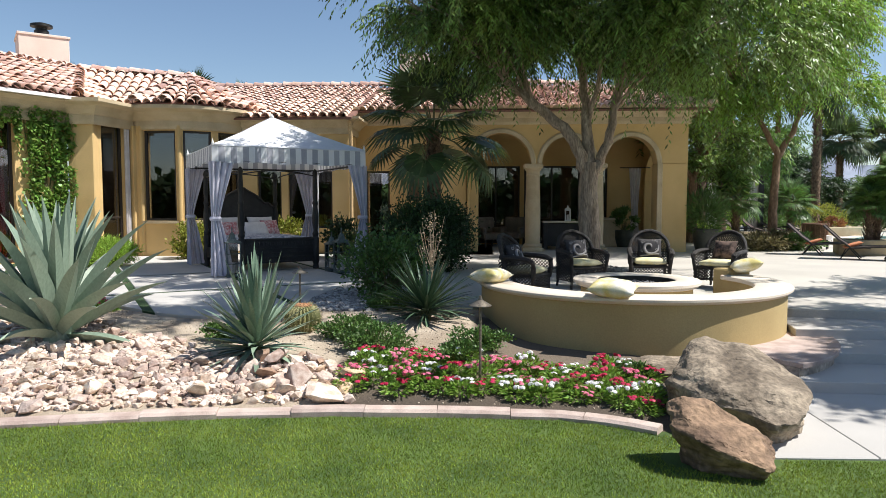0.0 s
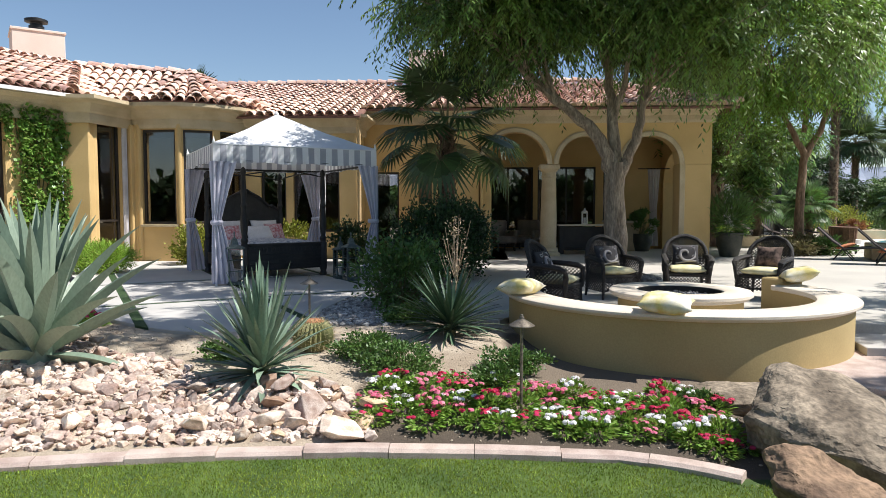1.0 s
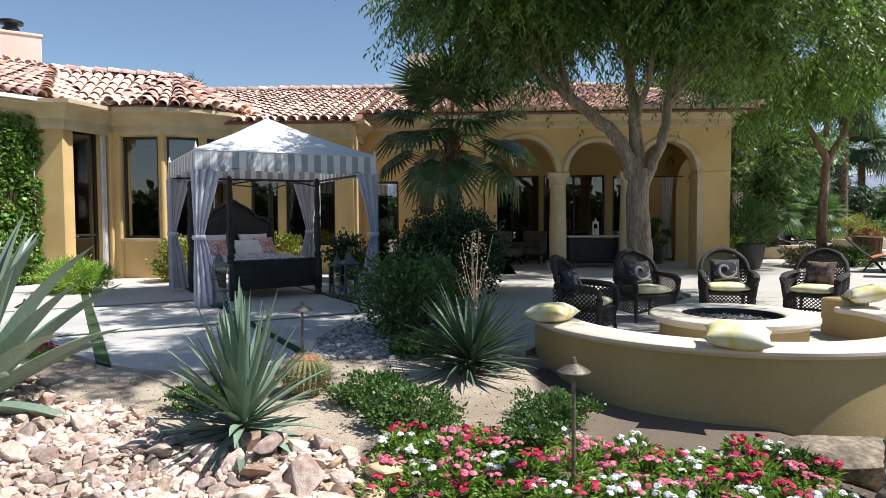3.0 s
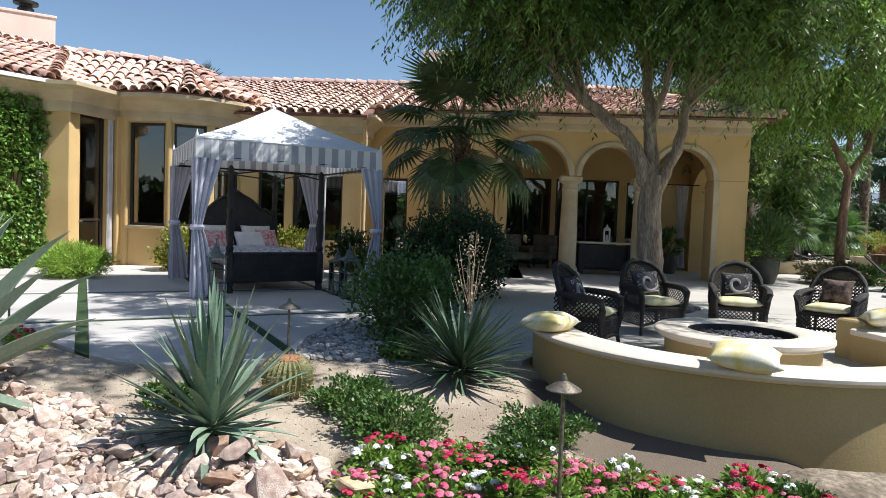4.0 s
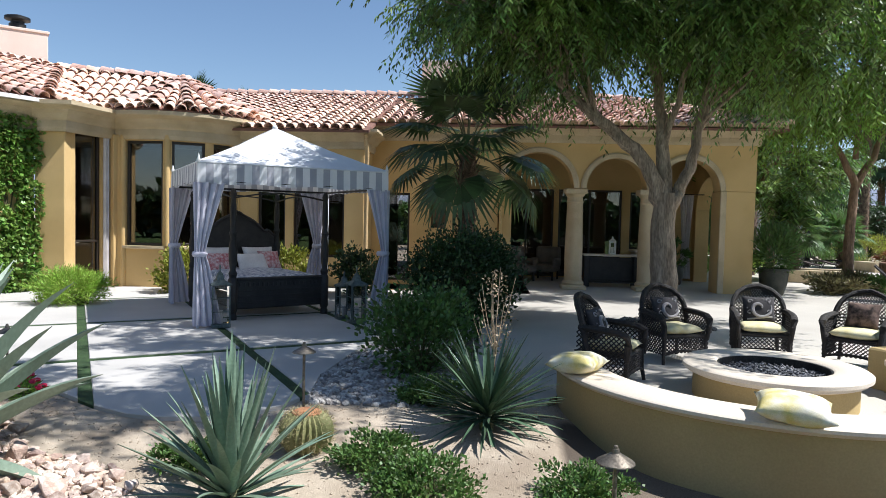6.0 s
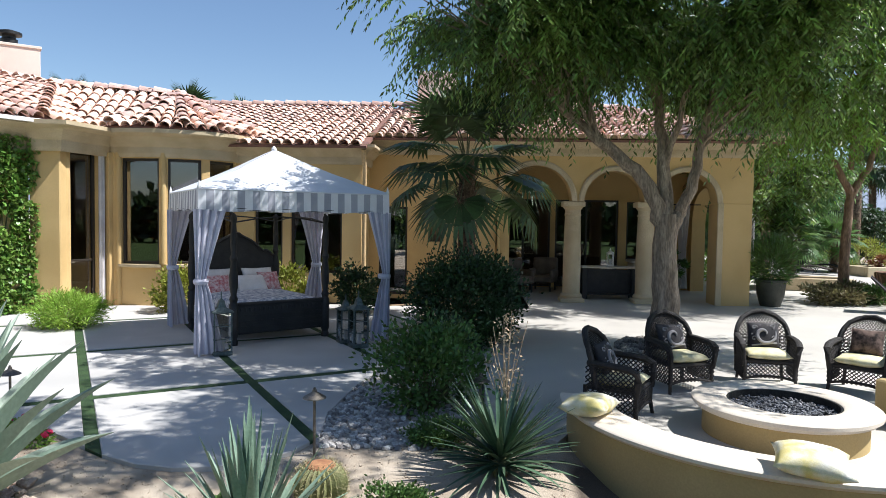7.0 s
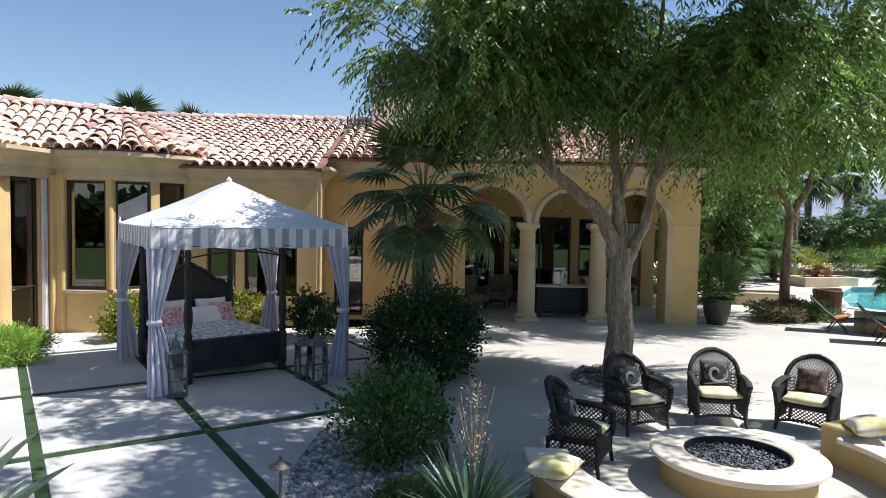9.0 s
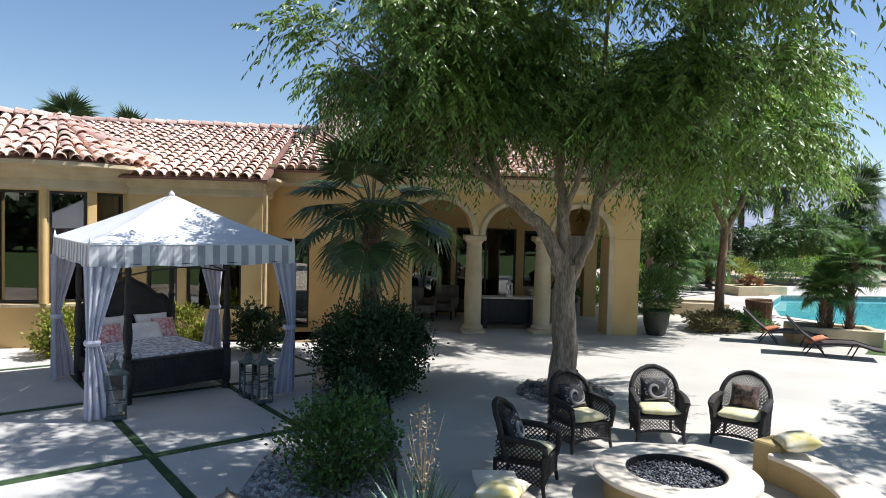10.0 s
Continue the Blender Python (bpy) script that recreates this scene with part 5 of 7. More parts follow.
def yucca(at, n, length, width, material, seed, label, low=-8, lift=84, up=0.9, grow=0.0):
    r = random.Random(seed)
    ob = thing("yucca", label, "yucca", at)
    m = Mesh()
    for k in range(n):
        t = k / (n - 1)
        az = k * 2.39996 + r.uniform(-0.3, 0.3)
        tilt = radians(low + (lift - low) * t**up + r.uniform(-8, 8))
        size = length * (1 + grow * (t - 0.5)) * r.uniform(0.82, 1.08)
        blade(m, (0.03 * math.cos(az), 0.03 * math.sin(az), 0.10 + 0.16 * t), az, tilt, size, width * r.uniform(0.8, 1.15), (1 - t) * r.uniform(0.1, 0.9), 6, 0.15, fold=0.2)
    part("leaves", m, material, ob, smooth=70)
    part("stem", Mesh().lathe([(0, -0.05), (0.06, -0.05), (0.07, 0.15), (0.03, 0.3), (0, 0.3)], 10), STEM, ob)


yucca((-1.66, 6.62, float(ground_z(-1.66, 6.62)) - 0.04), 104, 0.74, 0.064, YUCCA, 1, "spiky blue-green yucca rosette in the sandy bed", -30, 89, 0.75, 0.5)
yucca((-0.03, 8.25, float(ground_z(-0.03, 8.25)) - 0.03), 130, 0.70, 0.04, YUCCA_DARK, 2, "dark green spiky yucca rosette beside the seat wall", -8, 66)

cac = thing("barrel_cactus", "round ribbed barrel cactus with golden spines in sand", "cactus", (-1.45, 7.66, float(ground_z(-1.45, 7.66)) - 0.02))
cac.scale = (0.84, 0.84, 0.80)
m = Mesh()
ribs, rows = 26, 14
v = []
for j in range(rows + 1):
    t = math.pi * (0.06 + 0.86 * j / rows)
    for k in range(ribs * 2):
        rr = (0.255 if k % 2 == 0 else 0.222) * (math.sin(t) ** 0.8)
        a = math.pi * k / ribs
        v.append((rr * math.cos(a), rr * math.sin(a), 0.22 - 0.22 * math.cos(t)))
c = ribs * 2
m.add(v, [(j * c + k, j * c + (k + 1) % c, (j + 1) * c + (k + 1) % c, (j + 1) * c + k) for j in range(rows) for k in range(c)])
part("body", m, CACTUS, cac)
rs = np.random.default_rng(8)
sp = Mesh()
P, D = [], []
for k in range(ribs):
    a = 2 * math.pi * k / ribs
    for j in range(3, 15):
        t = math.pi * (0.06 + 0.86 * j / 15)
        rr = 0.256 * math.sin(t) ** 0.8
        base = np.array([rr * math.cos(a), rr * math.sin(a), 0.22 - 0.22 * math.cos(t)])
        out = unit(np.array([math.cos(a) * math.sin(t), math.sin(a) * math.sin(t), -math.cos(t)]))
        for q in range(6):
            P.append(base)
            D.append(out + rs.normal(0, 0.7, 3))
ob = part("spines", quads("spines", leaf_quads(np.array(P), np.array(D), rs.uniform(0.03, 0.06, len(P)), 0.004, rs), SPINE), None, cac)
part("crown", Mesh().lathe([(0, 0.44), (0.09, 0.435), (0.14, 0.415), (0.15, 0.39)], 14), CROWN, cac, "reddish woolly crown")


def shrub(name, label, cat, at, r, n, leaf, width, material, seed, stems=14, shell=0.25, flat=None, lump=0.25, group=""):
    """A bush: stems and a crown of many small leaves with gaps."""
    q = np.random.default_rng(seed)
    ob = thing(name, label, cat, at, 0, group)
    r = np.array(r, float)
    m = Mesh()
    for k in range(stems):
        d = unit(q.normal(size=3) * (1, 1, 0.4) + (0, 0, 0.8))
        e = np.array([0, 0, r[2] * 0.2]) + d * r * (0.9, 0.9, 1.4)
        m.tube([(0.04 * d[0], 0.04 * d[1], -0.03), e * 0.45 + q.normal(0, 0.04, 3) * r[0], e], [0.014, 0.009, 0.003], 5)
    part("branchwork", m, STEM, ob)
    c = max(8, n // 60)
    cc, _ = in_ball(q, c, (0, 0, r[2] * 0.98), r, shell)
    cc[:, 2] = np.abs(cc[:, 2])
    i = q.integers(c, size=n)
    p = cc[i] + q.normal(size=(n, 3)) * r * lump * 0.55
    p[:, 2] = np.maximum(p[:, 2], 0.01)
    d = unit(p - (0, 0, r[2] * 0.6)) * 0.8 + q.normal(size=(n, 3)) * 0.6 + (0, 0, 0.25)
    part("leaves", quads("leaves", leaf_quads(p, d, leaf * q.uniform(0.7, 1.3, n), width * q.uniform(0.7, 1.3, n), q), material), None, ob)
    return ob


gz = lambda x, y: float(ground_z(x, y))  # noqa: E731
for k, (x, y, r) in enumerate(((-0.84, 7.46, 0.35), (-0.42, 6.98, 0.38), (0.62, 7.1, 0.32), (-2.2, 7.25, 0.26), (-0.55, 8.9, 0.33), (0.45, 6.7, 0.22), (2.2, 6.45, 0.16))):
    shrub("ground_cover", "low glossy green ground-cover shrub on sandy soil", "shrub", (x, y, gz(x, y)), (r, r * 0.85, r * 0.38), int(9500 * r), 0.036, 0.021, LEAF_MID, 20 + k, group="ground cover shrubs")
shrub("bush", "dark green rounded clipped bush at the terrace edge", "bush", (-0.46, 14.0, 0), (0.84, 0.84, 0.76), 18000, 0.065, 0.04, LEAF_DARK, 31, 24, 0.5, lump=0.3)
shrub("rose_bush", "loose green rose bush in a grey gravel bed", "bush", (-0.80, 10.05, -0.02), (0.62, 0.60, 0.50), 4200, 0.068, 0.04, LEAF_MID, 32, 44, 0.1, lump=0.34)
shrub("fern_bush", "feathery bright green bush beside the ochre wall", "bush", (-7.78, 14.6, -0.02), (0.60, 0.55, 0.34), 9000, 0.10, 0.014, LEAF_LIME, 33, 20, 0.3)
shrub("yellow_shrub", "yellow-green shrub below the bay window", "bush", (-6.75, 16.95, -0.02), (0.5, 0.5, 0.5), 2600, 0.09, 0.05, LEAF_YELLOW, 34)
shrub("potted_plant", "yellow-green plant behind the bed", "plant", (-4.35, 17.3, -0.02), (0.42, 0.42, 0.5), 2000, 0.09, 0.05, LEAF_YELLOW, 35)
shrub("bush", "dark leafy bush by the shaded house wall", "bush", (-2.9, 17.4, -0.02), (0.6, 0.6, 0.55), 2600, 0.09, 0.05, LEAF_DARK, 36)
shrub("bush", "dark low bush in the gravel bed below the palm", "bush", (-0.75, 12.3, -0.02), (0.45, 0.5, 0.4), 1800, 0.08, 0.045, LEAF_DARK, 37)

# dry upright plant
dry = thing("dry_shrub", "thin dry leafless shrub with pale brown twigs", "shrub", (0.02, 8.55, -0.03))
q = np.random.default_rng(14)
m = Mesh()
m.tube([(0, 0, 0), (0.01, 0, 0.3), (0.0, 0.01, 0.6)], [0.012, 0.01, 0.008], 6)
for k in range(16):
    a, h = q.uniform(0, 6.28), q.uniform(0.35, 0.62)
    e = np.array([math.cos(a) * q.uniform(0.04, 0.2), math.sin(a) * q.uniform(0.04, 0.2), h + q.uniform(0.3, 0.75)])
    m.tube([(0, 0, h), e * (0.6, 0.6, 0.75), e], [0.006, 0.004, 0.002], 4)
part("branchwork", m, TWIG, dry)
n = 230
a = q.uniform(0, 6.28, n)
z = q.uniform(0.55, 1.32, n)
w = 0.02 + 0.17 * np.sin(np.clip((z - 0.5) / 0.85, 0, 1) * math.pi) ** 0.8
rr = w * np.sqrt(q.random(n))
part("dry_leaves", quads("dry_leaves", leaf_quads(np.stack([rr * np.cos(a), rr * np.sin(a), z], 1), q.normal(size=(n, 3)), 0.035, 0.018, q), TWIG), None, dry)


# flowers: low plants with round five-petalled blossoms
def flower_plant(seed, material):
    q = np.random.default_rng(seed)
    ob = thing("flower_plant", "low bedding plant with " + {PETAL_W: "white", PETAL_R: "red", PETAL_P: "pink"}[material] + " blossoms in dark mulch", "flowers", group="bedding flowers")
    n = 330
    p, d = in_ball(q, n, (0, 0, 0.05), (0.15, 0.15, 0.11), 0.3)
    p[:, 2] = np.abs(p[:, 2]) + 0.01
    part("leaves", quads("leaves", leaf_quads(p, d + (0, 0, 0.3), 0.055 * q.uniform(0.7, 1.3, n), 0.026, q), FLOWERLEAF), None, ob)
    Q = []
    for _ in range(int(q.integers(7, 12))):
        w, rad = q.uniform(0, 6.28), 0.15 * math.sqrt(q.random())
        x0, y0 = rad * math.cos(w), rad * math.sin(w)
        heart = np.array([x0, y0, 0.13 + 0.05 * (1 - (rad / 0.15) ** 2) + q.uniform(0, 0.03)])
        for b in range(5):
            nrm = unit(np.array([x0 * 2, y0 * 2, 0.75]) + q.normal(0, 0.5, 3) + (0.1, -0.25, 0))
            c = heart + nrm * 0.024
            s = unit(np.cross(nrm, (0.3, 1, 0.2)))
            t = np.cross(nrm, s)
            r0 = q.uniform(0, 6)
            for j in range(5):
                e = r0 + j * 1.2566
                dv = math.cos(e) * s + math.sin(e) * t
                sv = -math.sin(e) * s + math.cos(e) * t
                Q.append([c, c + dv * 0.014 + sv * 0.0105 + nrm * 0.004, c + dv * 0.021 - nrm * 0.002, c + dv * 0.014 - sv * 0.0105 + nrm * 0.004])
    part("blossoms", quads("blossoms", np.array(Q), material), None, ob)
    return ob


q = np.random.default_rng(21)
kinds = {}
spots = []
while len(spots) < 52:
    x, y = q.uniform(-0.62, 2.3), q.uniform(5.45, 6.7)
    if y < curb_y(x) + 0.3 or math.hypot(x - WC[0], y - WC[1]) < WALL_R + 0.28 or (x > 1.9 and y < 5.55):
        continue
    if y > 6.35 + 0.2 * math.sin(4 * x) and q.random() < 0.7:
        continue
    if all(math.hypot(x - a, y - b) > 0.18 for a, b in spots):
        spots.append((x, y))
    elif q.random() < 0.001:
        break
for k, (x, y) in enumerate(spots):
    mt = (PETAL_W, PETAL_R, PETAL_W, PETAL_P, PETAL_R, PETAL_W, PETAL_P)[int(q.integers(7))]
    key = (mt.name, int(q.integers(3)))
    at = pose(x, y, gz(x, y) - 0.005, 0, 0, q.uniform(0, 360)) @ Matrix.Diagonal((1, 1, q.uniform(0.6, 0.95), 1))
    if key not in kinds:
        kinds[key] = flower_plant(50 + 7 * len(kinds), mt)
        kinds[key].matrix_basis = at
    else:
        copy_thing(kinds[key], at)
for x, y in ((-4.55, 8.75), (-4.75, 8.95), (-4.35, 8.55)):
    copy_thing(next(iter(kinds.values())), pose(x, y, gz(x, y)))


# ---- path lamps ----
def path_lamp(at, h, lean=0):
    la = thing("path_lamp", "bronze garden path lamp with mushroom shade", "lamp", at, 0, "path lamps")
    part("stake", Mesh().tube([(0, 0, -0.06), (0, 0, h - 0.03)], 0.013, 8), COPPER, la, smooth=True)
    part("shade", Mesh().lathe([(0.0, h + 0.012), (0.018, h + 0.01), (0.022, h - 0.012), (0.045, h - 0.025), (0.105, h - 0.062), (0.106, h - 0.068), (0.045, h - 0.04), (0.0, h - 0.03)], 20), COPPER, la, "conical bronze shade", smooth=45)
    part("finial", Mesh().lathe([(0.0, h + 0.03), (0.012, h + 0.025), (0.014, h + 0.005), (0.0, h)], 10), COPPER, la)


path_lamp((0.66, 6.15, gz(0.66, 6.15)), 0.515 - gz(0.66, 6.15) - 0.02)
path_lamp((-1.7, 8.49, -0.04), 0.60)
path_lamp((-5.15, 9.35, -0.04), 0.52)
path_lamp((-0.2, 9.9, -0.04), 0.45)

# ---- boulders ----
def boulder(label, at, size, turn, seed, material, slope=(0, 0), foot=0.7, back=0.15):
    """A rock with a broad sloping top that overhangs its smaller foot."""
    bm = bmesh.new()
    r = np.random.default_rng(seed)
    for k in range(7):
        a = 2 * math.pi * (k + r.uniform(-0.35, 0.35)) / 7
        x, y = 0.5 * math.cos(a) * r.uniform(0.9, 1.15), 0.5 * math.sin(a) * r.uniform(0.9, 1.15)
        top = 1.0 + slope[0] * x + slope[1] * y + r.uniform(-0.06, 0.06)
        bm.verts.new((x, y, top - r.uniform(0.08, 0.22)))
        bm.verts.new((x * 0.74, y * 0.74, top))
        bm.verts.new((x * foot, y * foot + back, r.uniform(-0.1, 0.02)))
        bm.verts.new((x * (0.45 + foot * 0.55), y * (0.45 + foot * 0.55) + back * 0.5, 0.42 * top + r.uniform(-0.1, 0.1)))
    hull = bmesh.ops.convex_hull(bm, input=bm.verts)
    bmesh.ops.delete(bm, geom=[v for v in bm.verts if not v.link_faces], context="VERTS")
    bmesh.ops.bevel(bm, geom=list(bm.edges), offset=0.012, segments=1, affect="EDGES", clamp_overlap=True)
    for _ in range(5):
        bmesh.ops.triangulate(bm, faces=bm.faces)
        bmesh.ops.subdivide_edges(bm, edges=[e for e in bm.edges if e.calc_length() > 0.05], cuts=1)
    bmesh.ops.triangulate(bm, faces=bm.faces)
    o = Vector((seed * 3.7, seed * 1.9, seed))
    bm.normal_update()
    for v in bm.verts:
        c = v.co.copy()
        d = 0.065 * noise.noise(c * 3.1 + o) + 0.022 * noise.noise(c * Vector((5, 5, 12)) + o) + 0.02 * abs(noise.noise(c * 17 + o)) - 0.03 * max(0.0, noise.noise(c * 7 - o) - 0.2)
        v.co = c + v.normal * d
    for v in bm.verts:
        v.co.x, v.co.y, v.co.z = v.co.x * size[0], v.co.y * size[1], v.co.z * size[2]
    me = bpy.data.meshes.new("boulder")
    bm.to_mesh(me)
    bm.free()
    me.materials.append(material)
    me.shade_smooth()
    me.set_sharp_from_angle(angle=radians(26))
    ob = tagged(new("boulder", me), label, "boulder", "boulders beside the steps")
    ob.matrix_basis = pose(*at, 0, 0, turn)


boulder("large flat-topped grey-brown boulder below the seat wall", (2.82, 5.55, -0.54), (0.98, 1.34, 0.56), 4, 12, BOULDER, (0.05, 0.50), 0.84, 0.10)
boulder("reddish angular boulder at the lawn's edge", (2.33, 4.50, -0.53), (0.74, 0.52, 0.40), -24, 21, BOULDER_RED, (-0.6, 0.45), 0.66, 0.28)
boulder("flat grey-brown boulder beside the flower bed", (2.55, 6.62, -0.45), (1.0, 0.55, 0.27), 6, 5, BOULDER, (0.0, 0.1), 0.8, 0.0)

# ---- rock mulch ----
rocks = thing("rock_bed", "bed of pale pink and tan broken rocks", "rocks")


def angular_rock(seed):
    """A broken stone with flat faces and blunt edges."""
    r = np.random.default_rng(seed)
    bm = bmesh.new()
    p = unit(r.normal(size=(15, 3))) * r.uniform(0.40, 0.56, (15, 1)) * (1.15, 0.9, 0.72)
    for c in p:
        bm.verts.new(c)
    bmesh.ops.convex_hull(bm, input=bm.verts)
    bmesh.ops.bevel(bm, geom=list(bm.edges), offset=0.03, segments=1, affect="EDGES", clamp_overlap=True)
    me = bpy.data.meshes.new("rock")
    bm.to_mesh(me)
    bm.free()
    return me


SHAPES = [angular_rock(100 + k) for k in range(14)]
SHAPES_T = []
for me in SHAPES:
    me.materials.append(ROCK)
    t = me.copy()
    t.materials.clear()
    t.materials.append(ROCK_TAN)
    SHAPES_T.append(t)
q = np.random.default_rng(33)


def in_rocks(x, y):
    lo = curb_y(x) + 0.13
    hi = 6.42 if x > -1.0 else (6.42 + 0.22 * (-1.0 - x) if x > -2.2 else 6.68 + 0.62 * (-2.2 - x))
    hi = min(hi + 0.12 * math.sin(4 * x), 8.7)
    return lo < y < hi and x < -0.45 + 0.15 * math.sin(5 * y)


near, rest = [], []
tries = 0
while len(near) < 900 and tries < 90000:
    tries += 1
    x = q.uniform(-5.6, -0.4)
    y = q.uniform(4.5, 8.9)
    if not in_rocks(x, y):
        continue
    tan = x > -1.9 - 0.3 * math.sin(3 * y)
    s = q.uniform(0.065, 0.17) if not tan else q.uniform(0.10, 0.25)
    if q.random() < 0.09:
        s *= 1.7
    if all((x - a) ** 2 + (y - b) ** 2 > (0.33 * (s + c)) ** 2 for a, b, c in near):
        near.append((x, y, s))
        tanrock = tan and q.random() < 0.6
        me = (SHAPES_T if tanrock else SHAPES)[q.integers(14)]
        if len(near) <= 300:
            ob = part("rock", me, None, rocks)
            ob.matrix_basis = pose(x, y, gz(x, y) + 0.18 * s, *q.uniform(-25, 25, 2), q.uniform(0, 360)) @ Matrix.Diagonal((s * q.uniform(0.9, 1.4), s * q.uniform(0.8, 1.1), s * q.uniform(0.7, 1.1), 1))
        else:
            rest.append((x, y, gz(x, y) + 0.15 * s, s * 1.05))
rest = np.array(rest)
scatter_stones("small_rocks", rest[:, :3], rest[:, 3], ROCK, rocks, 41, 9, "pale pink broken rocks")
gap = [(x, y) for x, y in zip(q.uniform(-5.6, -0.4, 9500), q.uniform(4.5, 8.9, 9500)) if in_rocks(x, y)]
scatter_stones("rock_chips", np.array([(x, y, gz(x, y) + 0.008) for x, y in gap]), q.uniform(0.04, 0.105, len(gap)), ROCK, rocks, 42, 9, "pale rock chips")

crumbs = thing("soil_crumbs", "loose crumbs of brown soil and grit on the bed", "soil", kind="stuff")
pts = [(x, y, gz(x, y) + 0.002) for x, y in zip(q.uniform(-4.5, 2.6, 5200), q.uniform(5.3, 9.0, 5200)) if y > curb_y(x) + 0.12 and not in_rocks(x, y) and math.hypot(x - WC[0], y - WC[1]) > WALL_R + (0.75 if x > 0.5 else 0.05) and gz(x, y) > -0.5]
scatter_stones("grit", np.array(pts), q.uniform(0.006, 0.024, len(pts)), SOIL, crumbs, 47, 1, "brown soil grit")
gravel = thing("gravel_bed", "bed of grey river pebbles round the rose bush", "gravel")
pts = []
for x, y in zip(q.uniform(-1.9, -0.1, 5200), q.uniform(8.7, 14.6, 5200)):
    left = np.interp(y, [8.7, 9.7, 11, 12.9, 14.6], [-1.75, -1.85, -1.75, -1.35, -1.5])
    if left < x < -0.2 and (y > 9.2 or x < -0.6):
        pts.append((x, y, gz(x, y) + 0.01))
scatter_stones("pebbles", np.array(pts), q.uniform(0.04, 0.1, len(pts)), GRAVEL, gravel, 43, 1, "grey river pebbles")
part("edging", Mesh().box((-0.17, 11.9, 0.0), (0.03, 4.8, 0.06), 0, 0.005), IRON, gravel, "dark metal edging")
ring = thing("tree_ring", "ring of grey river stones round the tree trunk", "stones")
kinds = [stone_data("stone", 440 + k, 0.75, 0.3, 2) for k in range(6)]
for me in kinds:
    me.materials.append(RIVER)
for k in range(230):
    a, rr = q.uniform(0, 6.28), 0.27 + 0.55 * math.sqrt(q.random())
    st = new("stone", kinds[k % 6])
    st.parent = ring
    st.matrix_basis = pose(2.90 + rr * math.cos(a), 14.05 + rr * math.sin(a), 0.075 - 0.06 * rr, q.uniform(-20, 20), q.uniform(-20, 20), q.uniform(0, 360)) @ Matrix.Scale(q.uniform(0.06, 0.15), 4)

# ---- lawn ----
q = np.random.default_rng(55)
n = 170000
x, y = q.uniform(-4.4, 4.4, n), q.uniform(3.1, 5.75, n)
ok = (y < curb_y(x) - 0.07) & ~((x > 2.7) & (y > 4.7))
ok &= q.random(n) < np.clip((4.5 - np.abs(x)) / 1.2, 0, 1) * np.clip((y - 3.05) / 0.8, 0, 1)
ok &= ~((((x - 2.4) / 0.42) ** 2 + ((y - 4.68) / 0.26) ** 2) < 1)
x, y = x[ok], y[ok]
n = len(x)
d = np.stack([q.normal(0, 0.6, n), q.normal(0, 0.6, n), np.ones(n)], 1)
lawn = part("lawn_grass", quads("lawn_grass", leaf_quads(np.stack([x, y, np.full(n, LAWN_Z - 0.004)], 1), d, q.uniform(0.016, 0.034, n), 0.0055, q, 0.3), GRASS), None)
tagged(lawn, "short green mown lawn grass", "grass", kind="stuff")
# ---- trees ----
def limb(m, pts, r0, r1, n=9, wob=0.03, q=None):
    """A tapering limb through the given points."""
    p = np.array(pts, float)
    s = np.linspace(0, 1, len(p))
    t = np.linspace(0, 1, 5 * (len(p) - 1) + 1)
    c = np.stack([np.interp(t, s, p[:, k]) for k in range(3)], 1)
    for _ in range(2):
        c[1:-1] = (c[:-2] + 2 * c[1:-1] + c[2:]) / 4
    if q is not None:
        c[1:-1] += q.normal(0, wob * 0.4, (len(c) - 2, 3))
    m.tube(c, r0 + (r1 - r0) * t**0.8, n)
    return c


def sprays(q, o, d, length, droop, nl, leaf, width, spread=0.9):
    """Feathery hanging twigs: leaves set along both sides of each."""
    n = len(o)
    d = unit(d)
    t = (np.arange(nl) + 0.6) / nl
    L = length * q.uniform(0.6, 1.3, (n, 1, 1))
    s = t[None, :, None] * L
    p = o[:, None] + d[:, None] * s
    p[..., 2] -= (droop * s[..., 0] ** 2)
    tan = d[:, None] + 0 * p
    tan[..., 2] -= 2 * droop * s[..., 0]
    tan = unit(tan)
    side = unit(np.cross(tan, np.array([0.0, 0, 1]) + q.normal(0, 0.2, (n, 1, 3))))
    sg = np.where(np.arange(nl) % 2 == 0, 1.0, -1.0)[None, :, None]
    ld = tan * 0.55 + side * sg * spread + q.normal(0, 0.16, p.shape)
    ld[..., 2] -= 0.45
    k = n * nl
    p, ld, w = p.reshape(k, 3), unit(ld.reshape(k, 3)), unit(tan + q.normal(0, 0.35, tan.shape)).reshape(k, 3)
    w = unit(w - ld * (w * ld).sum(-1, keepdims=True))
    size = leaf * q.uniform(0.7, 1.25, (k, 1))
    mid = p + ld * size * 0.45
    return np.stack([p, mid + w * width / 2, p + ld * size, mid - w * width / 2], 1)


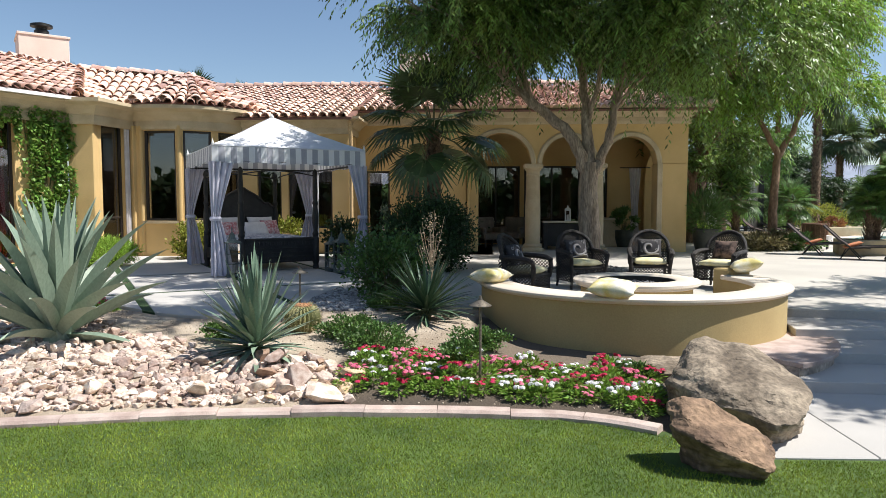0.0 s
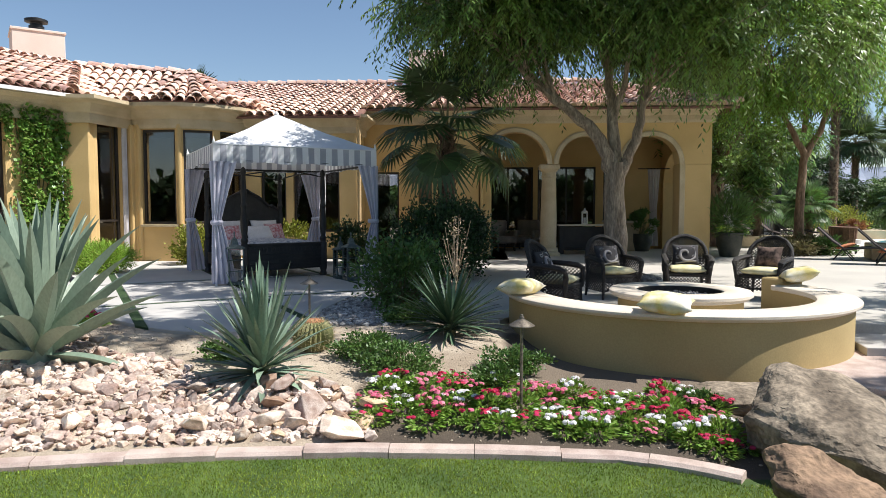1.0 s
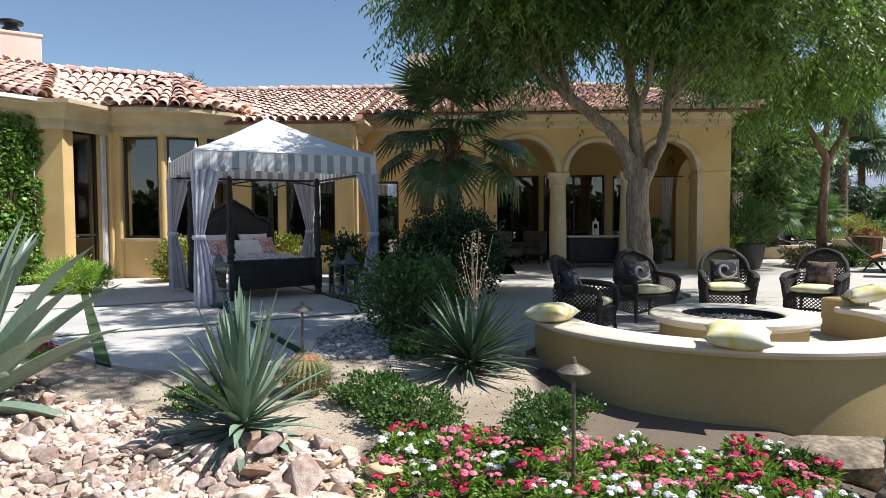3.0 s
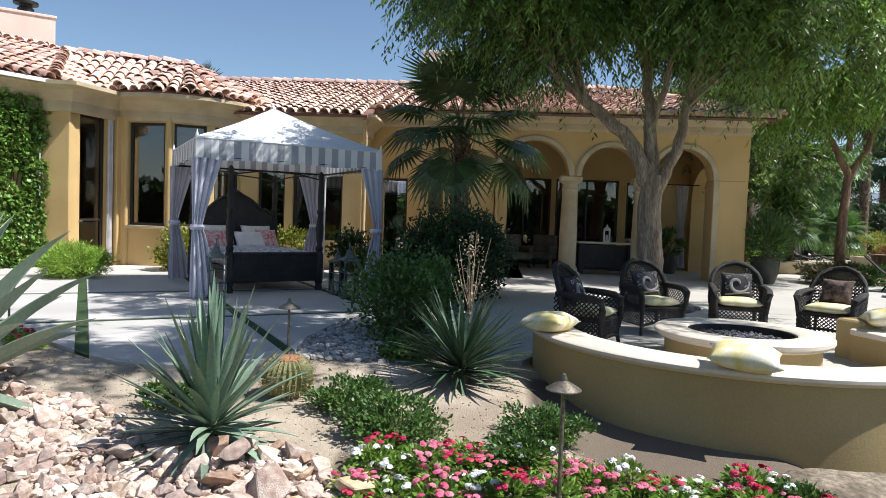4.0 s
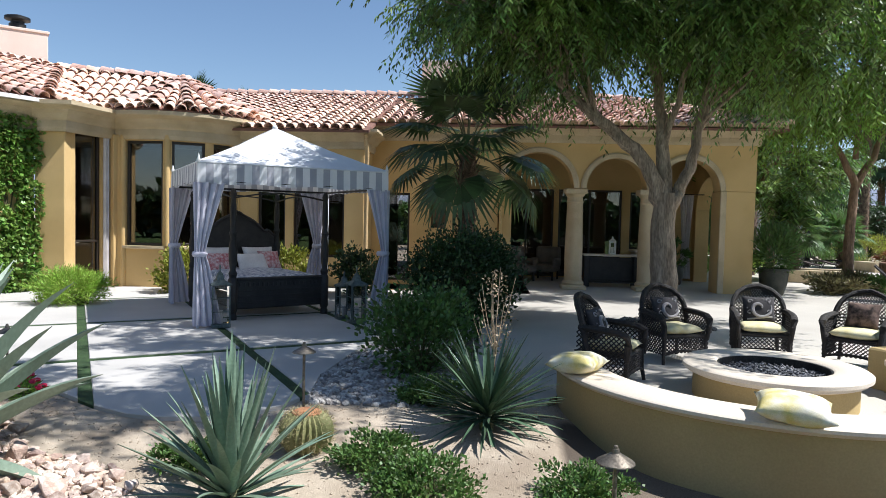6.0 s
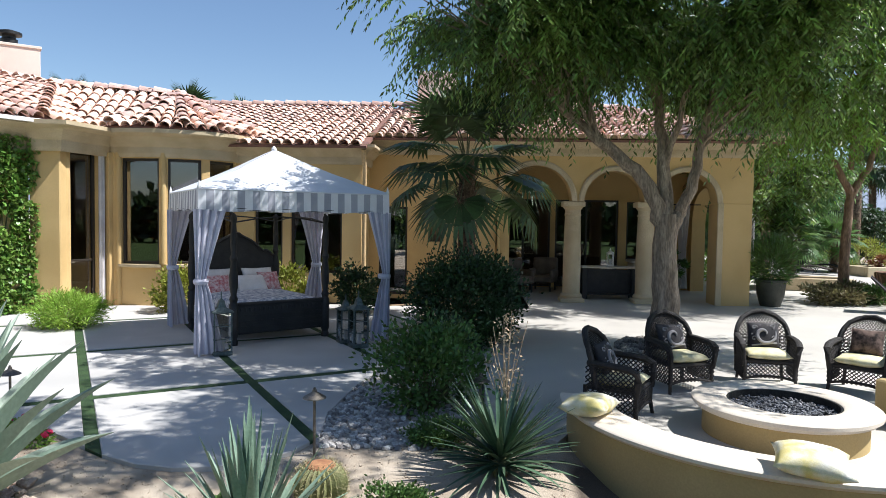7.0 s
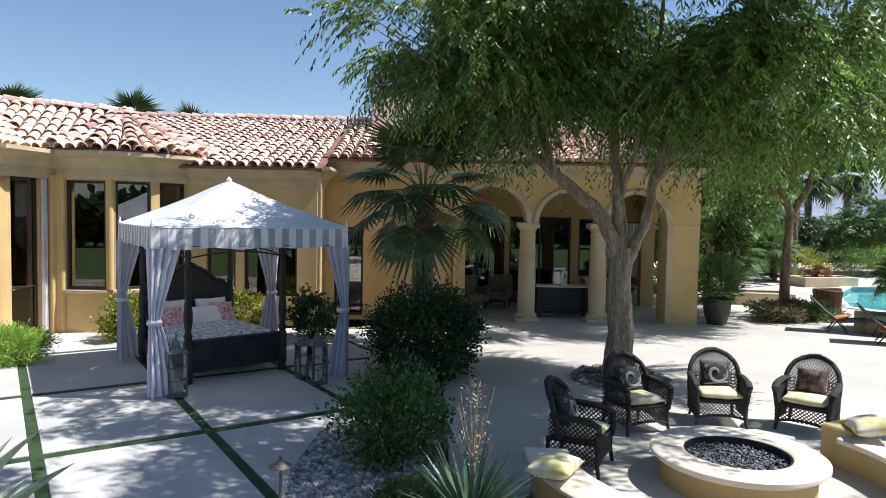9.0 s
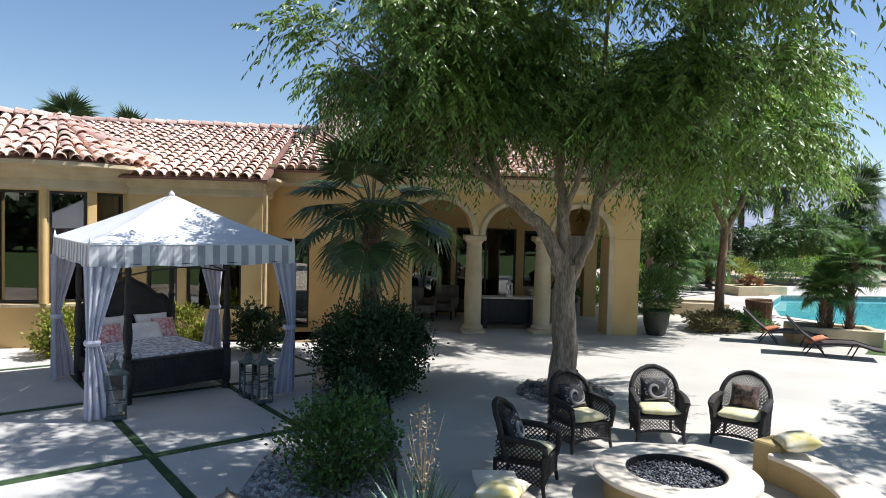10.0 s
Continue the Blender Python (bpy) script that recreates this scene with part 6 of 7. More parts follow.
def tree(label, base, trunk, limbs, blobs, counts, seed, bark=BARK, leafm=LEAF, leaf=0.13, width=0.022, nl=18, length=0.5, droop=0.55, radius=0.2, spread=0.9):
    q = np.random.default_rng(seed)
    ob = thing("tree", label, "tree")
    m = Mesh()
    limb(m, trunk, radius * 1.25, radius * 0.85, 14, 0.04, q)
    m.lathe([(radius * 1.7, -0.05), (radius * 1.45, 0.1), (radius * 1.22, 0.4)], 14, base)
    ends = []
    for pts, r0, r1 in limbs:
        c = limb(m, pts, r0, r1, 9, 0.05, q)
        ends.append((c, r1))
    for (c, r), k in zip(blobs, counts):
        for _ in range(7 if c[2] < 6.9 else 1):
            e, _d = in_ball(q, 1, c, np.array(r) * 0.8)
            path, rr = ends[q.integers(len(ends))] if len(ends) < 2 else min(ends, key=lambda w: np.linalg.norm(w[0][-1] - e[0]) * q.uniform(0.8, 1.3))
            s = path[q.integers(len(path) // 2, len(path))]
            mid = (s + e[0]) / 2 + q.normal(0, 0.12, 3) + (0, 0, 0.15)
            limb(m, [s, mid, e[0]], max(0.03, rr * 0.6), 0.008, 6)
    part("trunk", m, bark, ob, "rough bark trunk and limbs", smooth=50)
    Q = []
    for (c, r), k in zip(blobs, counts):
        high = c[2] > 6.9
        cl = max(4, k // (26 if high else 44))
        cc, cd = in_ball(q, cl, c, r, 0.15 if high else 0.3)
        i = q.integers(cl, size=k)
        o = cc[i] + q.normal(size=(k, 3)) * ((0.22, 0.22, 0.22) if high else (0.25, 0.25, 0.13))
        d = unit(o - np.array(c) + (0, 0, 0.2 * r[2])) * (1, 1, 0.5) + q.normal(0, 0.5, (k, 3)) + (0, 0, 0.1)
        big = 1.7 if high else 1.0
        Q.append(sprays(q, o, d, length, droop, nl if not high else nl // 2, leaf * big, width * big, spread))
    part("crown", quads("crown", np.concatenate(Q), leafm), None, ob, "feathery drooping green leaves")
    return ob


TB = (2.90, 14.05, 0.0)
tree("grey-barked shade tree with forked trunk and drooping feathery leaves", TB,
     [TB, (2.86, 14.05, 1.0), (2.88, 14.03, 2.25)],
     [([(2.86, 14.03, 2.05), (2.48, 14.0, 2.85), (1.85, 13.95, 3.33), (1.2, 13.9, 3.85), (0.3, 13.7, 5.0)], 0.15, 0.06),
      ([(2.88, 14.03, 2.1), (2.84, 14.1, 2.9), (2.8, 14.2, 3.6), (2.6, 14.2, 5.5)], 0.15, 0.06),
      ([(2.92, 14.03, 2.0), (3.12, 13.95, 2.35), (3.36, 13.9, 3.15), (3.5, 13.8, 4.3), (4.2, 13.5, 5.6)], 0.125, 0.05),
      ([(2.85, 14.15, 3.0), (3.2, 13.6, 4.8), (3.0, 12.4, 6.9)], 0.06, 0.02)],
     [((2.9, 14.0, 6.55), (3.1, 2.7, 2.0)), ((0.5, 13.7, 5.75), (2.0, 1.8, 0.95)), ((-0.75, 13.5, 5.75), (1.15, 1.1, 0.75)), ((5.5, 13.7, 5.2), (1.7, 1.8, 1.25)), ((4.3, 13.3, 4.75), (1.2, 1.3, 0.7)), ((1.7, 14.2, 4.95), (1.4, 1.4, 0.6)), ((0.5, 13.7, 4.9), (1.5, 1.2, 0.5)), ((0.9, 9.7, 7.5), (3.3, 2.0, 0.8)), ((3.0, 9.2, 7.4), (1.9, 1.5, 0.6)), ((3.6, 10.9, 7.2), (1.8, 1.6, 0.7)), ((4.2, 9.9, 7.0), (1.6, 1.2, 0.6)), ((5.6, 10.0, 7.0), (1.4, 1.2, 0.6)), ((6.0, 11.3, 8.4), (1.7, 1.4, 0.7))],
     [2200, 1050, 400, 950, 640, 520, 480, 430, 270, 460, 300, 240, 200], 61, leaf=0.125, width=0.036, nl=26, length=0.74, droop=0.85, radius=0.21, spread=0.6)
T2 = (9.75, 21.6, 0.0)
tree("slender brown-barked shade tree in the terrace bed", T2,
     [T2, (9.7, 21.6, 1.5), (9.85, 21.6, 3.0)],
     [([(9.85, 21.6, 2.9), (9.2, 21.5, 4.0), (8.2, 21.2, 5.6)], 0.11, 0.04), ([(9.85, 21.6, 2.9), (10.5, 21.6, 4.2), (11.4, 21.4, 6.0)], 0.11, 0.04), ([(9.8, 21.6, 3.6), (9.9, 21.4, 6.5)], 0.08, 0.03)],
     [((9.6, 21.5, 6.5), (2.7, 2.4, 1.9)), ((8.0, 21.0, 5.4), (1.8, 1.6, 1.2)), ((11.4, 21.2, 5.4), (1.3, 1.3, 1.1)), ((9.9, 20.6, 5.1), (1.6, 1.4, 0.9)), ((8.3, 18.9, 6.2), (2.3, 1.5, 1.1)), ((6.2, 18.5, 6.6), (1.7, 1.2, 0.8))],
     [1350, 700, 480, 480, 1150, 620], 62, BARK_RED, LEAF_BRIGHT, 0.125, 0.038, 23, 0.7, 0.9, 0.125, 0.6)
tree("tall shade tree beside the steps, shading the terrace", (12.6, 9.4, 0.0), [(12.6, 9.4, 0), (12.5, 9.4, 2.0), (12.5, 9.5, 3.4)],
     [([(12.5, 9.5, 3.3), (12.2, 10.6, 5.0), (12.0, 12.0, 6.6)], 0.13, 0.04), ([(12.5, 9.5, 3.3), (11.4, 8.0, 5.0), (10.2, 6.5, 6.6)], 0.12, 0.04)],
     [((13.4, 11.0, 7.2), (2.6, 2.4, 1.0)), ((11.5, 6.3, 7.2), (2.2, 1.7, 0.8)), ((12.6, 9.4, 8.0), (2.5, 2.0, 1.0))],
     [520, 1150, 420], 63, BARK, LEAF, 0.16, 0.045, 18, 0.6, 0.5, 0.2)
q = np.random.default_rng(70)
for k, (x, y, h, r, lm) in enumerate(((8.4, 25.5, 4.2, 2.2, LEAF), (13.5, 38, 3.0, 2.4, LEAF_MID), (19.0, 42, 2.8, 2.6, LEAF_DARK), (7.5, 36, 5.0, 3.2, LEAF_MID), (27, 44, 2.6, 2.6, LEAF_MID), (11.0, 30.0, 4.6, 2.4, LEAF_MID), (34, 46, 2.8, 3, LEAF_MID), (3, 42, 6, 4, LEAF_DARK))):
    tree("leafy green garden tree behind the pool terrace", (x, y, 0), [(x, y, 0), (x + 0.1, y, h * 0.35), (x, y, h * 0.6)],
         [([(x, y, h * 0.55), (x - r * 0.3, y, h * 0.8), (x - r * 0.6, y, h * 1.1)], 0.1, 0.03), ([(x, y, h * 0.55), (x + r * 0.3, y, h * 0.85), (x + r * 0.6, y, h * 1.1)], 0.1, 0.03)],
         [((x, y, h * 1.15), (r, r, h * 0.38)), ((x - r * 0.5, y - 0.4, h * 0.85), (r * 0.6, r * 0.6, h * 0.25)), ((x + r * 0.5, y - 0.3, h * 0.85), (r * 0.6, r * 0.6, h * 0.25))],
         [800, 360, 360], 80 + k, BARK_RED, lm, 0.26, 0.06, 14, 0.8, 0.4, 0.16)


# ---- palms ----
def fan_leaf(q, n=34, r=0.75, droop=0.25):
    """A fan-shaped palm leaf lying in the xz plane, stalk along +x."""
    Q = []
    for k in range(n):
        a = radians(-125 + 250 * k / (n - 1)) + q.normal(0, 0.02)
        L = r * (0.75 + 0.25 * math.cos(a * 0.7)) * q.uniform(0.9, 1.05)
        d = np.array([math.cos(a), math.sin(a), 0.0])
        s = np.array([-d[1], d[0], 0.0])
        w = 0.047 * r
        z = lambda t: 0.10 * abs(math.sin(a)) * t - droop * t * t  # noqa: E731
        a0, a1, a2 = d * 0.06, d * L * 0.55 + (0, 0, z(0.55) * L), d * L + (0, 0, z(1.0) * L * 1.3)
        Q.append([a0, a1 + s * w, a1 + s * 0 + (0, 0, 0.012), a1 - s * w])
        Q.append([a1 + s * w, a2 + s * 0.003, a2 - s * 0.003, a1 - s * w])
    return np.array(Q)


def fan_palm(at, h, n, r, seed, label, stalk=0.8, trunk_r=0.16, spread=(-35, 80), leafm=PALMLEAF):
    q = np.random.default_rng(seed)
    ob = thing("fan_palm", label, "palm", at)
    m = Mesh()
    m.tube([(0, 0, -0.05), (0.02, 0, h * 0.5), (0, 0.02, h)], [trunk_r * 1.2, trunk_r, trunk_r * 0.95], 12)
    for k in range(int(h * 46)):
        a, z = k * 2.399, h * (k + 1) / (h * 46)
        d = np.array([math.cos(a), math.sin(a), 0])
        p = d * trunk_r * 0.95 + (0, 0, z)
        m.tube([p, p + d * 0.05 + (0, 0, 0.07), p + d * 0.10 + (0, 0, 0.19)], [0.035, 0.026, 0.006], 4, squash=0.5)
    part("trunk", m, PALMBARK, ob, "fibrous brown trunk with old leaf bases", smooth=40)
    for k in range(n):
        t = k / (n - 1)
        az, el = k * 2.39996 + q.uniform(-0.2, 0.2), radians(spread[0] + (spread[1] - spread[0]) * t + q.uniform(-7, 7))
        L = stalk * q.uniform(0.8, 1.15)
        d = np.array([math.cos(az) * math.cos(el), math.sin(az) * math.cos(el), math.sin(el)])
        e = np.array([0, 0, h]) + d * L - (0, 0, 0.12 * L)
        fr = part("frond", Mesh().tube([(0, 0, h - 0.05), np.array([0, 0, h]) + d * L * 0.5, e], [0.022, 0.014, 0.01], 5), STEM, ob)
        x = unit(d - (0, 0, 0.35))
        y = unit(np.cross((0, 0, 1), x))
        z = np.cross(x, y)
        b = np.stack([x, y, z], 1)
        part("fan", quads("fan", fan_leaf(q, 30, r * q.uniform(0.85, 1.1), q.uniform(0.05, 0.2) + 0.28 * (1 - t)) @ b.T + e, leafm), None, fr)
    return ob


fan_palm((-0.5, 16.1, 0), 3.15, 25, 1.02, 91, "dark green fan palm with fibrous trunk before the house", 1.15, 0.17, (-34, 82))
fan_palm((12.15, 19.3, 0.3), 1.75, 30, 0.46, 92, "slender-stemmed fan palm in the poolside planter", 0.55, 0.085, (-25, 80), LEAF_MID)
fan_palm((11.7, 19.5, 0.3), 1.25, 26, 0.44, 93, "small fan palm in the poolside planter", 0.5, 0.08, (-25, 80), LEAF_MID)
fan_palm((11.35, 19.25, 0.3), 1.0, 20, 0.4, 89, "small fan palm in the poolside planter", 0.42, 0.075, (-25, 80), LEAF_MID)
fan_palm((9.9, 25.2, 0.0), 1.5, 22, 0.6, 94, "bushy fan palm beside the terrace", 0.6, 0.12, (-25, 80), LEAF_MID)
fan_palm((15.5, 33.5, 0.0), 1.4, 20, 0.8, 95, "bushy fan palm beyond the pool", 0.7, 0.14, (-25, 80), LEAF_MID)
fan_palm((-17.5, 31.0, 0), 6.45, 22, 1.1, 96, "tall fan palm behind the villa roof", 0.9, 0.2, (-30, 80))
fan_palm((-13.5, 33.0, 0), 6.5, 22, 1.0, 97, "tall fan palm behind the villa roof", 0.9, 0.2, (-30, 80))
fan_palm((-12.0, 36.5, 0), 6.4, 18, 1.0, 98, "tall fan palm behind the villa roof", 0.9, 0.2, (-30, 80))
for k, (x, y, h) in enumerate(((9.3, 27.5, 6.5), (18.5, 37.5, 7.5), (24, 46, 5.5), (29, 50, 6), (33, 47, 5), (37, 52, 6.5))):
    fan_palm((x, y, 0), h, 20, 1.5, 100 + k, "tall palm with slender grey trunk beyond the terrace", 1.0, 0.2, (-35, 80))

# ---- ivy on the wall ----
ivy = thing("ivy", "green ivy climbing the ochre wall up to the eaves", "ivy")
q = np.random.default_rng(77)
n = 7000
s = np.where(q.random(n) < 0.62, q.uniform(WL - 1.0, WL + 0.1, n), q.uniform(WL - 3.6, WL - 1.1, n))
z = np.where(s > WL - 1.2, q.uniform(0.05, 3.7, n), q.uniform(3.1, 3.75, n) - 0.35 * q.random(n) * (s > WL - 2.0))
keep = np.array([noise.noise(Vector((a * 1.8, b * 1.8, 4))) > -0.25 for a, b in zip(s, z)])
s, z = s[keep], z[keep]
n = len(s)
p = np.array([*A0, 0]) + np.outer(s, [*da, 0]) + np.outer(q.uniform(0.02, 0.22, n), [da[1], -da[0], 0])
p[:, 2] = z
d = np.array([da[1], -da[0], -0.5]) + q.normal(0, 0.55, (n, 3))
part("leaves", quads("leaves", leaf_quads(p, d, 0.11 * q.uniform(0.7, 1.3, n), 0.085, q), IVY), None, ivy)
m = Mesh()
for k in range(9):
    s0 = q.uniform(WL - 1.0, WL)
    pts = []
    for t in np.linspace(0, 1, 9):
        b = np.array([*A0, 0]) + (s0 + 0.12 * math.sin(5 * t + k)) * np.array([*da, 0]) + 0.03 * np.array([da[1], -da[0], 0])
        pts.append((b[0], b[1], -0.05 + 3.6 * t))
    m.tube(pts, [0.02 - 0.012 * t for t in np.linspace(0, 1, 9)], 5)
part("branchwork", m, STEM, ivy)

# ---- planting at the other end of the lawn ----
q = np.random.default_rng(170)
back_hedge = thing("hedge", "tall dark green boundary planting across the lawn", "hedge")
n = 9000
p = np.stack([q.uniform(-60, 60, n), q.uniform(-26, -23, n), 5.6 * q.random(n) ** 0.8], 1)
p[:, 2] *= 0.75 + 0.35 * np.array([noise.noise(Vector((x / 5, 0, 2))) for x in p[:, 0]])
part("leaves", quads("leaves", leaf_quads(p, q.normal(size=(n, 3)), 1.1, 0.7, q), LEAF_DARK), None, back_hedge)
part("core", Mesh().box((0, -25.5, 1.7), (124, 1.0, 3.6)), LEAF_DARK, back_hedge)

# ---- terrace furniture ----
def lounger(at, turn):
    lo = thing("sun_lounger", "dark brown sling sun lounger on the sunny terrace", "lounger", at, turn, "sun loungers")
    side = [(-0.95, 0.86), (-0.6, 0.52), (-0.3, 0.30), (0.1, 0.34), (0.5, 0.36), (0.85, 0.26), (1.05, 0.24)]
    m = Mesh()
    v = [(x, y, z) for x, z in side for y in (-0.31, 0.31)]
    v += [(x, y, z - 0.03) for x, z in side for y in (-0.31, 0.31)]
    k = len(side)
    f = [(2 * i, 2 * i + 1, 2 * i + 3, 2 * i + 2) for i in range(k - 1)] + [(2 * k + 2 * i + 2, 2 * k + 2 * i + 3, 2 * k + 2 * i + 1, 2 * k + 2 * i) for i in range(k - 1)]
    f += [(2 * i, 2 * i + 2, 2 * k + 2 * i + 2, 2 * k + 2 * i) for i in range(k - 1)] + [(2 * i + 3, 2 * i + 1, 2 * k + 2 * i + 1, 2 * k + 2 * i + 3) for i in range(k - 1)]
    part("sling", m.add(v, f), LOUNGE, lo, "woven brown sling", smooth=60)
    for s in (-1, 1):
        part("frame", Mesh().tube([(x, s * 0.32, z) for x, z in side], 0.022, 6), IRON, lo, smooth=True)
        for a, b in (((-0.35, 0.3), (-0.55, 0.0)), ((0.55, 0.34), (0.4, 0.0)), ((-0.35, 0.3), (-0.1, 0.0))):
            part("leg", Mesh().tube([(a[0], s * 0.3, a[1]), (b[0], s * 0.3, b[1] + 0.015)], 0.016, 6), IRON, lo)


for x, y, t in ((10.15, 19.1, -30), (10.35, 17.5, -30)):
    lounger((x, y, 0), t)
    w = tagged(new("towel", pillow_data("towel", 0.45, 0.5, 0.09, x, 0.4)), "orange towel thrown on a sun lounger", "towel", "towels")
    w.data.materials.append(ORANGE)
    w.matrix_basis = pose(x, y, 0, 0, 0, t) @ pose(-0.3, 0.0, 0.37, 0, -20, 10)
for x, y in ((12.5, 31.5), (13.6, 32.2), (14.7, 33.2)):
    lounger((x, y, 0), -35)

ac = thing("club_chair", "round brown wicker club chair by the pool", "chair", (11.3, 21.9, 0), 150)
part("seat", Mesh().lathe([(0, 0.3), (0.36, 0.3), (0.38, 0.42), (0, 0.44)], 20), LINEN, ac, "pale seat cushion", smooth=40)
m = Mesh().lathe([(0.38, 0.2), (0.42, 0.2), (0.50, 0.76), (0.46, 0.78), (0.38, 0.2)], 24, (0, 0, 0), -120, 120)
for k in range(15):
    a = radians(-112 + 16 * k)
    m.tube([(0.42 * math.cos(a), 0.42 * math.sin(a), 0.2), (0.505 * math.cos(a), 0.505 * math.sin(a), 0.77)], 0.02, 5)
m.tube([(0.48 * math.cos(radians(a)), 0.48 * math.sin(radians(a)), 0.78) for a in range(-120, 121, 15)], 0.035, 6)
part("backrest", m, mat("brown_wicker", (0.14, 0.07, 0.04), (0.26, 0.14, 0.08), 20, 0.7, 0.5, 90), ac, "striped woven wicker back", smooth=40)
for a in (45, 135, 225, 315):
    part("leg", Mesh().tube([(0.3 * math.cos(radians(a)), 0.3 * math.sin(radians(a)), 0.3), (0.33 * math.cos(radians(a)), 0.33 * math.sin(radians(a)), 0)], 0.025, 6), IRON, ac)


def planter(label, at, size, turn=0):
    pl = thing("planter", label, "planter", at, turn, "stone planters")
    w, d, h = size
    m = Mesh()
    for c, s in (((0, -d / 2 + 0.1, h / 2), (w, 0.2, h)), ((0, d / 2 - 0.1, h / 2), (w, 0.2, h)), ((-w / 2 + 0.1, 0, h / 2), (0.2, d - 0.4, h)), ((w / 2 - 0.1, 0, h / 2), (0.2, d - 0.4, h))):
        m.box(c, s, 0, 0.015)
    part("wall", m, CAST, pl)
    part("soil", Mesh().box((0, 0, h / 2 - 0.03), (w - 0.36, d - 0.36, h - 0.08)), MULCH, pl)


planter("low cast-stone planter with fan palms at the pool", (11.7, 19.35, 0), (2.1, 1.2, 0.42), -20)
planter("low cast-stone planter with flowers beyond the pool", (16.6, 31.5, 0), (2.6, 1.2, 0.4), 10)
planter("low cast-stone planter beside the terrace", (10.3, 25.0, 0), (2.6, 1.3, 0.4), -12)
shrub("flowering_shrub", "rust-red leafy shrub in a stone planter", "bush", (16.6, 31.5, 0.3), (0.7, 0.4, 0.3), 700, 0.14, 0.05, RUSTLEAF, 120)
for k, (x, y, r, h, lm) in enumerate(((9.1, 20.9, 0.75, 0.26, OLIVE), (10.4, 21.1, 0.7, 0.26, LEAF_MID), (9.8, 21.5, 0.85, 0.3, OLIVE), (18, 36, 1.4, 0.7, LEAF_YELLOW), (15.8, 36.5, 1.3, 0.6, LEAF_MID), (21.5, 37, 1.6, 0.8, LEAF_MID), (24.5, 39, 1.6, 0.8, LEAF_LIME), (8.6, 27.5, 1.2, 0.6, LEAF_LIME), (12.6, 35, 1.2, 0.6, LEAF_LIME))):
    shrub("bush", "leafy green bush in the terrace planting", "bush", (x, y, -0.02), (r, r * 0.8, h), 1500 if y < 24 else 2600, 0.13, 0.045, lm, 130 + k)
pot = thing("potted_shrub", "tall green shrub in a dark glazed pot beside the pier", "potted plant", (7.25, 20.3, 0))
part("pot", Mesh().lathe([(0, 0), (0.24, 0), (0.33, 0.3), (0.36, 0.62), (0.39, 0.64), (0.39, 0.68), (0.33, 0.68), (0.32, 0.6), (0, 0.6)], 24), POT, pot, "dark glazed pot", smooth=35)
q = np.random.default_rng(140)
n = 3600
p, d = in_ball(q, n, (0, 0, 1.15), (0.62, 0.62, 0.7), 0.1)
part("leaves", quads("leaves", leaf_quads(p, d + (0, 0, 0.7) + q.normal(0, 0.3, (n, 3)), 0.16, 0.022, q), LEAF_MID), None, pot)

# ---- pool ----
PO = [(13.3, 24.2), (14.2, 22.4), (15.3, 20.6), (18.5, 19.0), (24.0, 18.6), (30.0, 18.5), (30.0, 31.0), (22.0, 31.2), (17.6, 31.0), (15.2, 28.0)]
pool = thing("pool", "turquoise swimming pool with pale stone coping", "pool", kind="structure")
m = Mesh()
k = len(PO)
m.add([(x, y, -1.3) for x, y in PO] + [(x, y, -0.02) for x, y in PO], [tuple(range(k))] + [((i + 1) % k, i, k + i, k + (i + 1) % k) for i in range(k)])
part("basin", m, POOLTILE, pool, "turquoise pool plaster")
w = part("water", Mesh().add([(x, y, -0.14) for x, y in PO], [tuple(range(k))]), WATER, pool, "still clear pool water")
w.visible_shadow = False
m = Mesh()
c0 = np.mean(PO, 0)
for i in range(k):
    a, b = np.array(PO[i]), np.array(PO[(i + 1) % k])
    oa, ob_ = a + unit(a - c0) * 0.45, b + unit(b - c0) * 0.45
    m.hexa([(*a, -0.12), (*b, -0.12), (*ob_, -0.12), (*oa, -0.12)], [(*a, 0.03), (*b, 0.03), (*ob_, 0.03), (*oa, 0.03)])
part("coping", m, CAP, pool, "pale stone pool coping")
deck = thing("pool_deck", "pale stone pool deck", "deck", kind="structure")
part("paving", slab([(12.1, 18.2), (12.9, 19.4), (15.0, 20.2), (13.9, 22.2), (12.9, 24.2), (14.8, 28.3), (17.4, 31.5), (17.5, 33.6), (11.8, 29.6)], -0.12, 0.0), TERRACE, deck)
far_deck = [(17.5, 31.7), (31, 31.6), (40, 36), (17.5, 36)]
part("paving", slab(far_deck, -0.12, 0.0), TERRACE, deck)
part("lawn_patch", slab([(11.4, 17.7), (13.5, 16.9), (19, 16.2), (30, 15.8), (30, 18.0), (24.0, 18.1), (18.3, 18.5), (14.9, 20.1), (13.2, 19.6)], -0.1, 0.012), LAWN, deck, "strip of green lawn beside the pool")

# ---- far garden ----
hedge = thing("hedge", "long clipped green hedge at the garden's end", "hedge")
q = np.random.default_rng(150)
n = 16000
p = np.stack([q.uniform(-20, 75, n), q.uniform(47.0, 48.6, n), q.uniform(0, 2.6, n)], 1)
p[:, 2] = np.where(q.random(n) < 0.3, 2.5 + q.normal(0, 0.1, n), p[:, 2])
part("leaves", quads("leaves", leaf_quads(p, q.normal(size=(n, 3)), 0.5, 0.3, q), LEAF_MID), None, hedge)
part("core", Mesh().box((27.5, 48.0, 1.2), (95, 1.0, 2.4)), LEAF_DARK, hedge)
# mountain ridge, its haze painted by the material
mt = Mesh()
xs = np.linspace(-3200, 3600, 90)
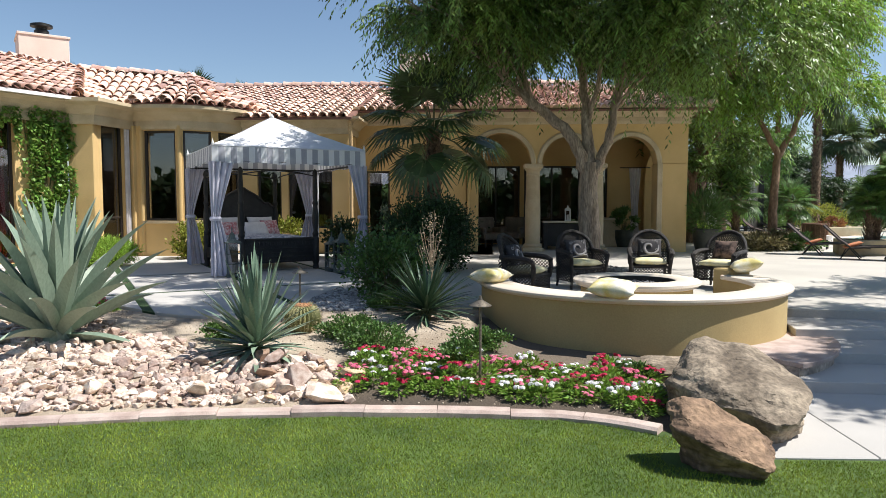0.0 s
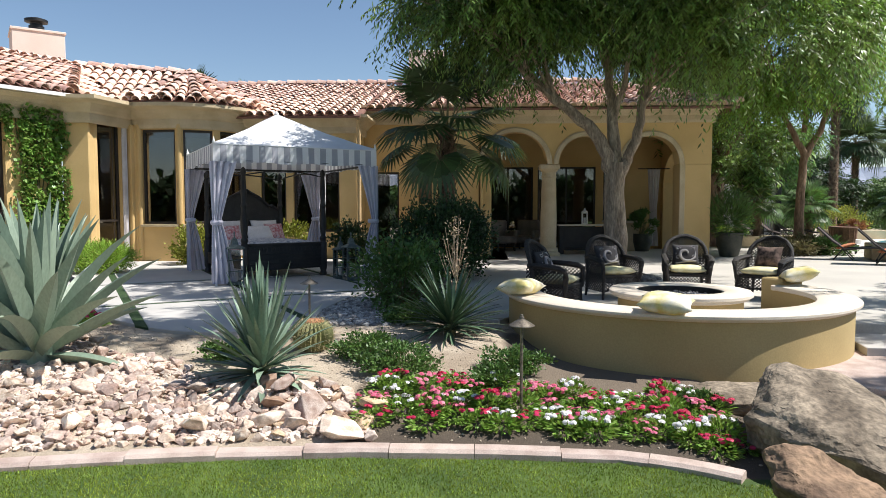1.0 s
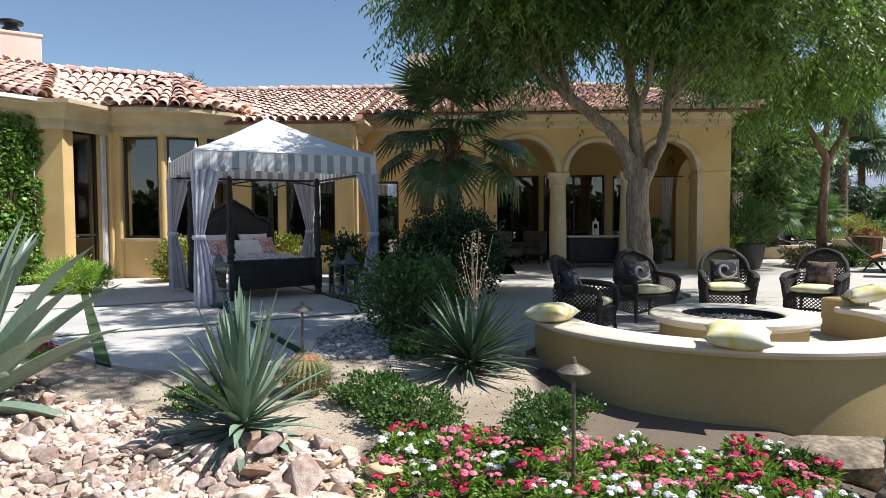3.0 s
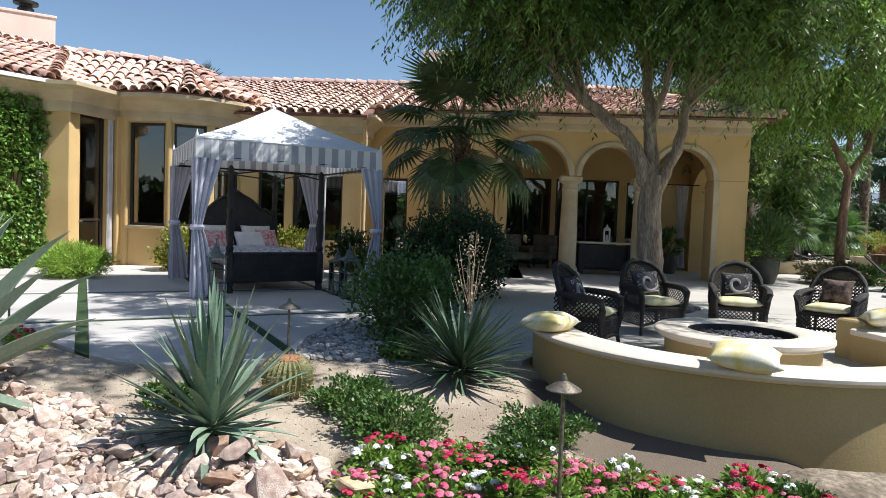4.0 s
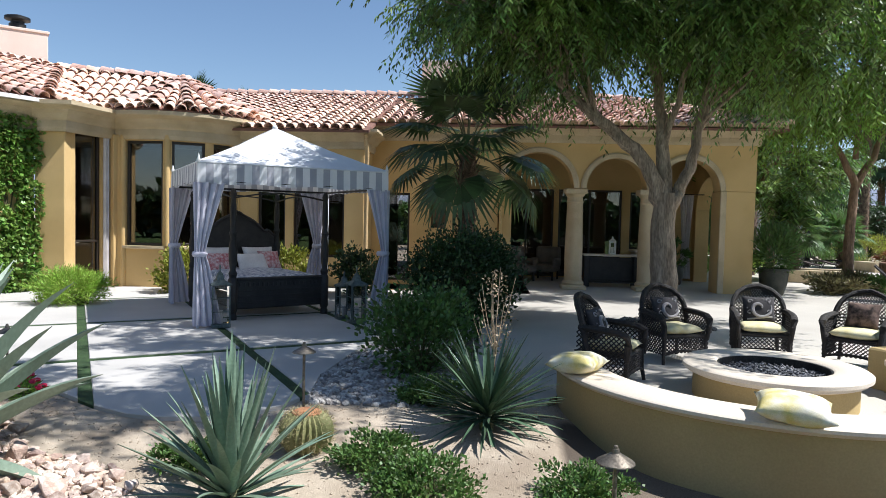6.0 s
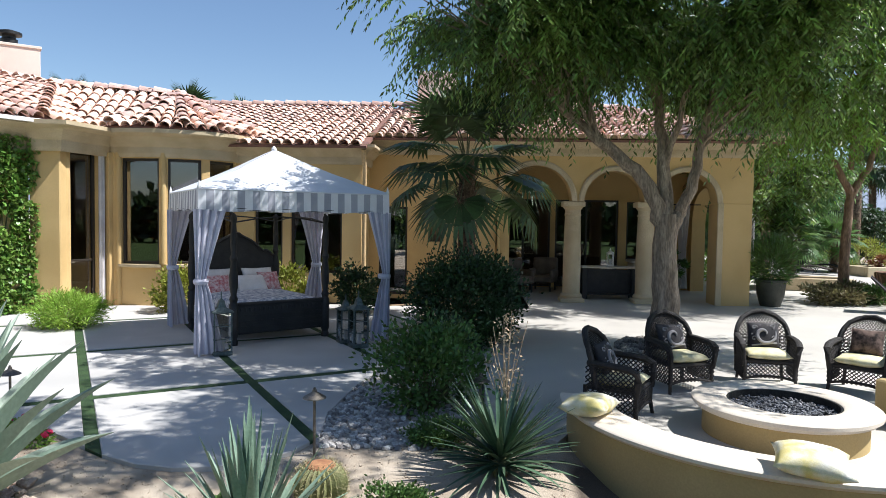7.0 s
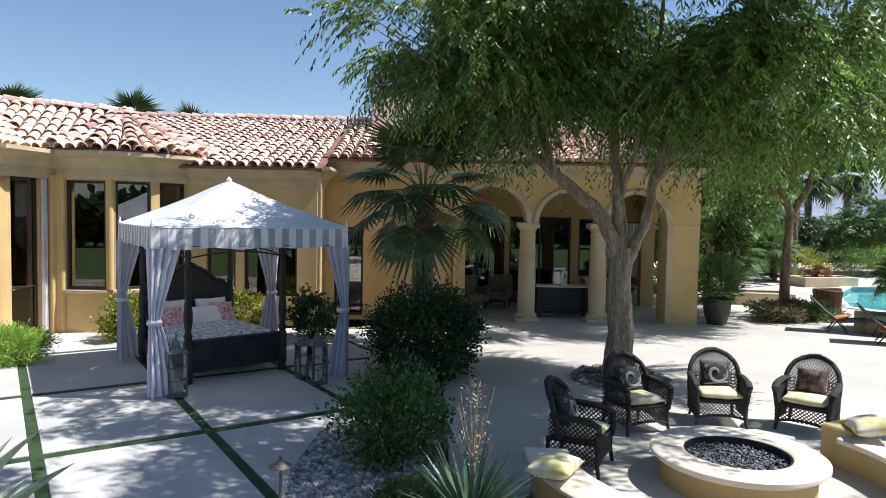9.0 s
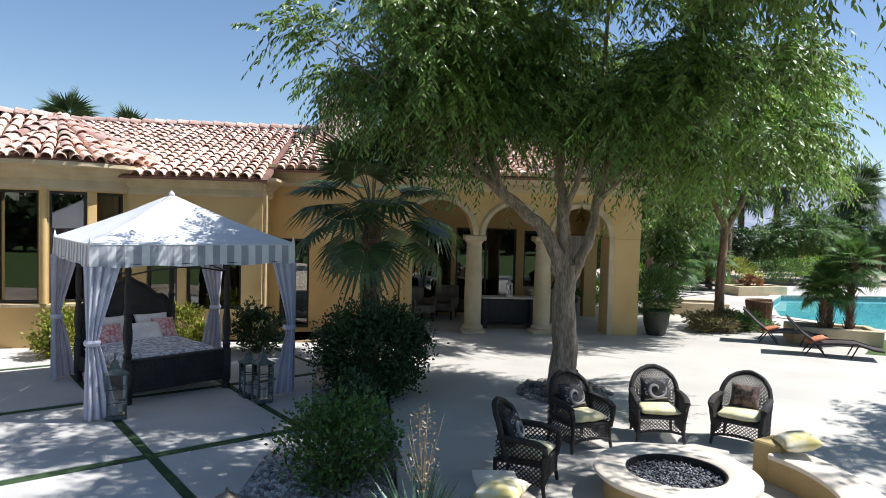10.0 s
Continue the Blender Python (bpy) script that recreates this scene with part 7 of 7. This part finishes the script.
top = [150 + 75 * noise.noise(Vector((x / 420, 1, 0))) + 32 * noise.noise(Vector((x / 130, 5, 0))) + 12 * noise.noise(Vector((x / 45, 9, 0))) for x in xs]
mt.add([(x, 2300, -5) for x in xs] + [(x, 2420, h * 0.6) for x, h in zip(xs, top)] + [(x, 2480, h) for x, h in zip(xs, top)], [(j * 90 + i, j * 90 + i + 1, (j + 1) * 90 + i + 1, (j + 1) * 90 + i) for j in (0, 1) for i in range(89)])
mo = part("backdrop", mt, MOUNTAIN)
tagged(mo, "desert mountains on the horizon, blue haze painted into their colour", "mountains", kind="structure")

pav = thing("pergola", "dark timber pergola with pale curtains beyond the terrace", "pergola", (11.8, 35.5, 0), -8)
for x in (-2.6, 0, 2.6):
    for y in (-1.4, 1.4):
        part("post", Mesh().box((x, y, 1.3), (0.22, 0.22, 2.6), 0, 0.02), DARKWOOD, pav)
for y in (-1.4, 1.4):
    part("beam", Mesh().box((0, y, 2.7), (6.2, 0.18, 0.24), 0, 0.02), DARKWOOD, pav)
for k in range(13):
    part("rafter", Mesh().box((-2.9 + 5.8 * k / 12, 0, 2.9), (0.1, 3.8, 0.16), 0, 0.01), DARKWOOD, pav)
for x in (-2.3, -0.4, 0.4, 2.3):
    m = Mesh()
    v = [(x + 0.5 * (u - 0.5), -1.3 + 0.06 * math.sin(u * 25), z) for z in (0.05, 2.5) for u in np.linspace(0, 1, 24)]
    part("curtain", m.add(v, [(i, i + 1, 25 + i, 24 + i) for i in range(23)]), LINEN, pav, "pale hanging curtain", smooth=True)

# ---- arcade furniture ----
tb = thing("console_table", "dark console table with pale stone top in the arcade", "table", (3.3, 21.2, 0))
part("tabletop", Mesh().box((0, 0, 0.86), (1.5, 0.5, 0.05), 0, 0.01), CAP, tb, "pale stone top")
for s in (-1, 1):
    part("leg", Mesh().box((s * 0.66, 0, 0.42), (0.14, 0.42, 0.83), 0, 0.01), DARKWOOD, tb)
part("shelf", Mesh().box((0, 0, 0.14), (1.2, 0.4, 0.05), 0, 0.01), DARKWOOD, tb)
part("front_panel", Mesh().box((0, -0.12, 0.49), (1.18, 0.03, 0.64), 0, 0.006), DARKWOOD, tb, "dark wooden front panel")
tl = thing("lantern", "small white lantern on the console table", "lantern", (3.33, 21.15, 0.885))
part("base", Mesh().box((0, 0, 0.02), (0.17, 0.17, 0.04), 0, 0.005), WHITE, tl)
part("top_frame", Mesh().box((0, 0, 0.34), (0.17, 0.17, 0.04), 0, 0.005), WHITE, tl)
for sx in (-1, 1):
    for sy in (-1, 1):
        part("corner_post", Mesh().box((sx * 0.072, sy * 0.072, 0.18), (0.02, 0.02, 0.3)), WHITE, tl)
part("cap", Mesh().lathe([(0.0, 0.5), (0.02, 0.46), (0.03, 0.42), (0.1, 0.37), (0.1, 0.36), (0, 0.36)], 12), WHITE, tl)
part("candle", Mesh().lathe([(0, 0.04), (0.035, 0.04), (0.035, 0.2), (0, 0.2)], 12), LINEN, tl)
for x, y, t in ((0.9, 22.4, 30), (1.7, 23.0, -20)):
    so = thing("lounge_chair", "taupe upholstered lounge chair in the shaded arcade", "chair", (x, y, 0), t, "arcade chairs")
    part("seat", Mesh().box((0, 0, 0.36), (0.75, 0.75, 0.22), 0, 0.05), TAUPE, so)
    part("backrest", Mesh().box((0, 0.33, 0.68), (0.75, 0.16, 0.6), 0, 0.05), TAUPE, so)
    for s in (-1, 1):
        part("armrest", Mesh().box((s * 0.34, 0, 0.52), (0.12, 0.7, 0.26), 0, 0.04), TAUPE, so)
    for sx in (-1, 1):
        for sy in (-1, 1):
            part("leg", Mesh().box((sx * 0.3, sy * 0.3, 0.125), (0.05, 0.05, 0.25), 0, 0.005), DARKWOOD, so)
shrub("potted_plant", "leafy plant in a dark pot under the arcade", "plant", (5.35, 22.6, 0.55), (0.4, 0.4, 0.35), 900, 0.14, 0.05, LEAF_MID, 160)
pt = thing("plant_pot", "dark round pot under the arcade", "pot", (5.35, 22.6, 0))
part("pot", Mesh().lathe([(0, 0), (0.22, 0), (0.3, 0.3), (0.3, 0.56), (0.26, 0.56), (0, 0.5)], 20), POT, pt, smooth=35)
gr = thing("grill_island", "stone barbecue island under the arcade", "grill", (4.75, 22.9, 0))
part("body", Mesh().box((0, 0, 0.45), (1.0, 0.7, 0.9), 0, 0.02), CAST, gr)
part("worktop", Mesh().box((0, 0, 0.93), (1.1, 0.8, 0.06), 0, 0.01), CAP, gr)
rc = thing("curtain", "deep red curtain behind the tall window", "curtain")
m = Mesh()
base = np.array(A0) + (WL - 2.85) * da + np.array([-da[1], da[0]]) * 0.45
v = [(*(base + da * (1.55 * u) + np.array([-da[1], da[0]]) * 0.05 * math.sin(u * 60)), z) for z in (0.0, 3.3) for u in np.linspace(0, 1, 60)]
part("cloth", m.add(v, [(i, i + 1, 61 + i, 60 + i) for i in range(59)]), REDCURTAIN, rc, smooth=True)
dr = thing("drape", "pale hanging cloth drape in the side arch", "curtain", (5.75, 22.9, 0))
m = Mesh()
v = [(0.36 * (u - 0.5) * (0.55 + 0.45 * abs(z - 1.2) / 1.2), 0.05 * math.sin(u * 24), z) for z in np.linspace(0.15, 2.6, 9) for u in np.linspace(0, 1, 26)]
part("cloth", m.add(v, [(k * 26 + i, k * 26 + i + 1, (k + 1) * 26 + i + 1, (k + 1) * 26 + i) for k in range(8) for i in range(25)]), LINEN, dr, smooth=True)
part("rod", Mesh().tube([(-0.5, 0, 2.62), (0.5, 0, 2.62)], 0.016, 8), IRON, dr)
